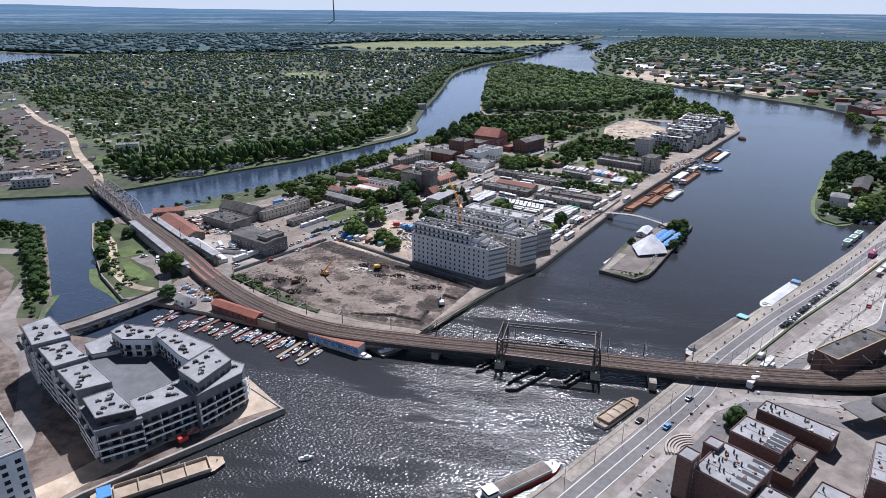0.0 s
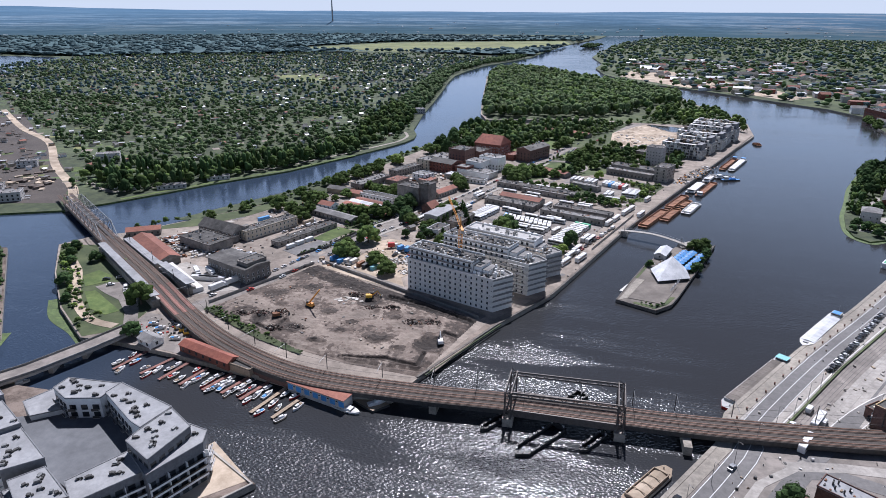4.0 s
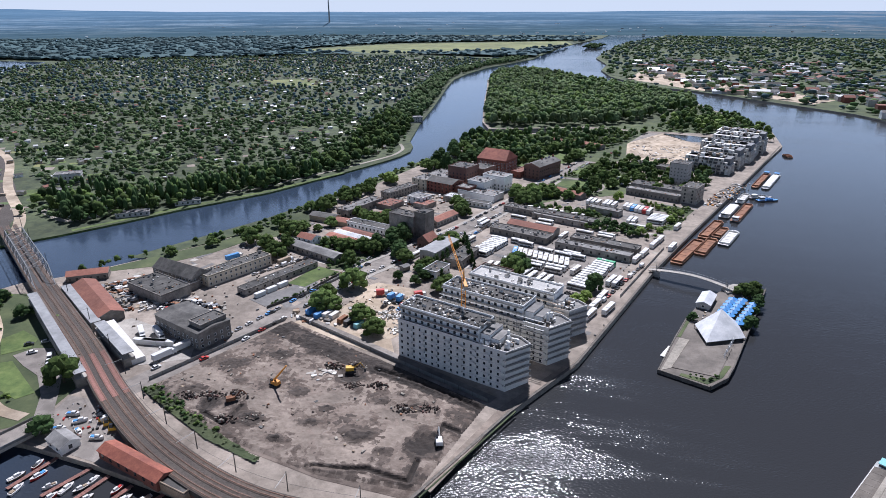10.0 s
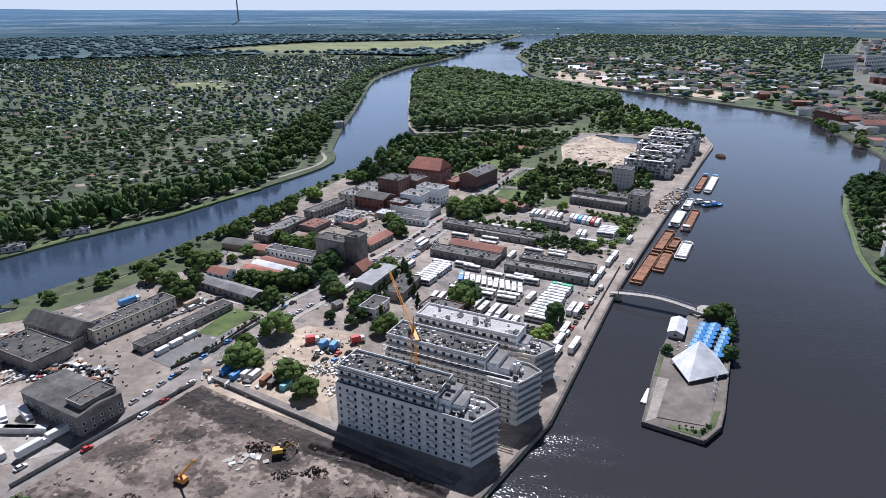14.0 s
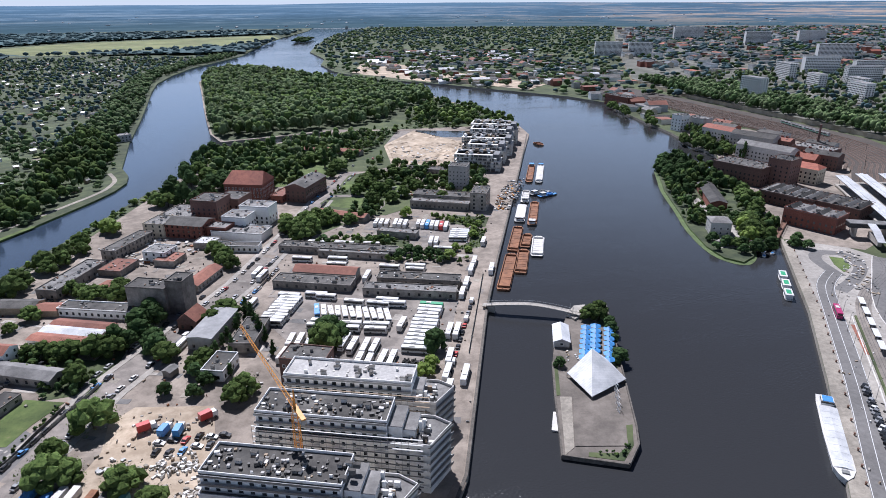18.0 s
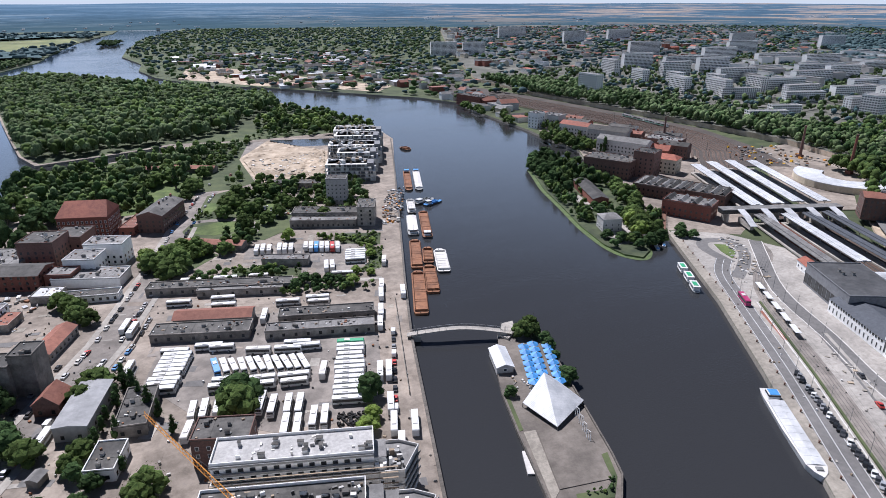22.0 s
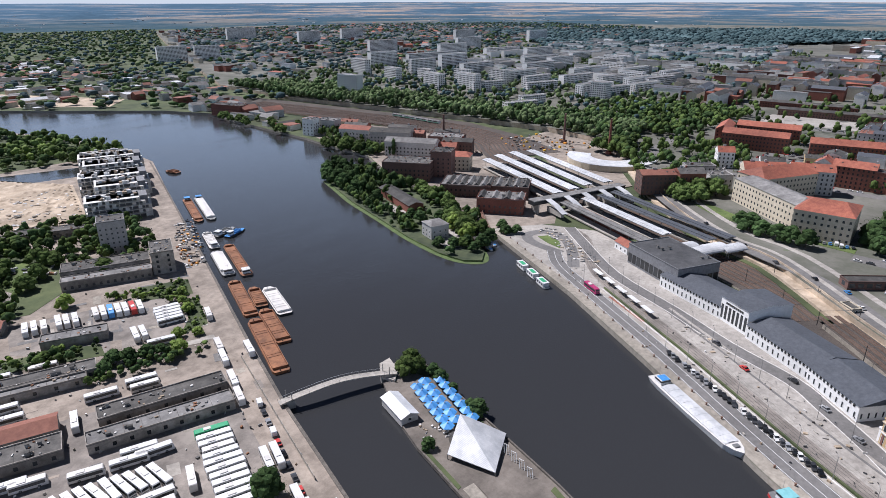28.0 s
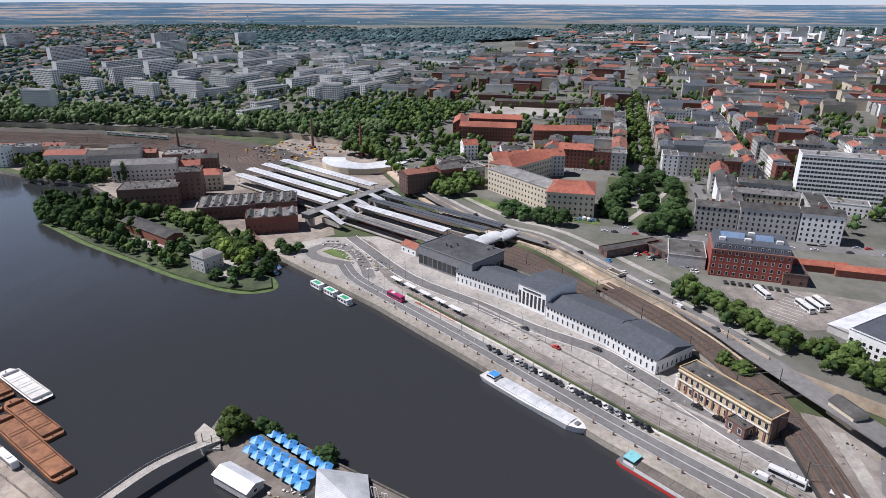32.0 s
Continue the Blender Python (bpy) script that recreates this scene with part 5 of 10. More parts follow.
patch("yard_weeds", [(97, 729), (108, 741), (119, 762), (124, 760), (112, 730)], G, "scrub", "weedy strip by the quay road", h=0.13)
patch("yard_weeds", [(32, 756), (34, 768), (70, 750), (67, 738)], G, "scrub", "weeds behind the long shed", h=0.12)
patch("yard_weeds", [(-8, 772), (-2, 822), (18, 818), (30, 792), (14, 776)], G, "scrub", "overgrown corner under trees", h=0.12)
patch("sandy_strip", [(15, 818), (50, 803), (47, 795), (21, 800)], G, "sand", "bare sandy strip beside sheds", h=0.125)
patch("lawn", [(31, 884), (38, 904), (48, 904), (41, 887), (35, 875)], G, "grass", "mown green lawn corner", h=0.16)
patch("lawn", [(20, 851), (40, 856), (56, 846), (58, 833), (32, 829), (18, 840)], G, "grass", "mown green oval lawn", h=0.16)
patch("lawn", [(50, 884), (59, 900), (87, 884), (83, 870), (66, 834), (63, 850), (58, 866), (46, 872)], G, "grass", "mown green lawn", h=0.16)
patch("lawn", [(-111, 578), (-106.5, 600), (-104, 606), (-88, 601), (-95, 588), (-99, 576)], G, "grass", "rough green yard lawn", h=0.14)
patch("riverside_green", [(-230, 590), (-215, 592), (-170, 674), (-158, 732), (-139, 795), (-114, 911), (-122, 912), (-150, 800), (-168, 735), (-186, 680)], G, "colony", "scrubby river bank")
patch("site_sand", [(-86, 532), (-78, 545), (-69, 552), (-65, 566), (-67, 583), (-60, 592), (-30, 587), (-24, 546), (-31, 530), (-22, 511), (-54, 522)], G, "sand", "sandy building site ground", h=0.14)
patch("park_ground", [(-268, 523), (-234, 484), (-193, 446), (-158, 422), (-143, 434), (-146, 457), (-190, 494), (-238, 531)], G, "scrub", "small riverside park ground")
patch("car_yard", [(-121, 553), (-110, 569), (-98, 575), (-106, 546)], G, "asphalt", "dark asphalt yard behind a hedge", h=0.13)
patch("lawn", [(-214, 483), (-211, 493), (-197, 488), (-193, 480), (-201, 471)], G + 0.06, "grass", "park lawn", h=0.1)
patch("lawn", [(-196, 465), (-191, 468), (-174, 458), (-160, 450), (-164, 444), (-177, 448)], G + 0.06, "grass", "park lawn", h=0.1)
strip("footpath", smooth([(-252, 511), (-234, 498), (-220, 486), (-198, 461), (-181, 446), (-165, 437), (-150, 435)]), 5, G + 0.06, "sand", "sandy park footpath", "path", h=0.14)
patch("car_park", [(-195, 472), (-191, 480), (-182, 482), (-163, 468), (-150, 452), (-138, 436), (-144, 433), (-156, 449), (-170, 461), (-183, 466)], G + 0.06, "road", "pale asphalt car park", h=0.14)
patch("marina_yard", [(-140, 424), (-144, 452), (-118, 452), (-100, 436), (-74, 420), (-104, 420)], G, "road", "marina yard paving")
STREET = [(-128, 455), (-105, 511), (-88, 566), (-75, 606), (-56, 646), (-31, 702), (-6, 778), (15, 854), (41, 931), (82, 1035), (117, 1118)]
strip("street", STREET, 13, G, "road", "pale worn harbour street")
for by in (-8.2, 8.2):
    tagged(part("pavement", ribbon(offset(STREET[2:8], by), 3, G - 0.3, G + 0.17, "concrete")), "raised concrete pavement beside the street", "pavement", kind="structure")
tagged(part("quay_edge", ribbon(offset([(10, 429), (34, 485), (58, 530), (95, 645), (117, 705), (166, 833), (222, 981), (254, 1068)], -0.7), 1.2, 1.6, 2.55, "quay_old")), "dark worn stone coping of the quay", "quay edge", kind="structure")
strip("quay_road", offset([(34, 485), (58, 530), (95, 645), (117, 705), (166, 833), (200, 920)], -9), 14, G, "yard", "pale quay road", h=0.08)
patch("depot_yard", [(-18, 660), (-2, 715), (105, 680), (78, 605), (30, 600), (0, 625)], G, "road", "wide pale asphalt bus depot yard")
patch("depot_yard", [(40, 770), (48, 800), (118, 775), (100, 730), (60, 742)], G, "road", "pale asphalt bus yard")


def rough_ground(name, poly, z, amp, top, label, cell=2.0, scale=0.06, seed=0.0):
    xs, ys = [p[0] for p in poly], [p[1] for p in poly]
    nx, ny = int((max(xs) - min(xs)) / cell) + 2, int((max(ys) - min(ys)) / cell) + 2
    idx, V, F = {}, [], []
    for i in range(nx):
        for j in range(ny):
            x, y = min(xs) + i * cell, min(ys) + j * cell
            if inside(x, y, poly):
                n = noise.fractal((x * scale, y * scale, seed), 0.9, 2.1, 6)
                r = abs(noise.noise((x * scale * 2.3, y * scale * 2.3, seed + 5)))
                idx[i, j] = len(V)
                V.append((x, y, z + amp * (0.55 + 0.6 * n) + (0.8 * amp * max(0, 0.16 - r) * 6 if n > 0.1 else 0)))
    for (i, j), a in idx.items():
        q = [idx.get(k) for k in ((i, j), (i + 1, j), (i + 1, j + 1), (i, j + 1))]
        if None not in q:
            F.append(tuple(q))
    me = bpy.data.meshes.new(name)
    me.from_pydata(V, [], F)
    me.materials.append(M[top])
    return tagged(new(name, me), label, "ground", kind="structure")


LOT = [(-117, 466), (-87, 536), (24, 488), (11, 434), (-24, 433), (-73, 444)]


def away(x, y, line):
    """Distance from a point to a line of points."""
    best = 1e9
    for (x0, y0), (x1, y1) in zip(line, line[1:]):
        dx, dy = x1 - x0, y1 - y0
        u = max(0, min(1, ((x - x0) * dx + (y - y0) * dy) / (dx * dx + dy * dy)))
        best = min(best, math.hypot(x - x0 - u * dx, y - y0 - u * dy))
    return best


def building_lot(cell=0.45):
    """The cleared lot: trampled pale ground, dark dug earth, trenches, pits, spoil mounds and a bank along the site road."""
    trenches = ([(-28, 501), (-8, 496), (9, 490), (24, 483), (19, 467), (11, 470), (10, 463)], [(7, 448), (7, 437.5), (-2, 438.5), (-9, 440), (-17, 438), (-28, 437)], [(-86, 463), (-84, 455), (-71, 450), (-71, 462)])
    bank = [(-89, 527), (-67, 517), (-48, 510), (-28, 504), (23, 487)]
    pits = ((-37, 494, 5.5, 0.8), (7, 457, 6.5, 0.7), (-84, 460, 4.0, 0.4))
    mounds = ((-17, 479, 4.5), (-2, 479, 4.5), (-48, 447, 4.5), (-40, 459, 4.0), (-21, 455, 8.0), (-7, 450, 4.5), (-63, 456, 7.0), (-37, 470, 5.0), (-52, 475, 8.0), (-96, 469, 6.5), (-90, 492, 7.0), (-74, 503, 6.0), (-60, 508, 5.0), (-30, 484, 4.0), (3, 466, 5.0), (-82, 478, 4.0))
    edge = LOT + LOT[:1]
    xs, ys = [p[0] for p in LOT], [p[1] for p in LOT]
    idx, V, F, I, tone = {}, [], [], [], []
    for i in range(int((max(xs) - min(xs)) / cell) + 2):
        for j in range(int((max(ys) - min(ys)) / cell) + 2):
            x, y = min(xs) + i * cell, min(ys) + j * cell
            if not inside(x, y, LOT):
                continue
            n = noise.fractal((x * 0.06, y * 0.06, 0.0), 0.9, 2.1, 6)
            blot = noise.fractal((x * 0.16, y * 0.16, 9.0), 0.9, 2.1, 4)
            fine = noise.fractal((x * 0.5, y * 0.5, 4.0), 0.9, 2.1, 3)
            z, dark = 0.95 + 0.32 * n + 0.16 * fine, 0.35 * n + 0.40 * fine + 0.25 * blot
            d = away(x, y, bank)
            if d < 6.0 + fine:
                z, dark = z + 0.8 * max(0, 1 - d / 5) + 0.2 * fine, dark + 0.85 + 0.3 * n
            for line in trenches:
                d = away(x, y, line)
                if d < 2.6:
                    z, dark = z - 0.9 * max(0, min(1, 1.3 - d)) + 0.30 * max(0, 1 - abs(d - 1.8)), dark + (1.1 if d < 0.75 else 0.12)
            for px, py, r, h in pits:
                d = math.hypot(x - px, y - py) / r
                if d < 1.3:
                    z, dark = z - h * max(0, 1 - d) * 1.4 + 0.3 * max(0, 1 - abs(d - 1.1) * 4), dark + 0.9 * max(0, 1.3 - d) + 0.2
            for px, py, r in mounds:
                d = math.hypot(x - px, (y - py) * 1.5) / r + 0.30 * fine + 0.75 * blot
                if d < 1:
                    z, dark = z + 0.9 * min(1.4, 1 - d) + 0.35 * fine, dark + 0.15 + 0.55 * min(1, 1 - d)
            # the wheel tracks between the works stay pale
            d = min(away(x, y, [(-108, 482), (-70, 470), (-40, 475), (-10, 500)]), away(x, y, [(-70, 470), (-50, 455), (-15, 445), (4, 470)]))
            dark -= 0.5 * max(0, 1 - d / 7)
            z = 2.15 + max(0.08, z) * min(1, away(x, y, edge) / 2.2)
            idx[i, j] = len(V)
            V.append((x, y, z))
            tone.append(dark)
    for i, j in idx:
        q = [idx.get(k) for k in ((i, j), (i + 1, j), (i + 1, j + 1), (i, j + 1))]
        if None not in q:
            F.append(tuple(q))
            t = sum(tone[k] for k in q) / 4
            I.append(3 if t < -0.12 else (0 if t < 0.14 else (1 if t < 0.50 else 2)))
    me = bpy.data.meshes.new("building_lot")
    me.from_pydata(V, [], F)
    for k in ("dirt", "soil_brown", "soil_dark", "soil_pale"):
        me.materials.append(M[k])
    me.polygons.foreach_set("material_index", I)
    tagged(new("building_lot", me), "churned grey-brown earth of a cleared building lot with trenches", "ground", kind="structure")


building_lot()
strip("lot_road", [(-84, 541), (-38, 521), (26, 492)], 5, G, "road", "grey site road", h=0.2)
rough_ground("lot_edge_green", [(-119, 463), (-90, 448.5), (-73, 440.5), (-48, 433), (-47, 436), (-72, 446), (-90, 457), (-114, 470)], G + 0.1, 0.9, "scrub", "weedy slope below the railway", 0.5, 0.15)
patch("lot_margin", [(-118, 463), (-74, 443), (-24, 432), (10, 430), (13, 437), (-24, 440), (-73, 449), (-116, 468)], G, "dirt", "trampled earth margin between railway and lot", h=0.09)
strip("quay_strip", [(13.5, 436), (31, 486), (55, 528)], 4, G, "soil_pale", "dusty worn quay strip", h=0.1)
strip("quay_weeds", [(12.4, 432), (33, 480), (36, 487)], 0.6, G, "colony", "weeds along the old quay edge", "weeds", h=0.22)

# station side
patch("station_square", [(134, 428), (176, 494), (218, 552), (256, 610), (309, 702), (335, 690), (352, 640), (300, 560), (262, 500), (225, 455), (190, 425)], 2.4, "paving", "wide pale stone station square")
patch("quay_square", [(76, 330), (86, 343), (129, 415), (150, 424), (210, 424), (200, 370), (150, 300), (90, 270)], 2.4, "road", "paved riverside square with street")
QUAYROAD = smooth([(82, 318), (93.4, 337), (137, 409), (144, 430), (182, 490), (224, 549), (262, 606), (282, 635), (300, 650)], 4)
strip("quay_street", QUAYROAD, 9, 2.46, "asphalt", "two-lane asphalt quay street with white lines", h=0.06)
for by in (-4.2, 0.0, 4.2):
    tagged(part("lane_line", ribbon(offset(QUAYROAD, by), 0.22, 2.4, 2.535, "white_paint")), "white painted lane line", "road marking", kind="structure")
INNER = smooth([(106, 322), (128, 360), (150, 398), (172, 430), (190, 452), (211, 472), (225, 487), (237, 501), (250, 531), (268, 562), (291, 606), (326, 645), (344, 664)], 4)
strip("station_street", INNER, 7, 2.46, "asphalt", "asphalt station street", h=0.06)
TRAM = smooth([(150, 418), (193, 482.5), (235.5, 541.5), (273, 598), (296, 622), (330, 644), (342, 661)], 4)
strip("tram_bed", TRAM, 7, 2.46, "road", "concrete tram bed with grooved rails", "tramway", h=0.05)
for by in (-2.2, -0.8, 0.8, 2.2):
    tagged(part("tram_rail", ribbon(offset(TRAM, by), 0.14, 2.4, 2.535, "steel_dark")), "tram rail set in concrete", "tram rail", kind="structure")
QSEG = [(134, 436), (173, 496), (215, 555), (253, 612)]
strip("parking_strip", offset(QSEG, 16.6), 2.6, 2.46, "concrete", "paved parking strip beside the quay street", "parking", h=0.1)
strip("kerb_line", offset(QSEG, 18.6), 0.5, 2.46, "white_dusty", "pale kerb beside the tramway", "kerb", h=0.2)
strip("low_hedge", offset(QSEG, 20.1), 0.9, 2.46, "scrub", "low dark hedge and rail beside the tramway", "hedge", h=0.8)
for k, w in ((29.0, 0.8), (31.5, 2.4), (36.5, 1.0), (40.0, 1.6)):
    strip("paved_band", offset([(150, 461), (173, 496), (215, 555), (236, 587)], k), w, 2.46, "paving" if w != 1.0 else "asphalt", "band of light stone in the station square", "paving", h=0.08)
for by in (-3.9, 3.9):
    strip("kerb_line", offset(INNER[12:], by), 0.4, 2.46, "white_dusty", "pale kerb beside the station street", "kerb", h=0.16)
LOOP = smooth([(300, 645), (304, 668), (314, 678), (326, 672), (322, 655), (305, 640), (285, 628)], 6)
strip("turning_loop", LOOP, 7, 2.46, "asphalt", "asphalt turning loop", h=0.05)
patch("loop_lawn", [(309, 660), (315, 671), (321, 667), (316, 655), (306, 649)], 2.46, "grass", "oval lawn inside the turning loop", h=0.2)
tagged(part("quay_coping", ribbon(offset([(75, 329), (84, 343), (128, 415), (134, 436), (173, 496), (215, 555), (253, 612), (307, 704)], 0.9), 1.6, 1.8, 2.75, "quay")), "weathered stone coping of the quay", "quay edge", kind="structure")
tagged(part("promenade", ribbon(offset([(84, 343), (128, 415), (134, 436), (173, 496), (215, 555), (253, 612), (305, 701)], 3.4), 5, 2.2, 2.6, "quay")), "cobbled riverside promenade", "promenade", kind="structure")
tagged(part("red_strip", ribbon([(247, 569), (262, 594)], 1.6, 2.4, 2.6, "roof_rust")), "red paved strip", "paving", kind="structure")
strip("town_street", smooth([(190, 400), (225, 424), (244, 437), (259, 446), (286, 466), (324, 497), (345, 520), (372, 566), (420, 622), (480, 668), (560, 700), (700, 720)], 5), 11, TOWN_Z, "asphalt", "town street above the retaining wall", h=0.08)
tagged(part("street_wall", ribbon(offset(smooth([(238, 431), (262, 450), (300, 487), (356, 539), (374, 575), (427, 630), (505, 688)], 4), 0.6), 0.5, 6.5, 9.1, "sand")), "ochre parapet of the retaining wall", "wall", kind="structure")
WALL = smooth([(238, 431), (262, 450), (300, 487), (356, 539), (374, 575), (427, 630), (505, 688)], 4)
tagged(part("embankment", ribbon(offset(WALL, -4.0), 7, 2.5, 5.4, "sand")), "ochre sandy embankment below the street wall", "embankment", kind="structure")
tagged(part("embankment_verge", ribbon(offset(WALL, -9.5), 4, 2.5, 3.9, "scrub")), "weedy verge beside the tracks", "verge", kind="structure")
patch("engine_yard", [(432, 690), (470, 672), (506, 692), (592, 738), (620, 850), (560, 850), (520, 800), (470, 745)], 2.6, "yard", "brown engine shed yard", h=0.5)
strip("town_pavement", offset(WALL, 8.5), 3, TOWN_Z, "paving", "pale pavement beside the town street", "pavement", h=0.16)
strip("town_pavement", offset(WALL, 22), 4, TOWN_Z, "paving", "pale pavement before the public buildings", "pavement", h=0.16)
for poly in ([(404, 560), (414, 590), (432, 612), (440, 604), (420, 572)], [(395, 505), (400, 540), (408, 538), (405, 505)], [(446, 610), (470, 630), (500, 640), (500, 626), (470, 612)]):
    patch("verge", poly, TOWN_Z, "grass", "green verge with trees", h=0.14)
patch("bus_square", [(270, 408), (285, 432), (312, 440), (316, 398), (310, 360), (285, 370)], TOWN_Z, "road", "wide asphalt coach square")
patch("town_park", [(400, 484), (412, 504), (525, 502), (526, 438), (418, 446)], TOWN_Z, "scrub", "shaded town park ground")
strip("park_path", [(402, 490), (450, 470), (524, 446)], 4, TOWN_Z, "paving", "pale park path", "path", h=0.1)
strip("park_path", [(420, 447), (455, 472), (500, 500)], 4, TOWN_Z, "paving", "pale park path", "path", h=0.12)
patch("park_square", [(440, 462), (470, 462), (470, 484), (440, 484)], TOWN_Z, "paving", "pale paved park square", h=0.14)
strip("avenue", [(430, 473), (560, 474), (780, 473), (1100, 480), (1700, 492)], 14, TOWN_Z, "asphalt", "straight tree-lined avenue", h=0.08)

patch("brewery_yard", [(309, 704), (321, 729), (339, 785), (356, 813), (373, 868), (405, 925), (413, 989), (440, 1062), (520, 1040), (545, 930), (500, 840), (430, 770), (372, 690), (345, 676)], 2.4, "yard", "dusty pale works yard", h=0.08)
patch("waterfront_yard", [(92, 1780), (215, 1604), (300, 1530), (380, 1440), (430, 1500), (330, 1700), (250, 1900), (140, 2050)], 2.4, "sand", "pale waterfront storage ground", h=0.08)
# west bank
patch("railway_ground", [(-348, 604), (-424, 582), (-520, 640), (-830, 950), (-760, 960), (-560, 800), (-450, 712), (-378, 645)], 1.4, "ballast", "brown empty railway ground")
strip("sand_road", smooth([(-344, 612), (-378, 648), (-459, 712), (-560, 805), (-667, 870), (-830, 990)]), 8, 1.4, "sand", "pale sand road", h=0.1)
strip("bank_path", smooth([(-262, 737), (-242, 757), (-227, 783), (-198, 840), (-181, 878), (-165, 916), (-162, 938), (-164, 957), (-175, 981)], 4), 3.6, 1.4, "quay", "pale river bank path", "path", h=0.12)
strip("bank_path", smooth([(-375, 664), (-337, 645), (-323, 649), (-304, 671)], 4), 5, 1.4, "quay", "pale river bank track", "path", h=0.1)
strip("bank_grass", [(-309, 627), (-288, 660), (-268, 693), (-223, 757), (-185, 835)], 4, 1.4, "grass", "mown grass along the river bank", "grass", h=0.06)
patch("lake", [(-1312, 1387), (-1253, 1378), (-1370, 1519), (-1480, 1693), (-1598, 1890), (-2000, 1900), (-1900, 1400)], 1.4, "water_surface", "still lake in the plain", "water")
patch("meadow", [(-1151, 2500), (-1000, 2850), (-893, 3072), (-169, 3471), (-120, 3178), (-321, 2713), (-694, 2483)], 1.4, "meadow", "pale green meadow")
patch("meadow", [(-692, 1582), (-602, 1632), (-513, 1530), (-610, 1482)], 1.4, "meadow", "pale green meadow")
patch("meadow", [(-1409, 2121), (-1386, 2273), (-1175, 2076), (-1224, 2014)], 1.4, "meadow", "pale green meadow")
strip("bank_road", smooth([(-420, 440), (-300, 458), (-268, 463), (-250, 455), (-234, 438), (-204, 392), (-180, 372), (-160, 362), (-140, 345), (-110, 312), (-106, 296), (-118, 240)]), 9, 2.0, "road", "pale concrete bank road", h=0.08)
patch("bank_green", [(-300, 508), (-340, 498), (-480, 398), (-460, 380), (-300, 460), (-240, 430), (-200, 385), (-184, 391), (-197, 411), (-238, 450)], 2.0, "scrub", "bushy river bank")
patch("site_edge", [(-27, 354), (-50, 369), (-62, 340), (-56, 323)], 2.0, "sand", "sandy quay ground", h=0.1)
patch("site_edge", [(-56, 323), (-70, 292), (-96, 234), (-112, 242), (-78, 298), (-66, 326)], 2.0, "sand", "sandy quay ground beside the works", h=0.1)
tagged(part("quay_edge_west", ribbon([(-53, 366.5), (-25, 352.5), (-45.2, 323), (-65.6, 293), (-95.5, 232)], 1.0, 1.5, 2.5, "concrete")), "new concrete quay edge", "quay edge", kind="structure")


def road_bridge():
    b = thing("road_bridge", "low concrete road bridge with railings", "bridge")
    line = [(-168, 366), (-154, 389), (-145, 411), (-138, 432)]
    part("deck", ribbon(line, 10, 3.2, 4.4, "road", "concrete"), b)
    for by in (-4.6, 4.6):
        part("railing", ribbon(offset(line, by), 0.15, 4.4, 5.4, "steel"), b)
    for x, y in ((-150, 398), (-145, 412)):
        part("pier", Shape().box(x, y, -2, 2, 9, 5.4, "concrete", 20), b)


road_bridge()

# ---- vehicles ----
def profile(points, width, name, shape=None, y0=0.0):
    """A side outline in x and z, drawn out to a width along y."""
    s = shape or Shape()
    n = len(points)
    pts = [(x, y0 - width / 2, z) for x, z in points] + [(x, y0 + width / 2, z) for x, z in points]
    s.add(pts, [tuple(range(n)), tuple(range(2 * n - 1, n - 1, -1))] + [(i, n + i, n + (i + 1) % n, (i + 1) % n) for i in range(n)], name)
    return s


def wheel(parent, x, y, r=0.5, w=0.3, into=None):
    s = (into or Shape()).tube((x, y - w / 2, r), (x, y + w / 2, r), r, r, "rubber", 10)
    s.tube((x, y - w / 2 - 0.01, r), (x, y + w / 2 + 0.01, r), r * 0.55, r * 0.55, "steel", 8)
    if into is None:
        part("wheel", s, parent)


def make_bus(paint, label, length=12.2):
    b = thing("bus", label, "bus", "parked buses")
    h = length / 2
    s = Shape()
    for x in (-h + 3.2, h - 2.6):
        for y in (-1.12, 1.12):
            wheel(None, x, y, into=s)
    part("body", profile([(-h, 0.35), (h - 0.1, 0.35), (h, 0.6), (h, 1.6), (h - 0.35, 2.95), (h - 0.6, 3.15), (-h + 0.25, 3.15), (-h, 2.9)], 2.5, paint, s), b)
    for y in (-1.255, 1.255):
        part("side_glass", Shape().box(-0.2, y, 1.35, length - 1.1, 0.05, 1.15, "glass"), b)
    part("windscreen", profile([(h + 0.02, 1.35), (h + 0.05, 1.35), (h - 0.28, 2.75), (h - 0.33, 2.75)], 2.3, "glass"), b)
    part("roof_unit", Shape().box(-1.6, 0, 3.15, 2.6, 1.7, 0.25, "white_dusty", taper=0.1), b)
    return b


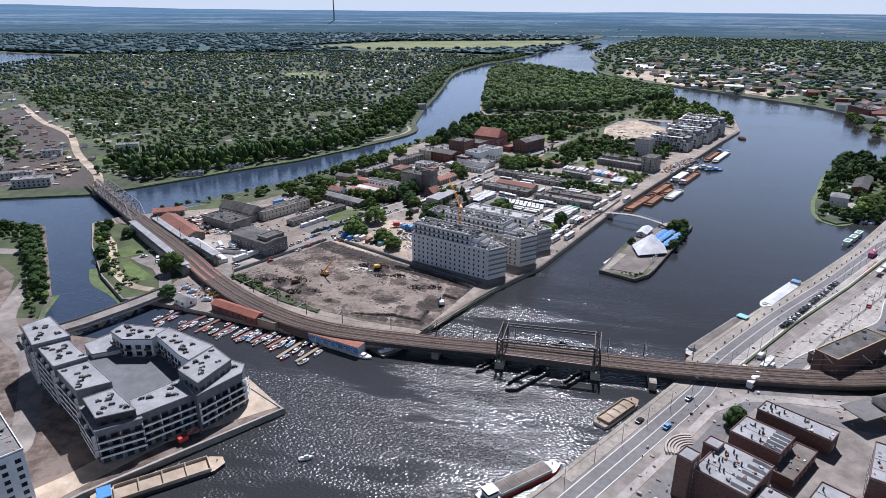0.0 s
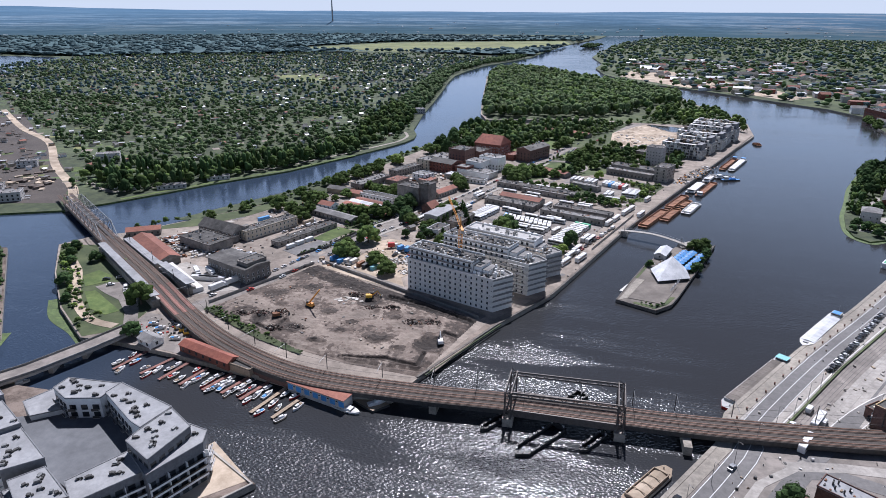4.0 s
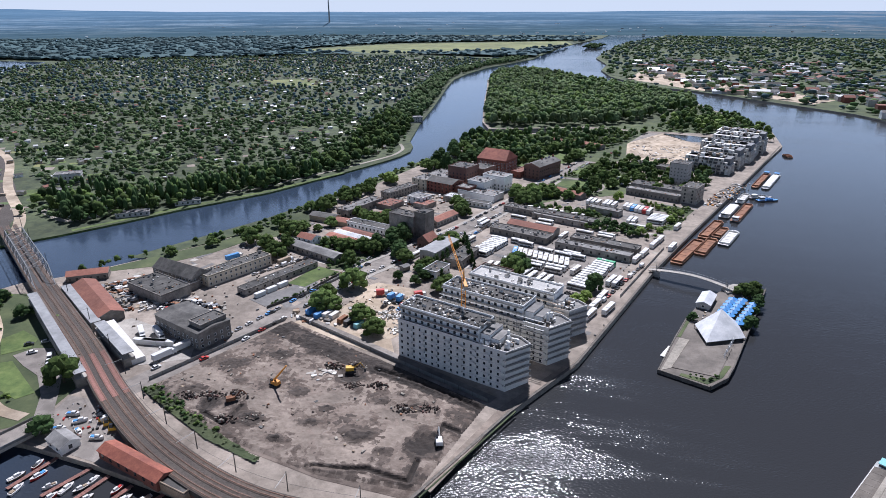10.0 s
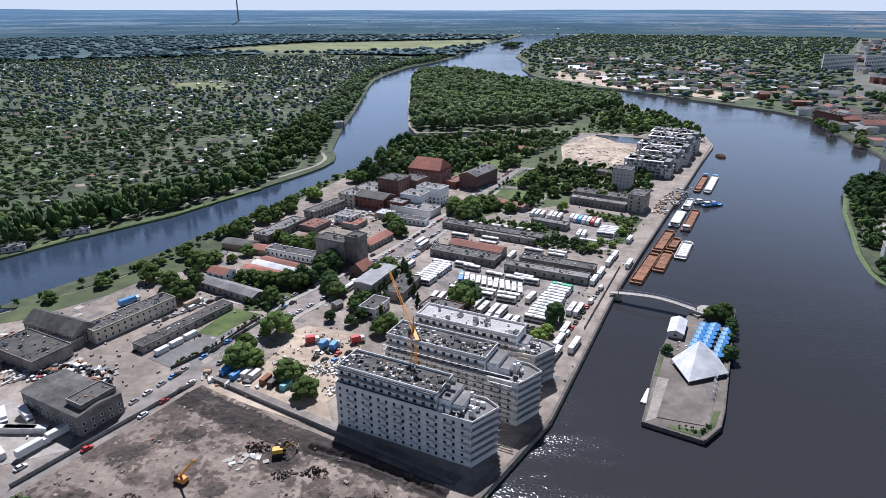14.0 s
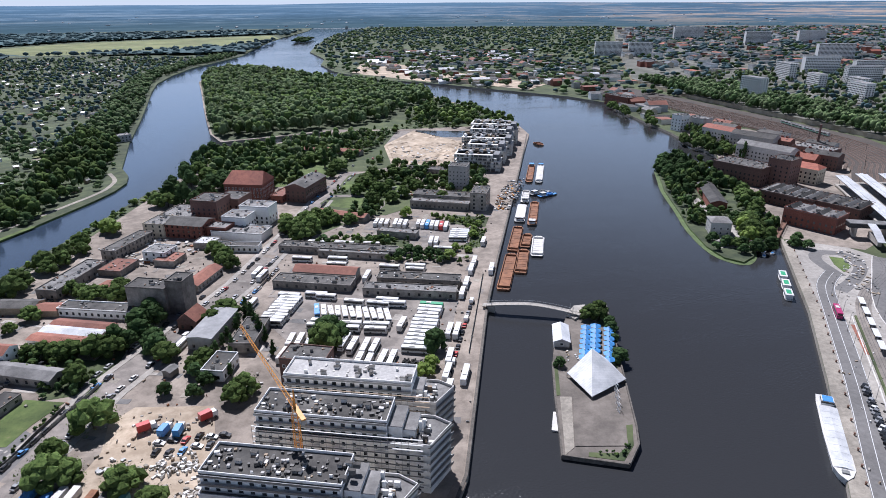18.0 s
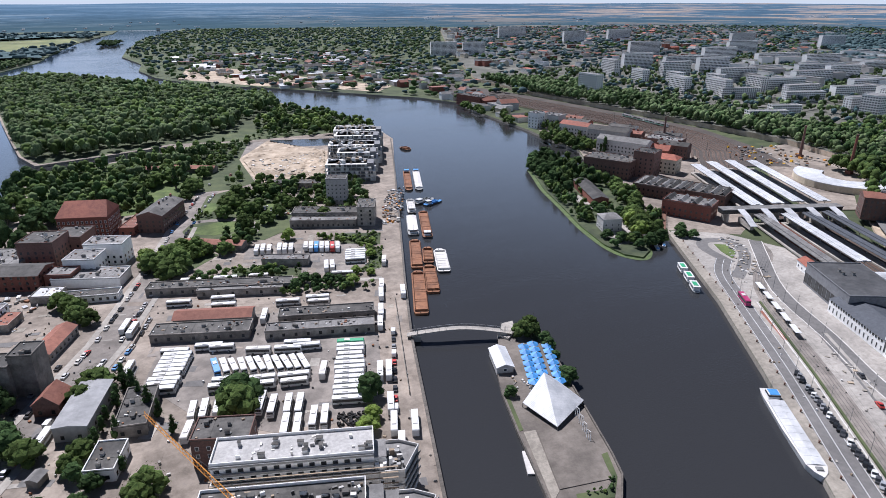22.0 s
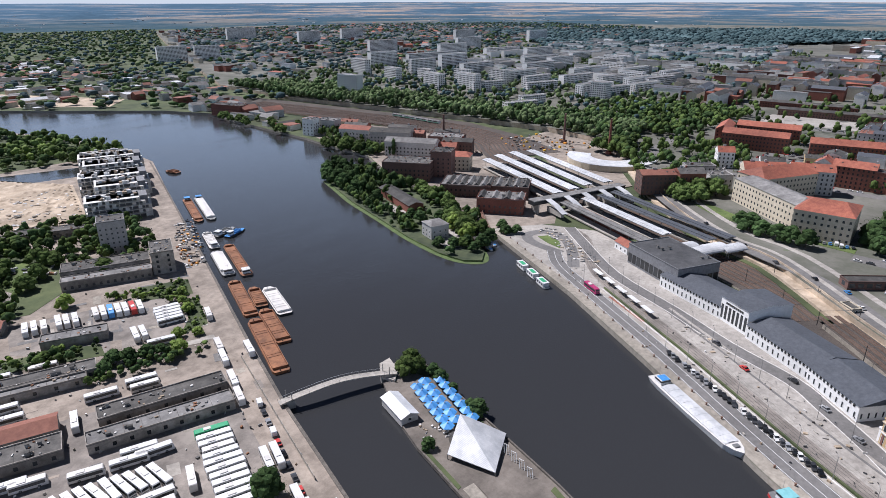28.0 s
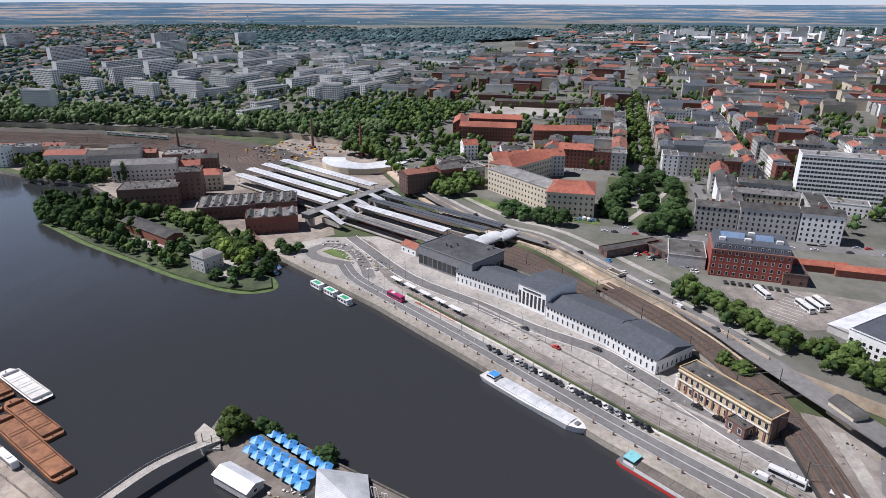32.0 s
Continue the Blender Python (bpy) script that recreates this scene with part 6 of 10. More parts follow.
def make_car(paint, label, van=False):
    c = thing("car", label, "car", "parked cars")
    s = Shape()
    for x in (-1.3, 1.35):
        for y in (-0.8, 0.8):
            wheel(None, x, y, 0.32, 0.22, s)
    if van:
        part("body", profile([(-2.5, 0.35), (2.5, 0.35), (2.55, 1.0), (1.9, 1.25), (1.3, 2.15), (-2.4, 2.2), (-2.55, 1.9)], 1.9, paint, s), c)
        part("windscreen", profile([(1.92, 1.27), (1.97, 1.27), (1.36, 2.05), (1.31, 2.05)], 1.7, "glass"), c)
        part("side_glass", Shape().box(0.9, 0, 1.3, 0.9, 1.93, 0.6, "glass"), c)
    else:
        profile([(0.34, 1.4), (-1.05, 1.43), (-1.05, 1.5), (0.3, 1.47)], 1.52, paint, s)
        part("body", profile([(-2.1, 0.3), (2.1, 0.3), (2.15, 0.65), (1.0, 0.92), (-1.5, 0.98), (-2.15, 0.9)], 1.75, paint, s), c)
        part("cabin", profile([(1.05, 0.9), (0.35, 1.42), (-1.05, 1.45), (-1.75, 0.95)], 1.5, "glass"), c)
    return c


BUSES = [make_bus(p, f"parked {n} with dark windows and roof unit", l) for p, n, l in (("white_paint", "white city bus", 12.2), ("white_paint", "white coach", 13.0), ("white_dusty", "dusty white bus", 11.0), ("blue_paint", "blue coach", 12.2), ("red_paint", "red coach", 12.2), ("green_paint", "bus with a green roof", 12.2), ("magenta_paint", "red and white city bus", 12.0))]
CARS = [make_car(p, f"{n} parked on open paving") for p, n in (("car_silver", "silver car"), ("car_grey", "black car"), ("white_paint", "white car"), ("red_paint", "red car"), ("car_grey", "dark grey car"), ("blue_paint", "blue car"))] + [make_car("white_paint", "white delivery van parked on open paving", True)]
USED = set()


def park(kinds, k, x, y, z, ang):
    """The first call for a kind moves the made one itself; later calls copy it."""
    ob = kinds[k]
    if ob.name in USED:
        return copy_thing(ob, pose(x, y, z, 0, 0, ang))
    USED.add(ob.name)
    ob.matrix_basis = pose(x, y, z, 0, 0, ang)
    return ob


def bus(x, y, ang, k=None, z=2.26):
    return park(BUSES, random.choice((0, 0, 0, 1, 2)) if k is None else k, x, y, z, ang + random.uniform(-1.2, 1.2))


def car(x, y, ang, k=None, z=2.26):
    return park(CARS, random.choice((0, 0, 0, 1, 1, 1, 2, 2, 2, 4, 4, 4, 3, 5, 6)) if k is None else k, x, y, z, ang + random.uniform(-2, 2))


# depot: rows side by side
for i in range(13):
    bus(67.5 - i * 1.22, 652.5 - i * 3.45, -20, 5 if i == 0 else None)
for i in range(9):
    bus(-3.2 - i * 1.12, 674.5 - i * 3.05, -18)
for i in range(11):
    bus(10 + i * 3.4, 657.5 - i * 1.25, -90 + (i % 3) * 2, 3 if i == 0 else None)
for x, y in ((11, 641.5), (13, 645.5), (24, 636.5), (26, 640.5), (37, 632.5), (38, 637)):
    bus(x, y, -15)
for x, y, a in ((-4, 678.5, -20), (10, 677, -19), (15, 673.5, -19), (29, 664, -22), (41, 659.5, -22), (49, 658, -15), (46, 662.5, -20), (50, 636, 68), (-2, 630, 75), (2, 629, 75), (7, 629, 75), (-5, 618, 70)):
    bus(x, y, a)
for x, y in ((22, 624), (25.5, 620), (31, 618), (27, 606), (35, 616.5), (31, 604), (37.5, 606), (41.5, 605)):
    bus(x, y, -110)
for x, y in ((71, 625), (74.5, 624), (66.5, 602), (63, 590), (61, 578), (70, 587), (86, 664), (91, 676), (98, 694), (102.5, 705), (109.5, 692), (116, 736)):
    bus(x, y, 69)
for x, y in ((-23, 672), (-23, 714), (-20, 709), (-51, 636), (38, 696)):
    bus(x, y, 71)
for i in range(7):
    bus(80.5 + i * 2.95, 779 - i * 1.55, 73, (2, 1, 3, 0, 0, 4, 0)[i])
for x, y in ((52, 787), (55.5, 786), (59, 784), (65, 783), (68, 781.5), (71.5, 780), (83, 743), (86.3, 742)):
    bus(x, y, 74)
for i in range(5):
    bus(101 + i * 1.2, 744 + i * 3.3, -16)
for x, y in ((65, 764), (88, 728), (11, 755), (28, 750), (45, 745), (2, 729), (67, 704), (66, 699), (52, 706), (23, 724.5), (22, 716)):
    bus(x, y, -18)
bus(263, 605, -122, 6, 2.55)
for x, y in ((112, 302), (120, 318)):
    bus(x + 48, y + 120, 60, 0, 2.5)
for x, y in ((294, 404), (297, 399), (301, 395), (306, 421)):
    bus(x, y, -160, z=TOWN_Z + 0.08)

# cars: quay row, streets, yards
for i in range(31):
    if i in (3, 16):
        continue
    u = i / 30
    car(226 - 42 * u, 548 - 67 * u, -150 if i % 2 else 30, random.choice((1, 1, 4, 4, 0, 2)), 2.54)
for i in range(11):
    car(89 - i * 2.4, 655 - i * 6.2, 68)
for i in range(30):
    u = 0.04 + 0.84 * i / 30
    k = int(u * 10)
    x0, y0 = STREET[k]
    x1, y1 = STREET[k + 1]
    f = u * 10 - k
    side = 5.2 if i % 2 else -5.2
    car(x0 + (x1 - x0) * f + side * 0.93, y0 + (y1 - y0) * f - side * 0.35, 68)
for i in range(18):
    car(-160 + (i % 6) * 3.4, 531 + (i // 6) * 5 + random.uniform(-0.5, 0.5), random.choice((70, -20, 30)))
for i in range(12):
    car(-136 + i * 2.6, 585 + i * 4.4, 66 + random.uniform(-8, 8))
for x, y, a in ((-196, 482, 40), (-190, 486, 40), (-176, 474, -50), (-174, 471, -50), (-170, 468, -50), (-188, 476, 40)):
    car(x, y, a, z=2.42)
for x, y in ((-123, 446), (-121, 444), (-119, 443), (-117, 442)):
    car(x, y, 60)
for x, y, a, k in ((248, 535, 57, 1), (234, 519, 57, 3), (237, 501, 57, 1), (224, 487, 57, 0), (211, 474, 57, 0), (203, 462, 55, 1), (197, 455, 55, 1), (189, 447, 55, 1), (122, 380, 58, 5), (112, 381, 58, 1), (158, 434, 58, 2), (167, 446, 58, 6), (170, 438, 60, 6), (150, 427, 58, 2), (132, 402, 58, 0)):
    car(x, y, a, k, 2.54)
for i, (x, y) in enumerate(((342, 513), (330, 500), (318, 488), (305, 478), (296, 472), (287, 465), (281, 462), (276, 457), (262, 447), (250, 440), (353, 535), (366, 560), (380, 578), (392, 592))):
    car(x + (3 if i % 2 else -3) * 0.6, y - (3 if i % 2 else -3) * 0.6, 40, z=TOWN_Z + 0.1)
for i in range(9):
    car(317 - i * 0.4, 437 - i * 3.6, 0, random.choice((1, 4)), TOWN_Z + 0.1)
for i in range(12):
    car(402 + (i % 3), 540 - i * 3.0, 10, z=TOWN_Z + 0.1)
for i in range(12):
    car(-46 + (i % 6) * 4.5, 562 + (i // 6) * 6 + random.uniform(-1, 1), random.choice((70, -20)))


def lorry(x, y, ang, paint, z=2.26, l=9.0):
    t = thing("lorry", "parked box lorry with pale trailer", "lorry", m=pose(x, y, z, 0, 0, ang))
    part("box_body", Shape().box(-1, 0, 1.0, l, 2.5, 2.7, paint, taper=0.05), t)
    part("cab", profile([(l / 2 - 0.8, 0.5), (l / 2 + 1.2, 0.5), (l / 2 + 1.2, 1.7), (l / 2 + 0.9, 2.8), (l / 2 - 0.8, 2.8)], 2.4, "white_paint"), t)
    part("windscreen", Shape().box(l / 2 + 1.1, 0, 1.7, 0.25, 2.2, 0.9, "glass"), t)
    for wx in (-l / 2 + 1, l / 2):
        for wy in (-1.05, 1.05):
            wheel(t, wx, wy)


for x, y, a, p in ((-126, 488, 68, "white_paint"), (-122, 498, 68, "white_dusty"), (-150, 503, -45, "white_paint"), (-142, 505, -35, "white_paint"), (-162, 604, 60, "blue_paint"), (-127, 606, 66, "wood")):
    lorry(x, y, a, p)
for x, y, a, p in ((-52, 576, 24, "red_paint"), (-31, 579, 35, "red_paint"), (-45, 573, 70, "blue_paint"), (-40, 572, 80, "blue_paint")):
    lorry(x, y, a, p, l=4.6)


def container(x, y, ang, paint, l=6.0, z=2.2):
    c = thing("container", "steel storage container standing in a yard", "container", "site containers", m=pose(x, y, z, 0, 0, ang))
    n = int(l / 0.3)
    side = [(-l / 2 + l * i / n, -1.2 - 0.06 * (i % 2)) for i in range(n + 1)]
    part("body", Shape().prism(side + [(-x, -y) for x, y in side], 0.05, 2.55, paint), c)
    part("door", Shape().box(l / 2 + 0.03, 0, 0.15, 0.06, 2.2, 2.3, "steel"), c)


for x, y, paint in ((-81, 546.5, "blue_paint"), (-75, 543.5, "blue_paint"), (-71, 545, "white_dusty"), (-67, 544.5, "white_dusty"), (-61, 541.5, "rust"), (-57, 540, "steel_dark"), (-51, 538.5, "teal_paint")):
    container(x, y, 75, paint)
for i in range(3):
    container(-143 + i * 4.5, 497 + i * 0.6, 5, "white_paint", 12)
for i in range(3):
    container(-117.5 + i * 2.9, 558.5 + i * 7.6, 67, "white_paint", 6.4)


def excavator(x, y, ang, paint, crane=False, z=3.0):
    e = thing("crawler_crane" if crane else "excavator", "yellow tracked machine with raised boom on bare earth", "excavator", m=pose(x, y, z, 0, 0, ang))
    for q in (-1.2, 1.2):
        part("track", profile([(-2, 0), (2, 0), (2.3, 0.45), (2, 0.9), (-2, 0.9), (-2.3, 0.45)], 0.6, "rubber", y0=q), e)
    part("house", Shape().box(-0.5, 0, 0.95, 3.6, 2.5, 1.5, paint, taper=0.1), e)
    part("cab", Shape().box(0.9, 0.7, 1.2, 1.3, 1.0, 1.9, "glass", taper=0.1), e)
    if crane:
        part("boom", Shape().tube((0.8, -0.3, 2), (-8, -0.3, 12), 0.5, 0.35, paint, 4), e)
        part("cable", Shape().tube((-8, -0.3, 12), (-8, -0.3, 3), 0.05, 0.05, "steel_dark", 4), e)
    else:
        part("boom", Shape().tube((1.0, -0.3, 1.8), (4.2, -0.3, 4.4), 0.3, 0.22, paint, 4), e)
        part("arm", Shape().tube((4.2, -0.3, 4.4), (6.0, -0.3, 1.6), 0.22, 0.16, paint, 4), e)
        part("bucket", Shape().box(6.1, -0.3, 0.6, 0.9, 1.1, 1.0, "steel_dark", taper=0.15), e)


excavator(-65, 479, 160, "orange_paint", True)
excavator(-38, 497, 20, "yellow_paint")
excavator(-76, 464, 40, "rust")
excavator(12, 459, 110, "white_dusty")
excavator(-50, 325, 60, "red_paint", z=2.1)


def tower_crane(x, y, h, jib, ang):
    """A lattice tower crane with a raised lattice jib."""
    c = thing("tower_crane", "orange lattice tower crane with a slanting jib", "crane", m=pose(x, y, 2.2, 0, 0, ang))
    s = Shape()
    for dx in (-0.9, 0.9):
        for dy in (-0.9, 0.9):
            s.tube((dx, dy, 0), (dx, dy, h), 0.13, 0.13, "orange_paint", 4)
    for i in range(int(h / 1.8)):
        z = i * 1.8
        for a, b in (((-0.9, -0.9), (0.9, -0.9)), ((0.9, -0.9), (0.9, 0.9)), ((0.9, 0.9), (-0.9, 0.9)), ((-0.9, 0.9), (-0.9, -0.9))):
            s.tube((*a, z), (*b, z + 1.8), 0.07, 0.07, "orange_paint", 4)
    part("mast", s, c)
    s = Shape()
    tip, root = Vector((jib, 0, h + 0.6)), Vector((0.5, 0, h))
    for o in (Vector((0, 0.6, 0)), Vector((0, -0.6, 0)), Vector((0, 0, 1.3))):
        s.tube(root + o, tip + o * 0.5, 0.11, 0.08, "orange_paint", 4)
    n = 30
    for i in range(n):
        p, q = root.lerp(tip, i / n), root.lerp(tip, (i + 1) / n)
        s.tube(p + Vector((0, 0.6, 0)), q + Vector((0, 0, 1.2)), 0.05, 0.05, "orange_paint", 4)
        s.tube(p + Vector((0, -0.6, 0)), q + Vector((0, 0, 1.2)), 0.05, 0.05, "orange_paint", 4)
        s.tube(p + Vector((0, -0.6, 0)), q + Vector((0, 0.6, 0)), 0.05, 0.05, "orange_paint", 4)
    part("jib", s, c)
    part("tower_head", Shape().tube((0, 0, h), (-0.5, 0, h + 6), 0.5, 0.15, "orange_paint", 4), c)
    part("tie_rod", Shape().tube((-0.5, 0, h + 6), (jib * 0.6, 0, h + 1.6), 0.05, 0.05, "steel_dark", 4), c)
    part("counter_jib", Shape().box(-4, 0, h - 0.2, 8, 1.4, 0.5, "orange_paint"), c)
    part("counterweight", Shape().box(-7, 0, h - 1.8, 1.6, 1.6, 1.8, "concrete"), c)
    part("cab", Shape().box(0.6, 1.5, h - 1.6, 1.4, 1.2, 1.8, "glass"), c)


tower_crane(5, 528.5, 36, 56, 111)

# ---- boats ----
def hull(shape, l, w, h, name, z0=-0.3, bow=0.3, top=None):
    """A pointed hull along +x with sheer at the bow."""
    xs = [-l / 2, -l / 2 + 0.1 * l, 0, l / 2 - bow * l, l / 2 - bow * 0.4 * l, l / 2]
    ws = [0.8, 0.95, 1.0, 0.9, 0.55, 0.02]
    V, F = [], []
    for x, k in zip(xs, ws):
        rise = 0.25 * h * max(0, (x / l)) ** 1 * 2
        V += [(x * 0.94, -w / 2 * k * 0.75, z0), (x, -w / 2 * k, z0 + h + rise), (x, w / 2 * k, z0 + h + rise), (x * 0.94, w / 2 * k * 0.75, z0)]
    for i in range(len(xs) - 1):
        a, b = i * 4, i * 4 + 4
        F += [(a, b, b + 1, a + 1), (a + 2, b + 2, b + 3, a + 3), (a + 3, b + 3, b, a)]
    F += [(0, 1, 2, 3)]
    shape.add(V, F, name)
    shape.add([V[i * 4 + k] for i in range(len(xs)) for k in (1, 2)], [(i * 2, i * 2 + 2, i * 2 + 3, i * 2 + 1) for i in range(len(xs) - 1)], top or name)
    return shape


def motorboat(x, y, ang, l=7.0, paint="white_paint", cover="blue_paint"):
    b = thing("motorboat", f"small {paint.split('_')[0]} moored motorboat with a cabin", "boat", "moored boats", m=pose(x, y, 0.05, 0, 0, ang))
    w = l * 0.34
    part("hull", hull(Shape(), l, w, 1.1, paint, top="white_dusty"), b)
    part("cabin", Shape().box(0.05 * l, 0, 0.8, l * 0.36, w * 0.66, 0.8, "white_paint", taper=0.18), b)
    part("windscreen", Shape().box(0.18 * l, 0, 0.95, l * 0.12, w * 0.6, 0.5, "glass", taper=0.1), b)
    part("cockpit_cover", Shape().box(-0.28 * l, 0, 0.75, l * 0.3, w * 0.72, 0.35, cover, taper=0.12), b)
    return b


def pier(a, c, width, z=0.55, top="deck_red"):
    p = thing("pontoon_pier", "narrow floating pier with red-brown boards", "pier", "marina piers")
    d = Vector((c[0] - a[0], c[1] - a[1], 0))
    n = max(4, int(d.length / 1.2))
    ang = math.degrees(math.atan2(d.y, d.x))
    mesh = Shape().box(0, 0, 0, d.length / n - 0.06, width, 0.12, top).mesh("plank")
    for i in range(n):
        q = Vector((*a, 0)) + d * (i + 0.5) / n
        part("plank", mesh, p, m=pose(q.x, q.y, z, 0, 0, ang))
    for i in range(3):
        q = Vector((*a, 0)) + d * (i + 0.5) / 3
        part("float", Shape().box(q.x, q.y, -0.4, 3.0, width * 0.8, 0.95, "concrete", ang), p)


COVERS = ("blue_paint", "white_dusty", "wood", "wood", "red_paint", "hull_dark", "hull_dark", "steel")
for (ax, ay), (bx, by), n in (((-124, 403), (-120, 421), 4), ((-110, 403), (-104, 419), 5), ((-99, 401), (-95, 417), 6), ((-88, 400), (-84, 415), 6), ((-76, 399), (-71, 414), 7), ((-67, 399), (-62, 414), 7), ((-57, 397), (-52, 412), 5), ((-48, 390), (-42, 412), 5), ((-38, 389), (-31, 411), 4)):
    pier((ax, ay), (bx, by), 1.7, top="wood" if ax > -50 else "deck_red")
    ang = math.degrees(math.atan2(by - ay, bx - ax))
    for i in range(n):
        u = 0.08 + 0.8 * i / n
        side = 1 if i % 2 else -1
        if random.random() < 0.14:
            continue
        l = random.uniform(4.2, 6.8)
        x, y = ax + (bx - ax) * u, ay + (by - ay) * u
        off = side * (1.0 + l * 0.36)
        dx, dy = turn(0, off, ang)
        motorboat(x + dx, y + dy, ang + random.choice((0, 180)) + random.uniform(-16, 16), l, random.choice(("white_paint", "white_dusty", "white_dusty", "red_paint", "wood", "hull_dark")), random.choice(COVERS))
motorboat(-12, 402.5, -14, 13, "white_paint", "hull_dark")
motorboat(-152, 398, 60, 8, "white_paint", "white_dusty")
motorboat(-4, 330, 30, 5, "white_paint", "white_dusty")
motorboat(-155, 383, 50, 9, "white_dusty", "wood")


def boathouse():
    b = thing("boathouse", "low blue-grey boathouse with a rusty flat roof", "boathouse", m=pose(-26, 407.5, 1.5, 0, 0, -14))
    part("wall", Shape().box(0, 0, -2.0, 29, 6, 5.3, "plaster_grey"), b)
    part("roof", Shape().box(0, 0, 3.3, 29.6, 6.6, 0.25, "roof_rust"), b)
    for i in range(7):
        part("blue_panel", Shape().box(-13 + i * 4.4, -3.05, 0.2, 2.6, 0.12, 2.4, "blue_paint"), b)
    for i in range(6):
        part("window", window_mesh(1.4, 1.0), b, m=pose(-10.8 + i * 4.4, -3.06, 2.1))


boathouse()
b = building("boat_shed", "long red-roofed marina shed beside the viaduct", -87, 421, -16, 32, 6.5, 3.4, z=2.2, wall="brick_red", roof="roof_tile", form="gable", rise=1.6, rows=1, step=4, sides="s")
building("marina_hut", "small marina hut with a grey pitched roof", -121, 425, -20, 10, 7, 3, z=2.2, wall="plaster_light", roof="roof_grey", form="gable", rise=1.8, rows=1)
building("marina_store", "flat-roofed timber store under the viaduct", -66, 415.5, -14, 12, 5, 2.6, z=2.2, wall="wood", roof="roof_tar")
q = thing("landing_stage", "small wooden landing stage with a laid-up boat", "landing stage")
part("deck", Shape().prism([(-11, 408), (-1, 403), (4, 409), (-5, 413)], -0.4, 1.1, "wood", "steel_dark"), q)
motorboat(-1, 408, 40, 8, "white_paint", "white_dusty").location.z = 1.5


def cargo_barge(x, y, ang, l, w, fill, label, house="", hullp="hull_dark", cover=False, h=2.2):
    b = thing("barge", label, "barge", "moored barges", m=pose(x, y, 0, 0, 0, ang))
    s = Shape()
    s.prism([(-l / 2, -w / 2 * 0.8), (-l / 2 + 2, -w / 2), (l / 2 - 4, -w / 2), (l / 2, -w * 0.22), (l / 2, w * 0.22), (l / 2 - 4, w / 2), (-l / 2 + 2, w / 2), (-l / 2, w / 2 * 0.8)], -0.8, h * 0.55, fill if not cover else "steel", hullp)
    part("hull", s, b)
    x0, x1 = -l / 2 + (7 if house else 2.5), l / 2 - 5
    c, m = (x0 + x1) / 2, x1 - x0
    for yy in (-w / 2 + 0.55, w / 2 - 0.55):
        part("coaming", Shape().box(c, yy, h * 0.55, m, 0.25, h * 0.5, fill if not cover else "white_dusty"), b)
    for xx in (x0, x1):
        part("bulkhead", Shape().box(xx, 0, h * 0.55, 0.3, w - 1.4, h * 0.5, fill if not cover else "white_dusty"), b)
    if cover:
        n = max(4, int(m / 4))
        for i in range(n):
            part("hatch_cover", Shape().gable(x0 + m * (i + 0.5) / n, 0, h * 1.05, m / n - 0.3, w - 1.3, 0.35, "white_dusty" if cover != "grey" else "terrace", over=0.1), b)
    else:
        for i in range(3):
            part("deck_beam", Shape().box(x0 + m * (i + 1) / 4, 0, h * 0.95, 0.3, w - 1.4, 0.2, fill), b)
    if house:
        part("wheelhouse", Shape().box(-l / 2 + 4.2, 0, h * 0.55, 4.0, w * 0.62, 2.3, "white_paint", taper=0.12), b)
        part("wheelhouse_window", Shape().box(-l / 2 + 4.2, 0, h * 0.55 + 1.25, 4.05, w * 0.62, 0.7, "glass", taper=0.1), b)
        part("wheelhouse_roof", Shape().box(-l / 2 + 4.2, 0, h * 0.55 + 2.3, 4.4, w * 0.68, 0.2, house), b)
        part("mast", Shape().tube((-l / 2 + 2.2, 0, h), (-l / 2 + 2.2, 0, h + 5), 0.07, 0.04, "steel", 5), b)
    for xx in (-l / 2 + 1.0, l / 2 - 2.2):
        part("bollard", Shape().tube((xx, 0.6, h * 0.55), (xx, 0.6, h * 0.55 + 0.7), 0.2, 0.2, "steel_dark"), b)
    return b


QA = 69
cargo_barge(120, 694, QA - 1, 54, 7.6, "rust", "long empty rust-brown open barge at the quay", hullp="rust")
cargo_barge(140.5, 745, QA - 1, 47, 7.2, "rust", "empty rust-brown open barge with flaking floor at the quay", hullp="rust")
cargo_barge(132.8, 706.5, QA, 38, 7.4, "rust", "orange rusty open barge moored alongside", hullp="rust")
cargo_barge(146, 739, QA - 2, 26, 6.6, "rust", "short rust-red open barge with dark hull", hullp="hull_dark")
cargo_barge(150, 728, QA, 36, 7.8, "white_dusty", "pale sand-filled barge moored outside", cover=False)
cargo_barge(160, 795, QA, 42, 7.6, "steel", "old cargo boat with pale hatch covers", "white_dusty", cover=True)
cargo_barge(169, 793, QA, 56, 6.8, "rust", "dark cargo boat with rust-red hold", "white_paint")
cargo_barge(176.5, 835, QA, 34, 6.4, "white_dusty", "moored houseboat hull with white deck", "white_paint")
cargo_barge(203, 903, QA + 180, 62, 6.4, "rust", "orange barge with blue stern", "blue_paint")
cargo_barge(211, 900, QA + 180, 62, 6.6, "white_dusty", "pale covered barge with blue stern", "blue_paint", cover=True)
cargo_barge(191, 842, 20, 20, 6.0, "steel", "grey-blue river tug moored at the quay", "white_paint")
cargo_barge(195, 835, 20, 18, 5.0, "blue_paint", "pale blue river tug moored outside", "white_paint")
cargo_barge(251, 1022, 100, 16, 7.0, "rust", "small rusty work pontoon at the quay", "")
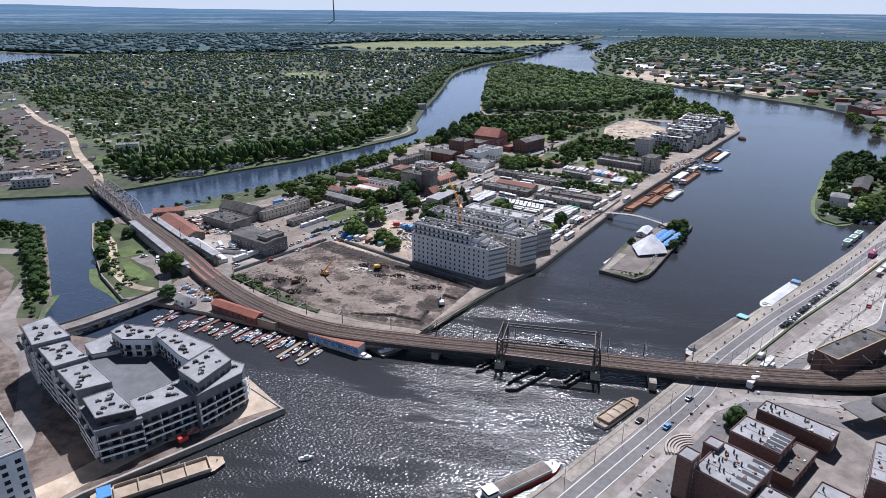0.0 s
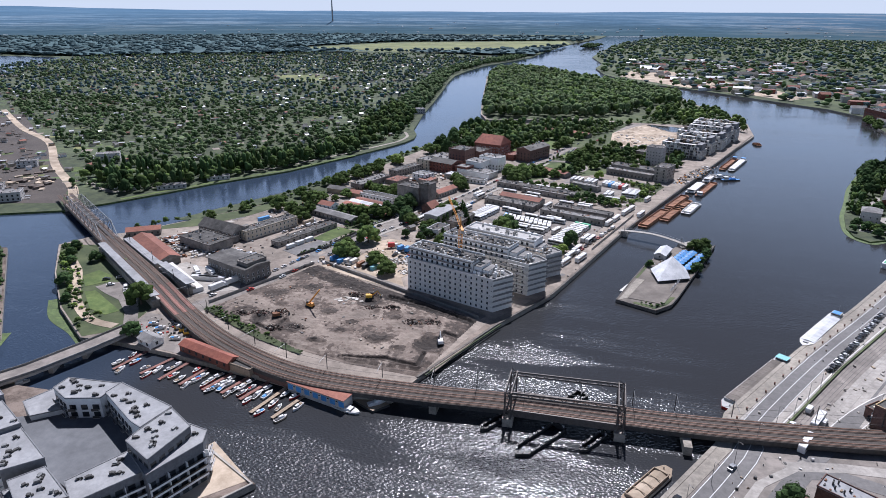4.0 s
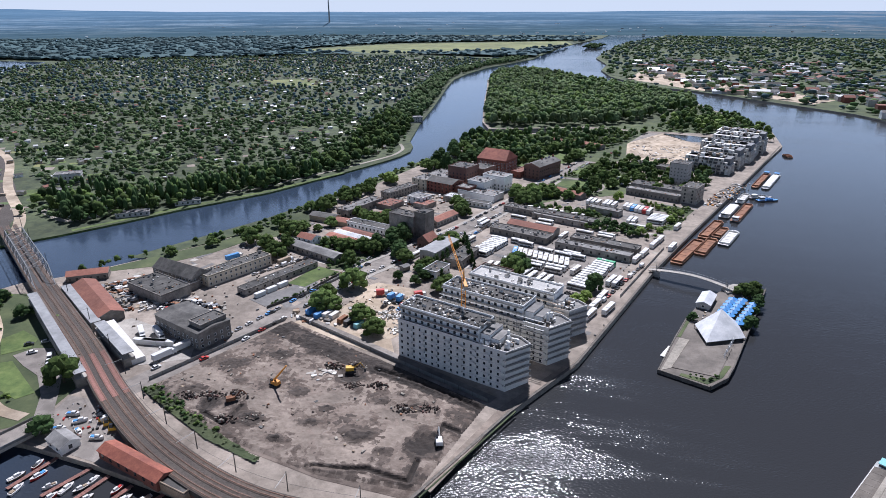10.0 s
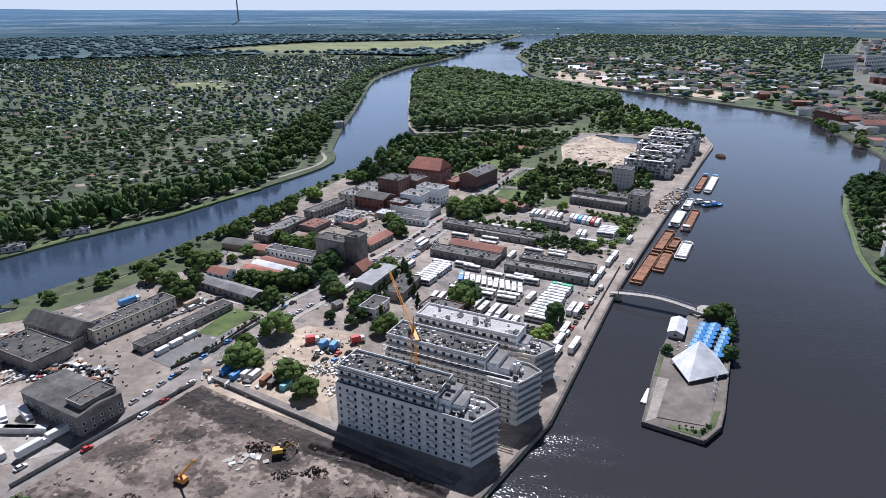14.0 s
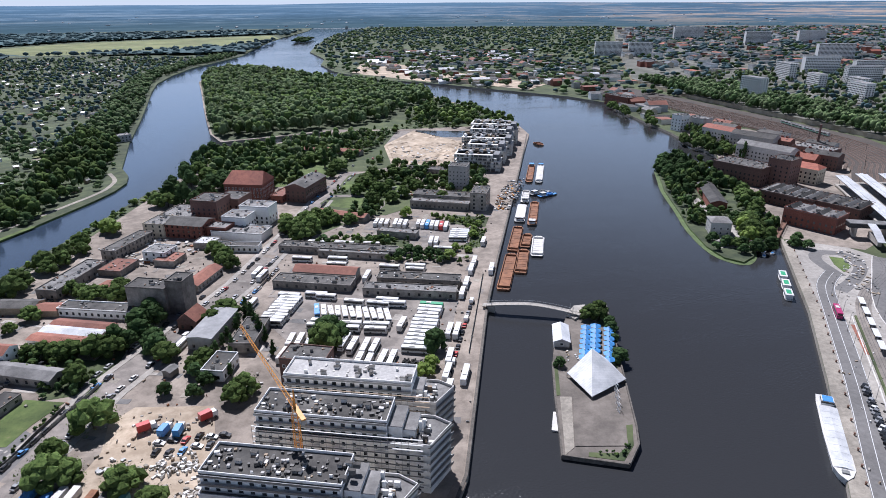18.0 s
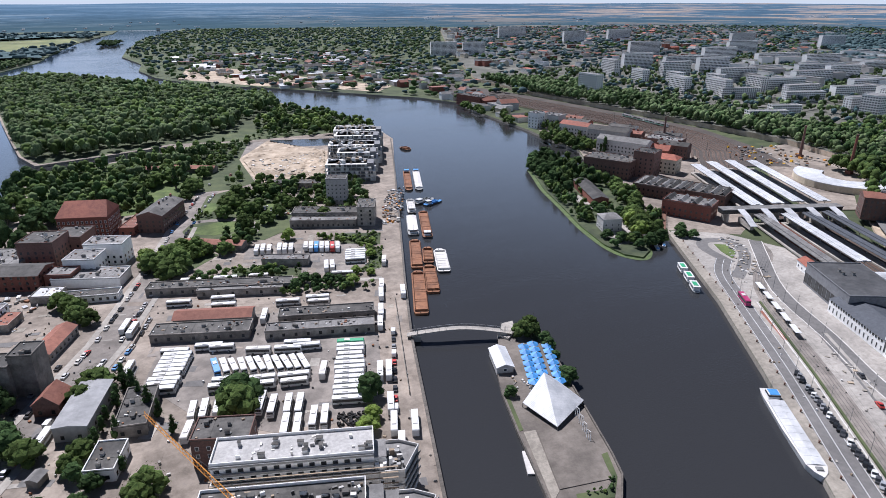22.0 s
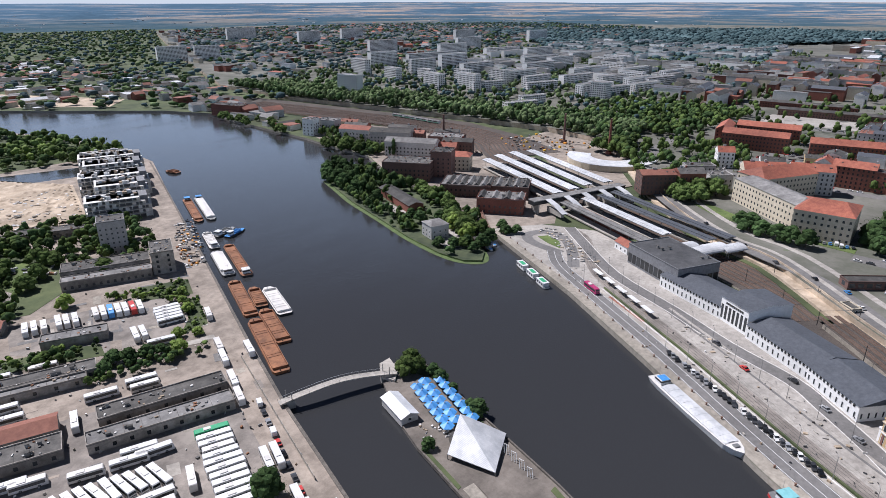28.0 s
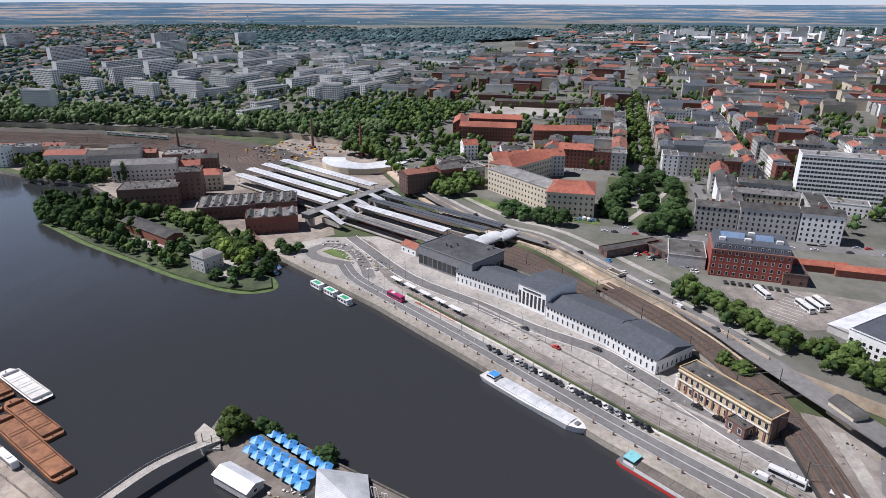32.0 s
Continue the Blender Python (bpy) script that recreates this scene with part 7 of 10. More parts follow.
sp = thing("cargo_ship", "long white river cargo ship with pale hatch covers and blue canopy", "ship", m=pose(192, 524.5, 0, 0, 0, 237))
part("hull", hull(Shape(), 52, 7.6, 2.9, "white_paint", z0=-0.6, bow=0.12, top="white_dusty"), sp)
part("coaming", Shape().box(1.5, 0, 2.2, 37, 6.0, 0.8, "white_paint"), sp)
for i in range(9):
    part("hatch_cover", Shape().gable(-15 + i * 4.1, 0, 3.0, 3.9, 6.0, 0.35, "roof_white", over=0.05), sp)
part("wheelhouse", Shape().box(-20.5, 0, 2.2, 4.5, 4.6, 2.2, "white_paint", taper=0.15), sp)
part("wheelhouse_window", Shape().box(-20.5, 0, 3.4, 4.4, 4.5, 0.7, "glass", taper=0.08), sp)
part("canopy", Shape().box(-20.2, 0, 4.4, 4.0, 3.6, 0.2, "blue_paint"), sp)
part("mast", Shape().tube((-23, 0, 2), (-23, 0, 8), 0.08, 0.05, "steel", 5), sp)
part("winch", Shape().box(22, 0, 2.5, 1.6, 2.2, 0.9, "steel"), sp)
cargo_barge(152, 466, 236, 58, 7.6, "steel", "cargo boat with teal deckhouse roof and grey covers", "teal_paint", "red_paint", "grey")
cargo_barge(104, 388, 57, 26, 6.6, "wood", "sand-filled flat barge with pale rim", "", "white_dusty")
cargo_barge(72, 338, 47, 34, 6.4, "white_dusty", "red and white passenger boat", "white_paint", "red_paint", "grey")
sl = thing("sand_load", "pale sand heaped in the hold of a flat barge", "sand", m=pose(104, 388, 1.0, 0, 0, 57))
part("sand", Shape().gable(0, 0, 0.6, 19, 4.6, 0.5, "sand", over=0.0, hip=2.0).box(0, 0, 0, 19, 4.6, 0.6, "sand"), sl)
cargo_barge(-46, 306, 45, 42, 8.5, "sand", "work barge loaded with sand beside the new quay", "blue_paint")
for i, (x, y) in enumerate(((272.5, 652), (266, 641), (259, 630))):
    b = thing("houseboat", "white houseboat with green roof panels at the quay", "houseboat", "quay houseboats", m=pose(x - 2.5, y + 1.5, 0, 0, 0, 59))
    part("pontoon", hull(Shape(), 11, 4.2, 1.1, "white_dusty", bow=0.15), b)
    part("cabin", Shape().box(-0.4, 0, 0.8, 8.2, 3.6, 2.3, "white_paint"), b)
    for k in range(3):
        part("window", Shape().box(-3 + k * 2.6, 0, 1.5, 1.6, 3.66, 1.0, "glass"), b)
    part("roof", Shape().box(-0.4, 0, 3.1, 8.8, 4.0, 0.2, "white_paint"), b)
    part("roof_panel", Shape().box(-0.4, 0, 3.3, 5.2, 2.4, 0.1, "green_paint"), b)
def fender_pier(x, y, l, w):
    """A pointed timber ring round a bridge pier's approach, with piles, planks and pale floats on its rim."""
    d = thing("fender_pier", "dark timber fender frame with pale rubbing blocks", "fender pier", m=pose(x, y, 0, 0, 0, 56))
    rim = [(-l / 2, -w / 2), (l / 2, -w / 2), (l / 2, w / 2), (-l / 2, w / 2), (-l / 2 - w * 0.6, 0)]
    for (ax, ay), (bx, by) in zip(rim, rim[1:] + rim[:1]):
        m, a = math.hypot(bx - ax, by - ay), math.degrees(math.atan2(by - ay, bx - ax))
        part("plank_wall", Shape().box((ax + bx) / 2, (ay + by) / 2, -0.4, m, 0.35, 1.7, "hull_dark", a), d)
        part("rim_walk", Shape().box((ax + bx) / 2, (ay + by) / 2, 1.3, m + 0.2, 0.75, 0.12, "steel_dark", a), d)
        for k in range(max(1, int(m / 2.6))):
            u = (k + 0.5) / max(1, int(m / 2.6))
            px, py = ax + (bx - ax) * u, ay + (by - ay) * u
            part("post", Shape().tube((px, py, -2), (px, py, 1.9), 0.22, 0.22, "hull_dark"), d)
            if ay != 0 and k % 2 == 0:
                part("rubbing_block", Shape().box(px + 0.5, py, 1.4, 0.7, 0.5, random.uniform(0.3, 0.7), "white_dusty", a), d)


for x, y, l, w in ((47, 409, 11, 2.6), (66, 403.5, 21, 6.0), (85, 407, 13, 2.6), (57, 428, 7, 2.4), (75, 431, 16, 5.0), (92, 428, 7, 2.4)):
    fender_pier(x, y, l, w)

# ---- islet ----
def pavilion_tent():
    t = thing("pyramid_pavilion", "white pyramid-shaped roof over a dark glazed pavilion", "pavilion")
    a = Vector((124, 584, 11.5))
    low = [Vector((112, 580, 3.6)), Vector((115.5, 562.5, 3.2)), Vector((134, 571, 3.6)), Vector((133, 586, 3.6))]
    for i in range(4):
        p, q = low[i], low[(i + 1) % 4]
        s = Shape()
        u = Vector((0, 0, -0.25))
        s.add([a, p, q, a + u, p + u, q + u], [(0, 1, 2), (5, 4, 3), (0, 3, 4, 1), (1, 4, 5, 2), (2, 5, 3, 0)], "roof_white")
        part("roof_panel", s, t)
    part("glazed_hall", Shape().prism([(114, 578), (117, 566), (131, 572), (131, 584), (120, 586)], 1.6, 4.2, "roof_tar", "glass"), t)
    for p in low:
        part("corner_post", Shape().tube((p.x, p.y, 1.5), (p.x, p.y, p.z), 0.15, 0.15, "steel"), t)


pavilion_tent()
def parasol():
    p = thing("parasol", "blue hexagonal beer-garden parasol", "parasol", "blue parasols")
    pts = [(2.75 * math.cos(radians(60 * i)), 2.75 * math.sin(radians(60 * i)), 2.5) for i in range(6)] + [(0, 0, 3.7)]
    part("canopy", Shape().add(pts + [(x, y, z - 0.08) for x, y, z in pts], [(i, (i + 1) % 6, 6) for i in range(6)] + [(7 + (i + 1) % 6, 7 + i, 13) for i in range(6)] + [(i, 7 + i, 7 + (i + 1) % 6, (i + 1) % 6) for i in range(6)], "blue_paint"), p)
    part("pole", Shape().tube((0, 0, 0), (0, 0, 3.6), 0.05, 0.05, "steel"), p)
    part("finial", Shape().tube((0, 0, 3.65), (0, 0, 4.0), 0.35, 0.15, "white_paint"), p)
    part("base", Shape().box(0, 0, 0, 0.8, 0.8, 0.15, "concrete"), p)
    part("table", Shape().box(0.9, 0, 0.7, 1.4, 0.7, 0.05, "wood"), p)
    return p


para = [parasol()]
for i in range(3):
    for j in range(7):
        x, y = 123.5 + i * 4.9 + j * 1.9, 589.5 - i * 1.9 + j * 4.2 + (2.1 if i % 2 else 0)
        park(para, 0, x, y, 1.62, 10)
building("quay_pavilion", "small white-roofed pavilion over the water", 121, 611, 72, 16, 7, 3, z=1.4, wall="plaster_grey", roof="roof_white", form="gable", rise=1.6, rows=1, step=3, size=(1.6, 1.4))
patch("islet_terrace", [(98.5, 537.5), (108, 563.5), (126, 559.5), (117, 534)], 1.62, "terrace", "grey-brown flat terrace slab", h=0.25)
patch("islet_strip", [(93.5, 534), (98, 537), (108.5, 566), (104, 567)], 1.62, "quay", "pale concrete strip", h=0.12)
patch("islet_green", [(103, 568), (104.6, 568), (111.6, 590), (110, 590)], 1.62, "scrub", "worn grass edge", h=0.1)
patch("islet_green", [(112, 527), (119, 534), (124, 545), (121.5, 545), (116.5, 533.4), (112, 531), (102, 533.6), (101, 531.6)], 1.62, "scrub", "worn grass edge", h=0.1)
patch("islet_green", [(136, 582), (155, 636), (142, 634), (147, 612), (132, 586)], 1.62, "scrub", "planted edge", h=0.12)
tagged(part("islet_wall", ribbon([(113, 525), (121, 534), (125, 544), (156, 638)], 0.6, 0.5, 2.3, "quay_old")), "low weathered parapet of the islet", "wall", kind="structure")
tagged(part("islet_wall", ribbon([(113, 525), (92.4, 534), (102, 567), (110, 592)], 0.6, 0.5, 1.9, "quay_old")), "low concrete edge of the islet", "wall", kind="structure")
pl = thing("floating_platform", "white floating platform beside the islet", "platform")
part("deck", Shape().prism([(98.5, 559.5), (101.5, 558.5), (97.5, 547.5), (94, 549)], -0.3, 0.7, "white_dusty"), pl)
part("gangway", ribbon([(99, 557), (104, 562)], 1.0, 0.75, 0.95, "steel"), pl)
fr = thing("lattice_stand", "white steel lattice frames on the islet edge", "steel frame")
for i in range(4):
    s = Shape()
    x, y = 122 + i * 1.6, 552 + i * 4.2
    for k in range(3):
        s.tube((x, y + k, 1.7), (x + 1.2, y + k + 1.2, 4.6), 0.12, 0.08, "white_paint", 4)
    s.tube((x + 1.2, y + 1.2, 4.6), (x + 1.2, y + 3.2, 4.6), 0.12, 0.12, "white_paint", 4)
    part("frame", s, fr)


def foot_bridge():
    b = thing("footbridge", "arched grey steel footbridge to the islet", "footbridge")
    line = smooth([(93, 648), (104, 644), (116, 640), (127, 635), (138, 629)], 4)
    n = len(line) - 1
    zs = [3.4 + 2.4 * math.sin(math.pi * min(1, i / n * 0.95 + 0.05)) for i in range(n + 1)]
    L, R = offset(line, -1.6), offset(line, 1.6)
    V = [p for i in range(n + 1) for p in ((*L[i], zs[i]), (*R[i], zs[i]), (*R[i], zs[i] - 0.4), (*L[i], zs[i] - 0.4))]
    s = Shape().add(V, [(4 * i + k, 4 * i + (k + 1) % 4, 4 * i + 4 + (k + 1) % 4, 4 * i + 4 + k) for i in range(n) for k in range(4)] + [(0, 1, 2, 3), (4 * n + 3, 4 * n + 2, 4 * n + 1, 4 * n)], "concrete")
    part("deck", s, b)
    for side in (L, R):
        s = Shape()
        for i in range(n + 1):
            s.tube((*side[i], zs[i]), (*side[i], zs[i] + 1.1), 0.05, 0.05, "steel", 4)
            if i < n:
                s.tube((*side[i], zs[i] + 1.1), (*side[i + 1], zs[i + 1] + 1.1), 0.05, 0.05, "white_paint", 4)
        part("railing", s, b)
    for x, y, h in ((97, 647, 3.6), (134, 631, 4.0)):
        part("support", Shape().box(x, y, -1, 2.0, 4.5, h + 0.6, "concrete", 65), b)
        for k in (-1.9, 1.9):
            part("portal_post", Shape().tube((x, y + k, h), (x, y + k, h + 3.6), 0.18, 0.15, "steel"), b)
    part("landing", Shape().prism([(134, 626), (141, 631), (145, 640), (139, 640), (132, 632)], 0, 2.6, "concrete"), b)


foot_bridge()

# ---- station details ----
def lamp_post(x, y, z=2.5, h=9.0):
    l = thing("street_lamp", "slim grey street lamp with a single arm", "lamp", "street lamps", m=pose(x, y, z, 0, 0, 30))
    part("pole", Shape().tube((0, 0, 0), (0, 0, h), 0.11, 0.06, "steel"), l)
    part("arm", Shape().tube((0, 0, h), (1.6, 0, h + 0.3), 0.05, 0.05, "steel", 5), l)
    part("head", Shape().box(1.8, 0, h + 0.2, 0.8, 0.3, 0.15, "steel_dark"), l)
    return l


LAMPS = [lamp_post(0, 0)]
for i in range(16):
    u = i / 15
    park(LAMPS, 0, 160 + 118 * u, 440 + 186 * u, 2.5, 30)
    park(LAMPS, 0, 186 + 110 * u, 440 + 180 * u, 2.5, 30)
    if i % 2:
        park(LAMPS, 0, 82 + 70 * u, 332 + 100 * u, 2.5, -60)


def catenary(x, y, ang, z, w=16.0, double=False):
    c = thing("catenary_mast", "dark steel overhead-line mast beside the track", "mast", "overhead line masts", m=pose(x, y, z, 0, 0, ang))
    for k in ((-w / 2, w / 2) if double else (w / 2,)):
        part("mast", Shape().tube((0, k, -0.5), (0, k, 7.5), 0.2, 0.14, "steel_dark"), c)
    part("arm", Shape().tube((0, -w / 2 if double else 1.0, 6.6), (0, w / 2, 6.9), 0.09, 0.09, "steel", 5), c)
    return c


CAT = [catenary(0, 0, 0, 0)]
CATD = [catenary(0, 0, 0, 0, 20, True)]
for i in range(4, len(RAIL) - 1, 3):
    (x, y), (x1, y1) = RAIL[i], RAIL[i + 1]
    park(CAT, 0, x, y, 5.6, math.degrees(math.atan2(y1 - y, x1 - x)))
for i in range(1, len(STATION) - 1, 4):
    if 26 < i < 44:
        continue
    (x, y), (x1, y1) = STATION[i], STATION[i + 1]
    park(CATD, 0, x, y, 5.6 if i < 14 else 3.4, math.degrees(math.atan2(y1 - y, x1 - x)))
# overhead wires
for by in (-4.4, 0, 4.4):
    tagged(part("overhead_wire", ribbon(offset(RAIL, by), 0.06, 11.9, 11.96, "steel_dark")), "thin overhead wire", "wire", kind="structure")

for i in range(5):
    x, y = 282 - i * 6.6, 611 - i * 10
    s = thing("stop_shelter", "white flat tram stop shelter roof on posts", "shelter", "stop shelters", m=pose(x, y, 2.5, 0, 0, 57))
    part("roof", Shape().box(0, 0, 2.7, 8.5, 2.6, 0.22, "white_paint"), s)
    for k in (-3.6, 3.6):
        part("post", Shape().tube((k, 0, 0), (k, 0, 2.7), 0.1, 0.1, "steel"), s)
    part("bench", Shape().box(0, 0.3, 0.42, 3, 0.4, 0.08, "wood"), s)
BOL = offset([(134 + 39 * k / 8, 436 + 60 * k / 8) for k in range(8)] + [(173 + 42 * k / 8, 496 + 59 * k / 8) for k in range(8)] + [(215 + 38 * k / 8, 555 + 57 * k / 8) for k in range(8)] + [(253 + 54 * k / 10, 612 + 92 * k / 10) for k in range(10)], 5.2)
for i in range(34):
    x, y = BOL[i]
    b = thing("bollard", "rusty iron mooring bollard on the quay edge", "bollard", "quay bollards", m=pose(x, y, 2.6))
    part("post", Shape().tube((0, 0, 0), (0, 0, 0.9), 0.35, 0.28, "rail_rust", 8).tube((0, 0, 0.9), (0, 0, 1.05), 0.45, 0.4, "rail_rust", 8), b)
building("ticket_house", "small brick station house with red roof", 329, 616, -120, 13, 8, 4.5, z=2.5, wall="plaster_white", roof="roof_tile", form="gable", rise=2.4, rows=1)
building("station_annex", "white low annex with arched windows", 216, 463, -132, 9, 9, 5, z=2.5, wall="plaster_white", roof="roof_white", rows=1, step=2.4)
building("curved_annex", "low curved annex with a dark flat roof", 192, 448, -139, 8, 7, 4.0, z=2.5, wall="brick_dark", roof="roof_tar", rows=1, step=2.4, size=(1.6, 2.4), vents=2)
building("signal_house", "small pale signal box by the tracks", 313, 494, 48, 8, 5, 6, z=3.4, wall="plaster_beige", roof="roof_tar", rows=2, step=2.4)
building("rail_house", "beige trackside house with dark roof", 206, 410, 30, 11, 7, 5, z=5.0, wall="plaster_beige", roof="roof_tar", form="gable", rise=2.2, rows=1)
def vault(x, y, ang, span, length, z, rise, label):
    """A pale barrel roof on slim columns."""
    v = thing("vault_roof", label, "roof", "station vaults", m=pose(x, y, 0, 0, 0, ang))
    arc = [(span / 2 * math.cos(radians(180 - 18 * k)), z + rise * math.sin(radians(18 * k))) for k in range(11)]
    part("shell", profile_yz(arc + [(px * 0.96, pz - 0.35) for px, pz in arc[::-1]], length, "roof_white"), v)
    for k in (-1, 1):
        for q in (-0.4, 0, 0.4):
            part("column", Shape().tube((k * span * 0.47, q * length, 3.2), (k * span * 0.47, q * length, z), 0.2, 0.2, "steel"), v)
    part("edge_beam", Shape().box(0, -length / 2, z - 0.5, span, 0.4, 0.5, "steel"), v)


vault(336, 585, -118, 12, 20, 9.0, 3.0, "pale barrel roof over the station concourse")
vault(346, 573, -118, 12, 24, 8.6, 2.6, "pale barrel roof over the platform passage")
vault(358, 563, -118, 10, 16, 8.2, 2.2, "small pale barrel roof at the end of the platforms")
building("long_red_wall", "low red brick platform building", 366, 655, 63, 70, 4, 4, z=2.5, wall="brick_red", roof="roof_tar")

# ---- roundhouse and chimneys ----
def roundhouse():
    r = thing("roundhouse", "curved engine shed with a white roof and yellow doors", "engine shed")
    cx, cy = 532, 725
    n = 14
    for i in range(n):
        a0, a1 = radians(100 + 13 * i), radians(100 + 13 * (i + 1))
        p = [(cx + 20 * math.cos(a0), cy + 20 * math.sin(a0)), (cx + 42 * math.cos(a0), cy + 42 * math.sin(a0)), (cx + 42 * math.cos(a1), cy + 42 * math.sin(a1)), (cx + 20 * math.cos(a1), cy + 20 * math.sin(a1))]
        part("bay", Shape().prism(p, 3.4, 8.4, "plaster_beige", "plaster_beige"), r)
        part("roof", Shape().prism(p, 8.4, 8.9, "roof_white"), r)
        q = math.degrees((a0 + a1) / 2)
        am = radians(q)
        part("door", Shape().box(cx + 19.9 * math.cos(am), cy + 19.9 * math.sin(am), 3.4, 0.2, 3.4, 4.2, "wood", q), r)


roundhouse()
def chimney(x, y, z, h, r=1.6, paint="brick_red"):
    c = thing("chimney_stack", "tall tapering brick chimney", "chimney", m=pose(x, y, z))
    part("shaft", Shape().tube((0, 0, 0), (0, 0, h), r, r * 0.55, paint, 14), c)
    part("crown", Shape().tube((0, 0, h), (0, 0, h + 1.2), r * 0.68, r * 0.68, "brick_dark", 14), c)
    part("base", Shape().box(0, 0, 0, r * 3, r * 3, 3, paint), c)


chimney(578, 803, 3.0, 30, paint="brick_dark")
chimney(560, 742, 3.0, 34)
chimney(502, 908, 3.0, 28, paint="brick_dark")
far_ch = thing("power_chimney", "very tall slender power station chimney on the skyline", "chimney", m=pose(-1772, 4350, 60))
part("shaft", Shape().tube((0, 0, 0), (0, 0, 165), 5.5, 3.2, "steel", 16), far_ch)

# ---- spit island ----
building("villa", "grey square villa with a hipped roof on the spit", 277, 727, -20, 13, 13, 9, z=1.1, wall="plaster_grey", roof="roof_grey", form="gable", rise=2.6, hip=5, rows=2)
building("spit_shed", "long brick shed with a dark roof", 315, 795, 68, 56, 12, 6, z=1.1, wall="brick_red", roof="roof_tar", form="gable", rise=2, rows=1, step=3.5, joined=True)
building("spit_hut", "small dark hut under trees", 285, 697, -20, 8, 6, 3, z=1.1, wall="brick_dark", roof="roof_tar", form="gable", rise=1.5)
for x, y, a in ((276, 686, 40), (272, 689, 40), (268, 684, 60)):
    motorboat(x + 14, y + 2, a, 7)
patch("spit_terrace", [(266, 712), (262, 700), (282, 696), (300, 716), (296, 742), (276, 736)], 1.1, "paving", "pale paved terrace", h=0.1)
patch("spit_yard", [(290, 770), (298, 764), (308, 800), (304, 806)], 1.1, "paving", "pale yard", h=0.1)
tagged(part("reed_fringe", ribbon(smooth([(284, 700), (273, 683), (262, 676), (254, 686), (254, 705), (262, 739), (276, 779), (292, 827), (306, 859), (320, 891)]), 3.4, -0.2, 0.12, "lilypad")), "green water weed fringe along the spit", "water plants", kind="stuff")
tagged(part("weed_fringe", ribbon(smooth([(-208, 456), (-191, 439), (-170, 429), (-157, 421)]), 6, -0.2, 0.1, "lilypad")), "green water weed by the park bank", "water plants", kind="stuff")
tagged(part("weed_fringe", ribbon(smooth([(-200, 418), (-188, 396), (-180, 386)]), 5, -0.2, 0.1, "lilypad")), "green water weed by the bank", "water plants", kind="stuff")

# ---- old brewery quarter behind the spit ----
for nm, lb, x, y, a, w, d, h, wall, roof, form in (
    ("brewery_ruin", "dark roofless brick ruin", 372, 838, -62, 42, 26, 15, "brick_dark", "roof_tar", "flat"),
    ("brewery_ruin", "dark brick brewery tower", 396, 820, -62, 18, 20, 22, "brick_dark", "roof_tar", "flat"),
    ("red_roof_house", "brick house with bright red hipped roof", 420, 826, -62, 30, 16, 13, "plaster_beige", "roof_tile", "hip"),
    ("works_hall", "low works hall with grey saw-tooth roof", 368, 770, -62, 40, 30, 9, "brick_dark", "roof_grey", "flat"),
    ("works_hall", "low works hall with dark glazed roof", 384, 742, -62, 34, 28, 9, "brick_dark", "roof_tar", "flat"),
    ("brick_works", "red brick works house with flat dark roof", 346, 722, -62, 34, 20, 11, "brick_red", "roof_grey", "flat"),
    ("tenement", "grey old tenement row", 432, 890, -65, 52, 16, 15, "plaster_grey", "roof_grey", "gable"),
    ("tenement", "grey old tenement by the water", 455, 940, -62, 44, 15, 15, "plaster_grey", "roof_tar", "gable"),
    ("tenement", "old tenement with red roof", 446, 985, -70, 36, 15, 14, "plaster_grey", "roof_tile", "gable"),
    ("factory", "dark old factory with flat roof", 486, 890, -65, 36, 22, 12, "brick_dark", "roof_grey", "flat"),
    ("factory", "pale concrete silo block by the water", 437, 1052, -70, 14, 14, 18, "plaster_white", "roof_grey", "flat"),
    ("factory", "pale concrete block by the water", 458, 1046, -70, 24, 16, 15, "plaster_grey", "roof_grey", "flat"),
    ("factory", "brick warehouse by the water", 452, 1240, -75, 50, 18, 14, "brick_red", "roof_tar", "flat")):
    building(nm, lb, x, y, a, w, d, h, z=2.4, wall=wall, roof=roof, form="flat" if form == "flat" else "gable", hip=5 if form == "hip" else 0, rise=3.5, rows=int(h / 4), step=3.4, storey=3.6, joined=True, vents=8 if form == "flat" else 2)
for cx, cy, n, l in ((368, 770, 6, 24), (384, 742, 5, 22), (346, 722, 4, 16)):
    for i in range(n):
        dx, dy = turn(-14 + i * 28 / (n - 1), 0, -62)
        e = thing("roof_skylight", "dark glazed saw-tooth skylight on a works roof", "skylight", "saw-tooth skylights", m=pose(cx + dx, cy + dy, 2.4 + (9 if n > 4 else 11) + 0.25, 0, 0, 28))
        part("ridge", Shape().gable(0, 0, 0, l, 4.6, 1.9, "roof_grey" if i % 2 else "roof_tar", over=0.0), e)
lock = thing("lattice_footbridge", "old rusty lattice footbridge across the narrow channel", "footbridge")
part("deck", ribbon([(300, 700), (335, 735)], 3, 3.0, 3.4, "rail_rust"), lock)
for by in (-1.5, 1.5):
    s = Shape()
    ln = offset([(300 + 3.5 * i, 700 + 3.5 * i) for i in range(11)], by)
    for i in range(10):
        s.tube((*ln[i], 3.3), (*ln[i + 1], 5.2), 0.09, 0.09, "rail_rust", 4)
        s.tube((*ln[i], 5.2), (*ln[i + 1], 3.3), 0.09, 0.09, "rail_rust", 4)
        s.tube((*ln[i], 5.2), (*ln[i + 1], 5.2), 0.09, 0.09, "rail_rust", 4)
    part("side_lattice", s, lock)


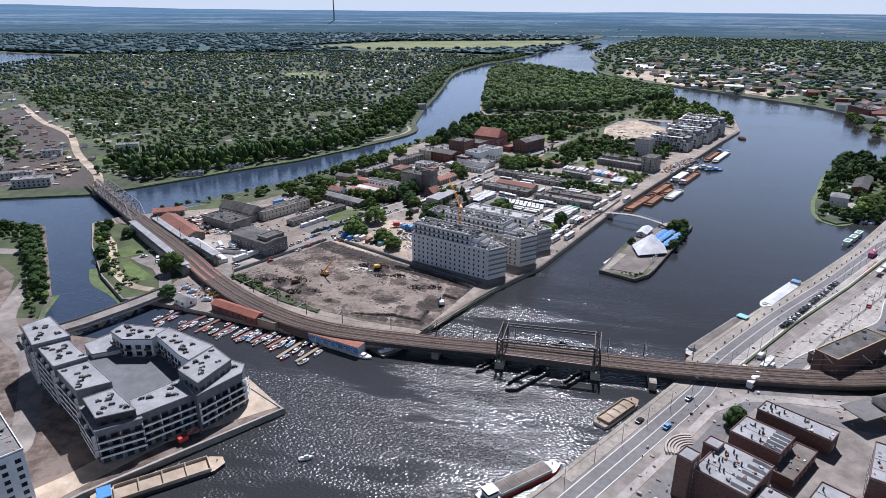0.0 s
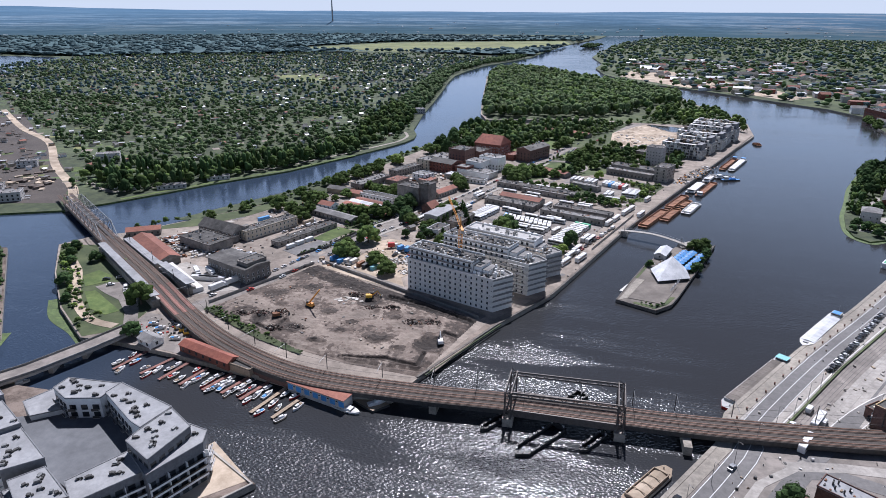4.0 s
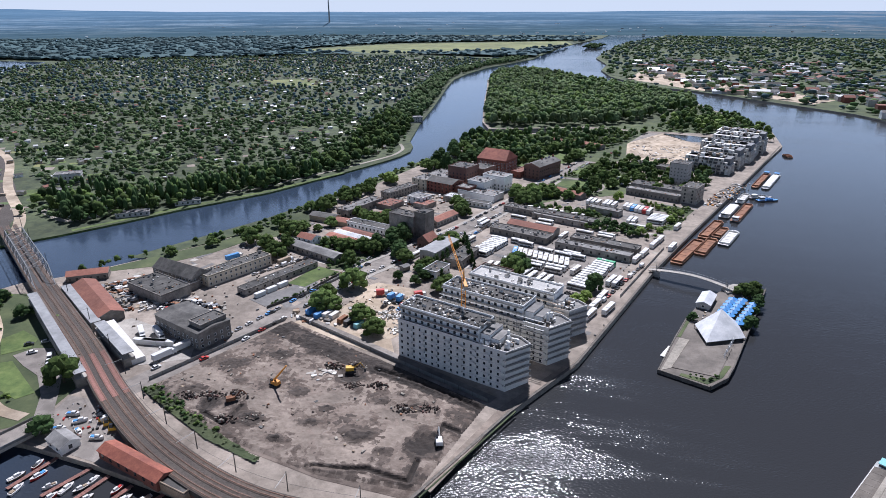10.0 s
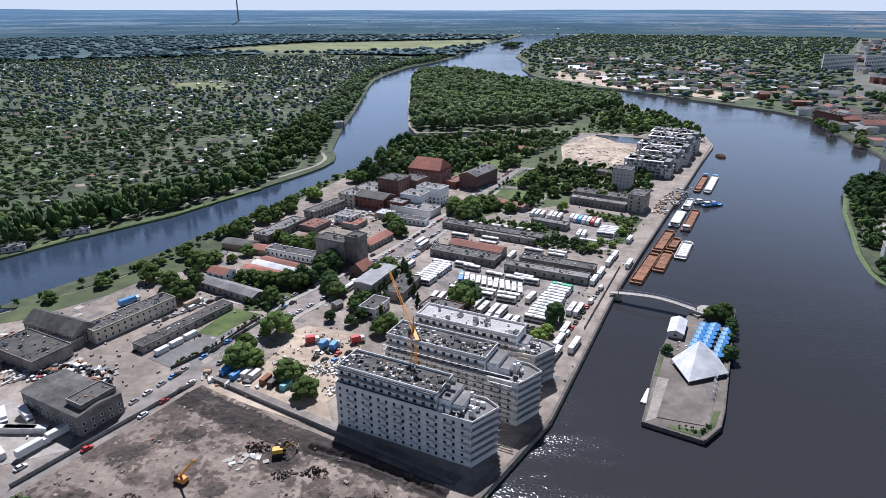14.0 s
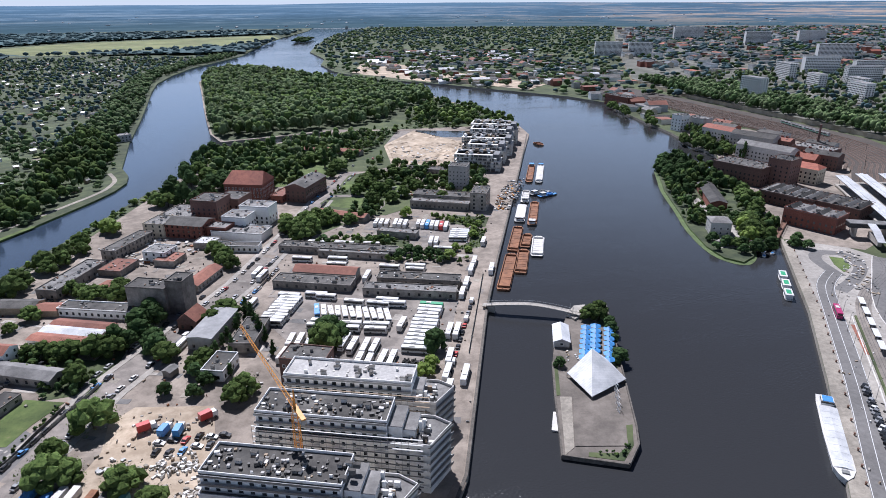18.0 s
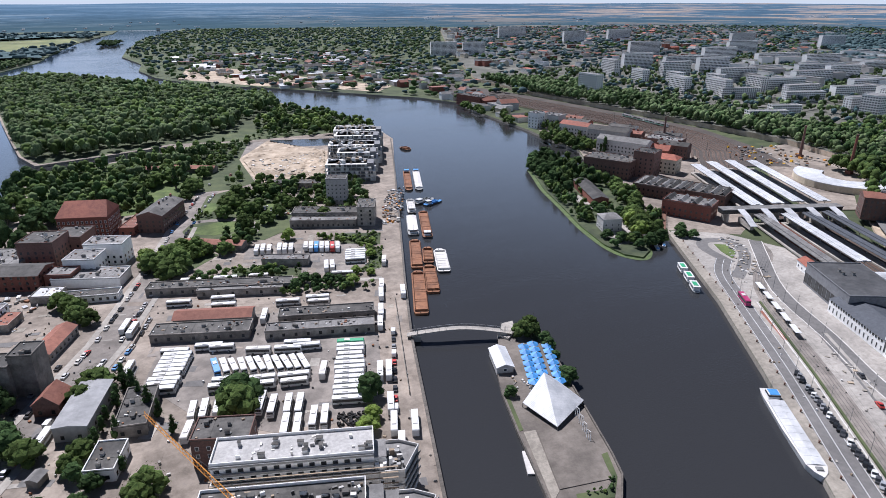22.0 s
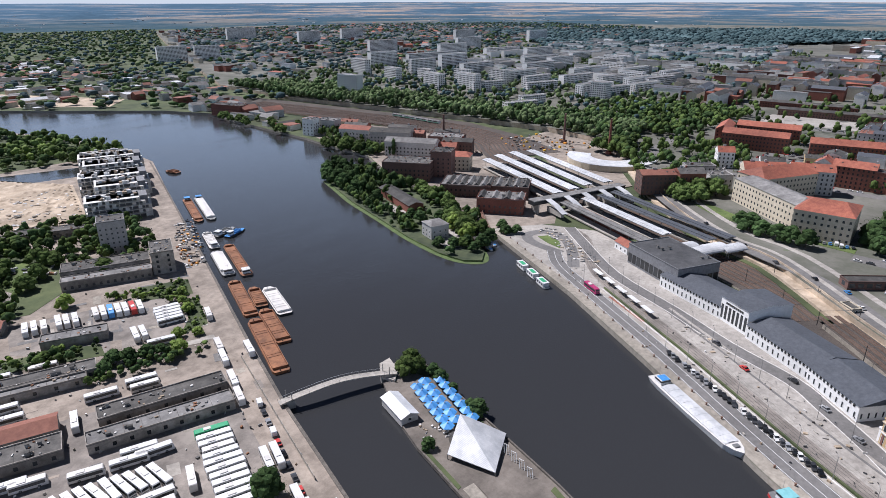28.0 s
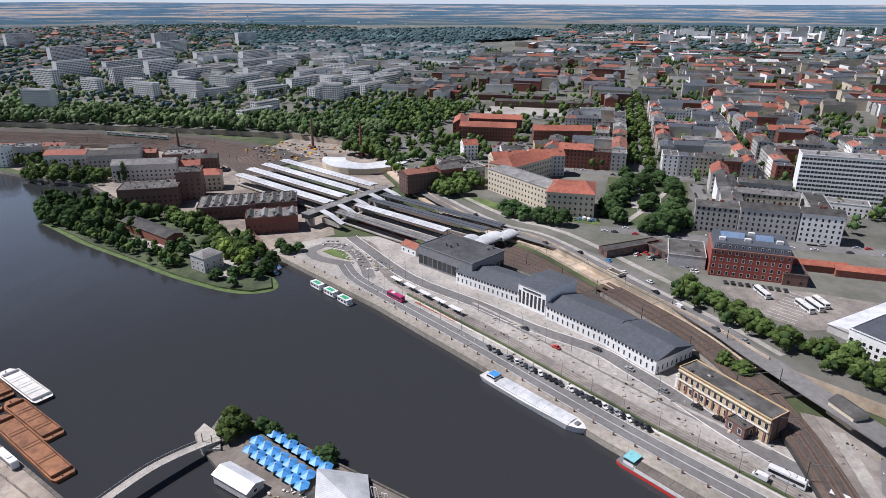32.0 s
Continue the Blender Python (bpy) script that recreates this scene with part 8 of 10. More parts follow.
# ---- town ----
def tenement(x, y, ang, w, d, h, z, wall, roof, form="gable", lab="", vents=1, windows_on=True, group="town houses"):
    names = {"plaster_grey": "grey", "plaster_beige": "beige", "plaster_white": "white", "brick_red": "red brick", "brick_dark": "dark brick", "plaster_yellow": "yellow"}
    tops = {"roof_tile": "a red tiled roof", "roof_tar": "a dark tarred roof", "roof_grey": "a grey roof", "roof_slate": "a slate roof", "roof_white": "a white roof", "roof_rust": "a red-brown roof", "roof_blue": "a blue roof"}
    return building("town_house", lab or f"{names[wall]} town house with {tops[roof]}", x, y, ang, w, d, h, z=z, wall=wall, roof=roof, form=form, rise=random.uniform(1.6, 3.2) if roof != "roof_tile" else 4.5,
                    rows=int(h / 3.4) if windows_on else 0, storey=3.4, step=2.9, size=(1.2, 1.8), joined=True, vents=0, stacks=max(1, int(w / 9)), group=group, category="house")


WALLS = ("plaster_grey", "plaster_grey", "plaster_beige", "plaster_white", "plaster_grey", "brick_red")
ROOFS = ("roof_tar", "roof_tar", "roof_slate", "roof_grey", "roof_tile", "roof_tar", "roof_rust")
FREE = [(812, 528, 1000, 706), (632, 520, 712, 676), (395, 436, 540, 612), (430, 462, 2000, 488), (300, 360, 400, 470)]   # x0 y0 x1 y1 kept clear


def clear(x, y, m=0):
    return all(not (a - m < x < c + m and b - m < y < d + m) for a, b, c, d in FREE)


def block(x0, y0, x1, y1, z):
    """A street block: houses along its four sides round a yard."""
    dep = 13.0
    for side in range(4):
        horiz = side in (0, 2)
        a, b = (x0, x1) if horiz else (y0 + dep, y1 - dep)
        u = a
        while u < b - 7:
            w = min(random.uniform(15, 26), b - u)
            if b - u - w < 8:
                w = b - u
            m = u + w / 2
            x, y, ang = {0: (m, y0 + dep / 2, 0), 1: (x1 - dep / 2, m, 90), 2: (m, y1 - dep / 2, 180), 3: (x0 + dep / 2, m, -90)}[side]
            u += w
            if not clear(x, y, 6) or random.random() < 0.06:
                continue
            roof = random.choice(ROOFS)
            tenement(x, y, ang, w - 0.05, dep, random.choice((13.6, 15.5, 17, 17)), z, random.choice(WALLS), roof, "gable" if roof == "roof_tile" or random.random() < 0.6 else "flat")


# blocks near the park and the avenue
for x0, y0, x1, y1 in ((548, 488, 618, 560), (630, 488, 700, 518), (545, 382, 615, 458), (628, 384, 700, 458), (545, 300, 612, 368), (628, 300, 700, 368), (715, 488, 790, 555), (715, 380, 790, 458), (715, 290, 790, 366), (805, 380, 880, 458), (545, 225, 612, 288), (628, 215, 700, 288), (805, 290, 880, 366)):
    block(x0, y0, x1, y1, TOWN_Z)
# houses close to the station
for x, y, a, w, d, h, wall, roof, form in (
    (404, 402, -93, 34, 15, 19, "plaster_grey", "roof_tar", "gable"), (408, 432, -95, 26, 15, 17, "plaster_grey", "roof_tar", "gable"), (402, 372, -95, 24, 15, 19, "plaster_white", "roof_tar", "gable"),
    (430, 420, -5, 34, 13, 17, "plaster_grey", "roof_tar", "gable"), (446, 395, -95, 40, 13, 17, "plaster_beige", "roof_grey", "gable"), (470, 418, -5, 40, 13, 17, "plaster_white", "roof_tar", "gable"), (505, 418, -5, 28, 13, 17, "plaster_grey", "roof_tile", "gable"),
    (480, 390, -95, 36, 13, 16, "plaster_grey", "roof_tar", "gable"), (434, 366, -5, 40, 13, 16, "plaster_grey", "roof_tar", "flat"),
    (446, 648, -48, 26, 16, 15, "brick_dark", "roof_rust", "gable"), (462, 628, -48, 20, 15, 16, "brick_red", "roof_tar", "gable"), (480, 612, -48, 18, 13, 13, "plaster_grey", "roof_tar", "flat"),
    (498, 585, -60, 30, 14, 19, "plaster_beige", "roof_tile", "gable"), (520, 556, -70, 30, 16, 18, "plaster_grey", "roof_tile", "gable"), (545, 590, -70, 18, 13, 15, "plaster_white", "roof_tar", "gable"),
    (560, 632, -60, 14, 12, 14, "plaster_white", "roof_tile", "gable"), (588, 566, -75, 16, 12, 13, "plaster_yellow", "roof_tar", "gable"), (520, 640, -50, 24, 12, 8, "plaster_grey", "roof_tar", "flat")):
    tenement(x, y, a, w, d, h, TOWN_Z, wall, roof, form, vents=2)
for x, y, a, w, d in ((650, 631, -85, 60, 16), (652, 553, -78, 60, 16), (676, 668, 10, 44, 14), (700, 632, -85, 60, 13)):
    building("school", "long red brick public building with red tiled roof", x, y, a, w, d, 15, z=TOWN_Z, wall="brick_red", roof="roof_tile", form="gable", rise=4.5, rows=4, storey=3.6, step=3, joined=True)
for x, y, w, d in ((352, 486, 40, 8), (352, 466, 12, 22)):
    building("garage_row", "row of low garages with dark gates", x, y, -52, w, d, 4, z=TOWN_Z, wall="brick_dark", roof="roof_tar", rows=1, step=4, size=(2.8, 2.4), joined=True)
building("office_low", "low white office wing with grey roof", 470, 345, -100, 44, 14, 8, z=TOWN_Z, wall="plaster_white", roof="roof_grey", rows=2, joined=True, vents=4)
for i in range(8):
    building("market_roof", "pale pitched market roof bay", 268 + i * 4.3, 392 - i * 4.6, -46, 6.3, 16, 4, z=TOWN_Z, wall="plaster_grey", roof="roof_white", form="gable", rise=1.4, group="market roof bays")
building("market_hall", "glazed hall with dark flat roof", 264, 374, -46, 40, 22, 9, z=TOWN_Z, wall="plaster_white", roof="roof_slate", rows=2, step=2.2, joined=True)
for x, y in ((350, 385), (346, 362)):
    building("tile_shed", "low shed with orange tiled roof", x, y, -92, 30, 9, 4, z=TOWN_Z, wall="brick_red", roof="roof_tile", form="gable", rise=1.6)
building("depot_house", "dark trackside depot with flat roof", 330, 402, -92, 12, 16, 6, z=TOWN_Z, wall="brick_dark", roof="roof_tar", rows=1, joined=True)

for x, y, w, d, c in ((945, 645, 116, 16, "brick_red"), (890, 602, 128, 16, "brick_dark"), (915, 536, 60, 14, "brick_dark")):
    building("barracks_hall", "long low red brick barracks hall with dark roof", x, y, -87 if w > 70 else 0, w, d, 8, z=TOWN_Z, wall=c, roof="roof_tar", form="gable", rise=2.2, rows=2, joined=True)
patch("parade_ground", [(820, 532), (880, 532), (880, 672), (815, 672)], TOWN_Z, "paving", "wide pale paved yard", h=0.07)
building("courthouse_wing", "stone wing with high red tiled hipped roof", 497, 574, -30, 52, 26, 17, z=TOWN_Z, wall="plaster_beige", roof="roof_tile", form="gable", rise=6, rows=4, storey=4, hip=9, joined=True)
for line, w in (([(388, 505), (386, 420), (388, 300)], 12), ([(430, 634), (528, 628), (640, 610), (640, 585)], 10), ([(537, 300), (537, 640)], 12), ([(621, 215), (621, 600)], 11), ([(708, 200), (708, 620)], 11), ([(797, 200), (800, 700)], 11), ([(390, 374), (900, 374)], 11), ([(392, 300), (900, 292)], 11), ([(388, 430), (520, 432)], 10), ([(548, 566), (640, 566)], 9)):
    strip("side_street", line, w, TOWN_Z, "asphalt", "asphalt town side street between houses", h=0.05)
    s = Shape()
    for (xa, ya), (xb, yb) in zip(line, line[1:]):
        l = math.hypot(xb - xa, yb - ya)
        for i in range(int(l / 6.5)):
            if random.random() < 0.7:
                u = (i + 0.5) * 6.5 / l
                nx, ny = -(yb - ya) / l, (xb - xa) / l
                k = random.choice((-1, 1)) * (w / 2 - 1.2)
                paint, a = random.choice(("car_silver", "car_grey", "white_paint", "car_grey", "car_silver", "car_grey", "white_dusty", "red_paint")), math.degrees(math.atan2(yb - ya, xb - xa))
                cx, cy = xa + (xb - xa) * u + nx * k, ya + (yb - ya) * u + ny * k
                s.box(cx, cy, TOWN_Z + 0.2, 4.2, 1.75, 0.7, paint, a)
                s.box(cx, cy, TOWN_Z + 0.9, 2.3, 1.5, 0.55, "glass", a, taper=0.2)
                s.box(cx, cy, TOWN_Z + 1.45, 1.5, 1.1, 0.06, paint, a)
    tagged(part("street_cars", s), "rows of cars parked along a town street", "cars", kind="stuff")

# big white housing slabs
SLABS = ((656, 1226, 96, 40, 14, 31), (812, 1285, 80, 36, 13, 26), (845, 1235, 80, 36, 13, 24), (880, 1180, 80, 34, 13, 24), (915, 1128, 80, 36, 13, 24), (966, 1120, 170, 80, 13, 20), (930, 1060, 170, 60, 13, 18), (985, 1015, 165, 70, 13, 18), (1010, 960, 165, 60, 13, 18),
         (830, 1090, 160, 60, 12, 15), (880, 1020, 160, 60, 12, 15), (836, 893, 90, 24, 18, 28), (900, 900, 165, 50, 13, 16), (960, 880, 165, 60, 13, 17), (1040, 890, 165, 70, 13, 18), (1090, 1050, 170, 90, 13, 20), (1140, 980, 170, 80, 13, 20), (1230, 1240, 170, 110, 13, 22), (1420, 1230, 170, 110, 13, 20),
         (1130, 1470, 170, 140, 13, 24), (1370, 1440, 170, 120, 13, 24), (780, 2000, 165, 70, 14, 34), (850, 1960, 165, 60, 14, 34), (1400, 2250, 170, 80, 14, 40), (1620, 2280, 170, 90, 14, 40), (1370, 2600, 170, 110, 14, 42), (1800, 1900, 170, 90, 14, 40), (1950, 1700, 170, 90, 14, 38), (700, 940, 160, 50, 12, 12), (760, 960, 160, 40, 12, 12),
         (820, 1120, 80, 44, 13, 26), (790, 1170, 80, 40, 13, 26), (870, 930, 170, 46, 13, 20), (930, 940, 80, 40, 13, 17), (1000, 910, 170, 60, 13, 20), (1070, 950, 80, 44, 13, 20), (1120, 900, 170, 60, 13, 22), (1180, 1040, 80, 50, 13, 22), (1080, 1150, 170, 80, 13, 24), (1180, 1160, 170, 70, 13, 28), (1290, 1090, 80, 50, 13, 26), (1000, 1240, 170, 80, 13, 24), (940, 1330, 170, 60, 13, 30), (1060, 1350, 170, 70, 13, 32), (1350, 1320, 170, 90, 13, 30), (1280, 1530, 170, 90, 13, 34), (1000, 1500, 170, 70, 13, 32), (860, 1420, 80, 50, 13, 30), (1500, 1650, 170, 90, 13, 36), (1250, 1750, 170, 90, 13, 36))
for x, y, a, w, d, h in SLABS:
    building("housing_slab", "pale prefabricated housing slab with rows of windows", x, y, a, w, d, h, z=TOWN_Z, wall="plaster_white", roof="roof_grey", rows=int(h / 3), step=3.0, size=(2.2, 1.7), joined=True, sides="sn" if w > 60 else "sewn", category="housing block", group="housing slabs")


def crowd(name, spots, label, walls, roofs, category="houses"):
    """Many plain ridged houses far off, in one mesh. spots: x, y, z, angle, w, d, h, flat."""
    s = Shape()
    for x, y, z, a, w, d, h, flat in spots:
        wall, roof = random.choice(walls), random.choice(roofs)
        s.box(x, y, z - 0.5, w, d, h + 0.5, wall, a)
        if flat:
            s.box(x, y, z + h, w + 0.3, d + 0.3, 0.3, roof, a)
        else:
            s.gable(x, y, z + h, w, d, min(w, d) * 0.28, roof, a, over=0.4, wall=wall)
    return tagged(part(name, s), label, category, kind="stuff")


def grid_spots(x0, y0, x1, y1, n, w, d, h, z, flat, keep=None, angs=(0, 90)):
    out = []
    while len(out) < n:
        x, y = random.uniform(x0, x1), random.uniform(y0, y1)
        if keep is None or keep(x, y):
            out.append((x, y, z, random.choice(angs) + random.uniform(-6, 6), random.uniform(*w), random.uniform(*d), random.uniform(*h), random.random() < flat))
    return out


TOWNW, TOWNR = ("plaster_light", "plaster_beige", "plaster_white", "plaster_grey", "brick_red"), ("roof_tar", "roof_slate", "roof_tile", "roof_tar", "roof_rust", "roof_tar", "roof_grey", "roof_tar", "roof_slate")
crowd("far_town", grid_spots(900, -500, 1700, 840, 760, (24, 60), (12, 15), (11, 18), TOWN_Z, 0.5, lambda x, y: clear(x, y, 10) and y % 95 > 16), "dense far town houses with grey and red roofs", TOWNW, TOWNR)
crowd("far_town", grid_spots(1600, -1200, 3000, 800, 420, (30, 90), (14, 26), (9, 16), TOWN_Z, 0.7), "far town roofs", TOWNW, ("roof_grey", "roof_tar", "roof_white", "roof_tile"))
crowd("far_town", grid_spots(620, -400, 900, 205, 110, (24, 50), (12, 14), (11, 16), TOWN_Z, 0.5), "dense far town houses", TOWNW, TOWNR)
crowd("far_estate", grid_spots(1000, 860, 2000, 1500, 210, (30, 70), (11, 13), (11, 20), TOWN_Z, 1.0, angs=(80, 170)), "pale housing blocks far off", ("plaster_white", "plaster_grey"), ("roof_grey",))
crowd("far_towers", grid_spots(2300, -900, 3300, 500, 60, (20, 60), (12, 15), (26, 38), TOWN_Z, 1.0), "pale tower blocks far off", ("plaster_white", "plaster_grey"), ("roof_grey",))
crowd("far_suburb", grid_spots(700, 1500, 2800, 3400, 700, (10, 40), (9, 18), (5, 12), TOWN_Z, 0.5, lambda x, y: inside(x, y, PLATEAU)), "scattered far suburb", TOWNW, TOWNR)
crowd("harbour_sheds", grid_spots(110, 1480, 640, 2300, 300, (10, 42), (8, 18), (3.5, 8), 2.4, 0.6, lambda x, y: inside(x, y, EAST) and not inside(x, y, PLATEAU) and x > 0.25 * (2300 - y) + 60), "far waterfront sheds and workshops", TOWNW, ("roof_white", "roof_grey", "roof_tar", "roof_rust"))
crowd("harbour_sheds", grid_spots(440, 1050, 620, 1500, 26, (12, 40), (9, 18), (5, 11), 2.4, 0.5, lambda x, y: x < 500), "waterfront workshops", TOWNW, ("roof_tar", "roof_grey", "roof_rust"))

# ---- garden colony ----
crowd("garden_huts", [(x, y, z, random.uniform(0, 90), random.uniform(3.5, 7), random.uniform(3, 5), random.uniform(2.4, 3.2), random.random() < 0.35) for x, y, z, r, h in scatter([(-320, 650), (-275, 705), (-230, 775), (-195, 850), (-175, 930), (-185, 1010), (-235, 1265), (-288, 1570), (-305, 1690), (-305, 1830), (-260, 2110), (-215, 2250), (-900, 2250), (-1450, 1950), (-1450, 1500), (-900, 820), (-430, 660)], 1700, z=1.4)],
      "small garden huts among trees", ("plaster_white", "plaster_beige", "wood", "plaster_grey"), ("roof_grey", "roof_white", "roof_grey", "roof_rust", "roof_white", "roof_tar"))
for x, y, w, d, h in ((-420, 742, 22, 12, 8), (-480, 700, 18, 10, 6), (-395, 705, 14, 10, 4), (-290, 668, 24, 8, 3), (-268, 706, 20, 7, 3), (-208, 1130, 30, 12, 7), (-400, 598, 30, 14, 7), (-440, 610, 40, 12, 6), (-500, 640, 26, 14, 7)):
    building("bank_house", "grey house with flat roof on the far bank", x, y, 35, w, d, h, z=1.4, wall="plaster_grey", roof="roof_grey", rows=1 if h < 5 else 2, joined=True)

# ---- trees ----
def make_tree(kind):
    t = thing("tree", {"broad": "broad green tree with a rounded ragged crown", "dark": "dense dark green tree with a ragged crown", "bright": "bright yellow-green tree with a rounded crown", "poplar": "tall slender dark green poplar", "conifer": "dark pointed conifer beside sheds"}[kind], "tree", "single trees")
    tall = {"poplar": 2.6, "conifer": 2.1}.get(kind, 1.0)
    s = Shape()
    s.tube((0, 0, 0), (0, 0, 0.42), 0.035, 0.022, "bark", 7)
    for i in range(5):
        a = i * 1.26
        s.tube((0, 0, 0.22 + 0.04 * i), (0.16 * math.cos(a), 0.16 * math.sin(a), 0.5 + 0.04 * i), 0.016, 0.006, "bark", 5)
    part("trunk", s, t)
    lobes = 7 if kind in ("poplar", "conifer") else 15
    V, F, k = [], [], 0
    bv, bf = BALLS[1]
    width = {"poplar": 0.14, "conifer": 0.17}.get(kind, 0.43)
    for i in range(lobes):
        a, u = i * 2.4, (i + 0.5) / lobes
        r = width * (math.sqrt(u) if tall == 1 else (1 - u) * 0.45) * 0.8
        zc = (0.25 + 0.48 * (1 - u) + rng.uniform(-0.06, 0.08)) if tall == 1 else 0.14 + 0.74 * u
        size = width * (rng.uniform(0.34, 0.62) if tall == 1 else (1.0 - 0.75 * u if kind == "conifer" else 0.85 - 0.45 * abs(u - 0.4)))
        c = np.array([math.cos(a) * r, math.sin(a) * r, zc])
        stretch = np.array([1, 1, 1.1 if tall == 1 else 1.35])
        # a dark inner mass, then a skin of loose leaf sprays
        V.append(bv * size * rng.uniform(0.66, 0.98, (len(bv), 1)) * stretch + c)
        F.append(bf + k)
        k += len(bv)
        n = 68
        d = rng.normal(size=(n, 3))
        d /= np.linalg.norm(d, axis=1)[:, None]
        p = c + d * stretch * size * rng.uniform(0.7, 1.25, (n, 1))
        leaf = rng.normal(size=(n, 3, 3)) * rng.uniform(0.010, 0.024, (n, 1, 1))
        leaf -= (leaf * d[:, None, :]).sum(2, keepdims=True) * d[:, None, :] * 0.35
        V.append((p[:, None, :] + leaf).reshape(-1, 3))
        F.append(np.arange(3 * n).reshape(n, 3) + k)
        k += 3 * n
    paint = {"dark": "leaf_dark", "bright": "leaf_bright", "conifer": "leaf_dark", "poplar": "leaf_dark"}.get(kind, "leaf")
    me = mesh_np("crown", np.concatenate(V), np.concatenate(F), (paint,))
    part("crown", me, t)
    return t


TREES = {k: [make_tree(k), make_tree(k)] for k in ("broad", "dark", "bright", "poplar", "conifer")}


def tree(x, y, h, kind="broad", z=2.2, wide=1.0):
    ob = park(TREES[kind], random.randrange(2), x, y, z, random.uniform(0, 360))
    ob.scale = (h * wide * 1.12, h * wide * 1.12, h * 1.08)
    return ob


def trees(spots, h=(8, 12), kind="broad", z=2.2, wide=1.1):
    for x, y in spots:
        tree(x + random.uniform(-0.6, 0.6), y + random.uniform(-0.6, 0.6), random.uniform(*h), kind, z, wide * random.uniform(0.85, 1.15))


trees(((-154, 460),), (13, 14), z=2.3, wide=1.2)
trees(((-134, 428), (-224, 505), (-236, 498), (-214, 470), (-196, 452), (-246, 508), (-252, 520)), (5, 8), "dark", wide=1.3)
trees(((-79, 564), (-71, 553)), (8, 10), wide=1.15)
trees(((-20, 593), (-22, 589)), (9, 11), "broad", wide=1.25)
trees(((-40, 610), (-39, 596), (-50, 598), (-35, 603)), (5, 7), "dark", wide=1.2)
trees(((13, 634), (16, 631), (62, 612)), (10, 12), "dark", wide=1.2)
trees(((-22, 656), (-19, 648), (-16, 640), (-13, 634), (-25, 664), (-28, 628), (-10, 622)), (8, 12), "conifer", wide=1.1)
trees(((54, 592), (58, 598)), (5, 7), "bright", wide=1.2)
trees(((60, 862), (52, 884), (66, 868), (88, 876), (80, 850), (94, 862), (104, 850)), (7, 11), wide=1.2)
trees(((72, 724), (78, 722), (84, 720), (66, 728), (60, 722)), (5, 7), "dark", wide=1.3)
trees(((96, 728), (104, 724), (112, 748), (116, 760), (122, 770), (90, 716)), (4, 7), "bright", wide=1.2)
trees(((142, 628), (145, 625), (148, 630)), (7, 8.5), "broad", z=1.7, wide=1.3)
woods("islet_shrubs", scatter([(104, 532.6), (112, 528.5), (118, 534), (116, 535), (112, 531.4), (105, 534)], 12, (0.5, 1.2), (0.6, 1.6), 1.7), "low shrubs on the islet edge", MID_CROWNS, ("leaf_dark", "leaf"), (0.6, 0.4))
trees(((146, 612), (144, 604), (140, 592), (139, 588), (148, 618), (112, 588)), (3.5, 6), "dark", z=1.7, wide=1.3)
# along the street and the river bank of the peninsula
trees(((-146, 746), (-136, 779), (-139, 762), (-159, 710), (-150, 721), (-165, 669), (-147, 654), (-167, 633), (-152, 627), (-137, 613), (-138, 629)), (9, 13), wide=1.2)
trees(((-124, 804), (-128, 810)), (10, 12), "bright", wide=1.1)
trees(((-87, 614), (-88, 637)), (10, 12), wide=1.15)
trees(((-116, 642), (-105, 640), (-110, 641), (-99, 638), (-119, 709), (-105, 702), (-95, 710), (-100, 700), (-112, 704), (-90, 700)), (6, 9), wide=1.3)
trees(((-76, 681), (-80, 643), (-74, 643), (-74, 659), (-70, 670), (-60, 633), (-72, 650), (-66, 662), (-63, 640)), (8, 11), "dark", wide=1.1)
trees(((-42, 616), (-39, 621), (-129, 679), (-133, 668), (-144, 668), (-175, 658), (-182, 650), (-190, 622), (-206, 600)), (5, 8), wide=1.3)
trees(((-44, 740), (-51, 751), (-48, 745)), (8, 11), wide=1.2)
trees(((-101, 876), (-103, 900), (-98, 930), (-103, 956), (-99, 991), (-96, 1017), (-92, 1040), (-88, 860), (-92, 915), (-94, 972)), (13, 19), "dark", wide=0.95)
trees(((-78, 848), (-72, 900), (-66, 918), (-60, 895), (-75, 880)), (11, 15), "dark", wide=1.0)
trees(((0, 778), (-8, 784), (4, 786)), (12, 14), wide=1.25)
trees(((24, 796), (11, 810), (20, 804), (56, 889), (92, 870), (44, 863), (69, 838), (52, 831), (17, 1013), (44, 986), (30, 951)), (8, 12), wide=1.2)
trees(((-40, 905), (-36, 930), (-4, 915), (20, 960), (30, 985)), (14, 18), "poplar", wide=1.0)
trees(((-71, 581), (-77, 552), (1, 766), (7, 779), (60, 902), (-108, 863), (-100, 861), (-96, 888), (-94, 925), (-91, 953), (-80, 932), (-150, 712), (-9, 963), (4, 971), (17, 980), (32, 943), (14, 622)), (11, 14), wide=1.25)
trees(((-52, 545), (-41, 534), (-56, 627), (-79, 636), (-107, 696), (-93, 694), (-86, 697), (-44, 733), (-39, 727), (16, 792), (34, 792), (50, 896), (71, 874), (121, 858), (106, 828), (54, 842), (-143, 740), (-139, 752), (-133, 770), (24, 921), (-39, 656), (-34, 665)), (8, 10.5), wide=1.3)
trees(((-34, 628), (-33, 634), (-31, 640), (-28, 647), (-27, 653), (-24, 659), (-26, 608), (-36, 625)), (6, 9), "poplar", wide=1.5)
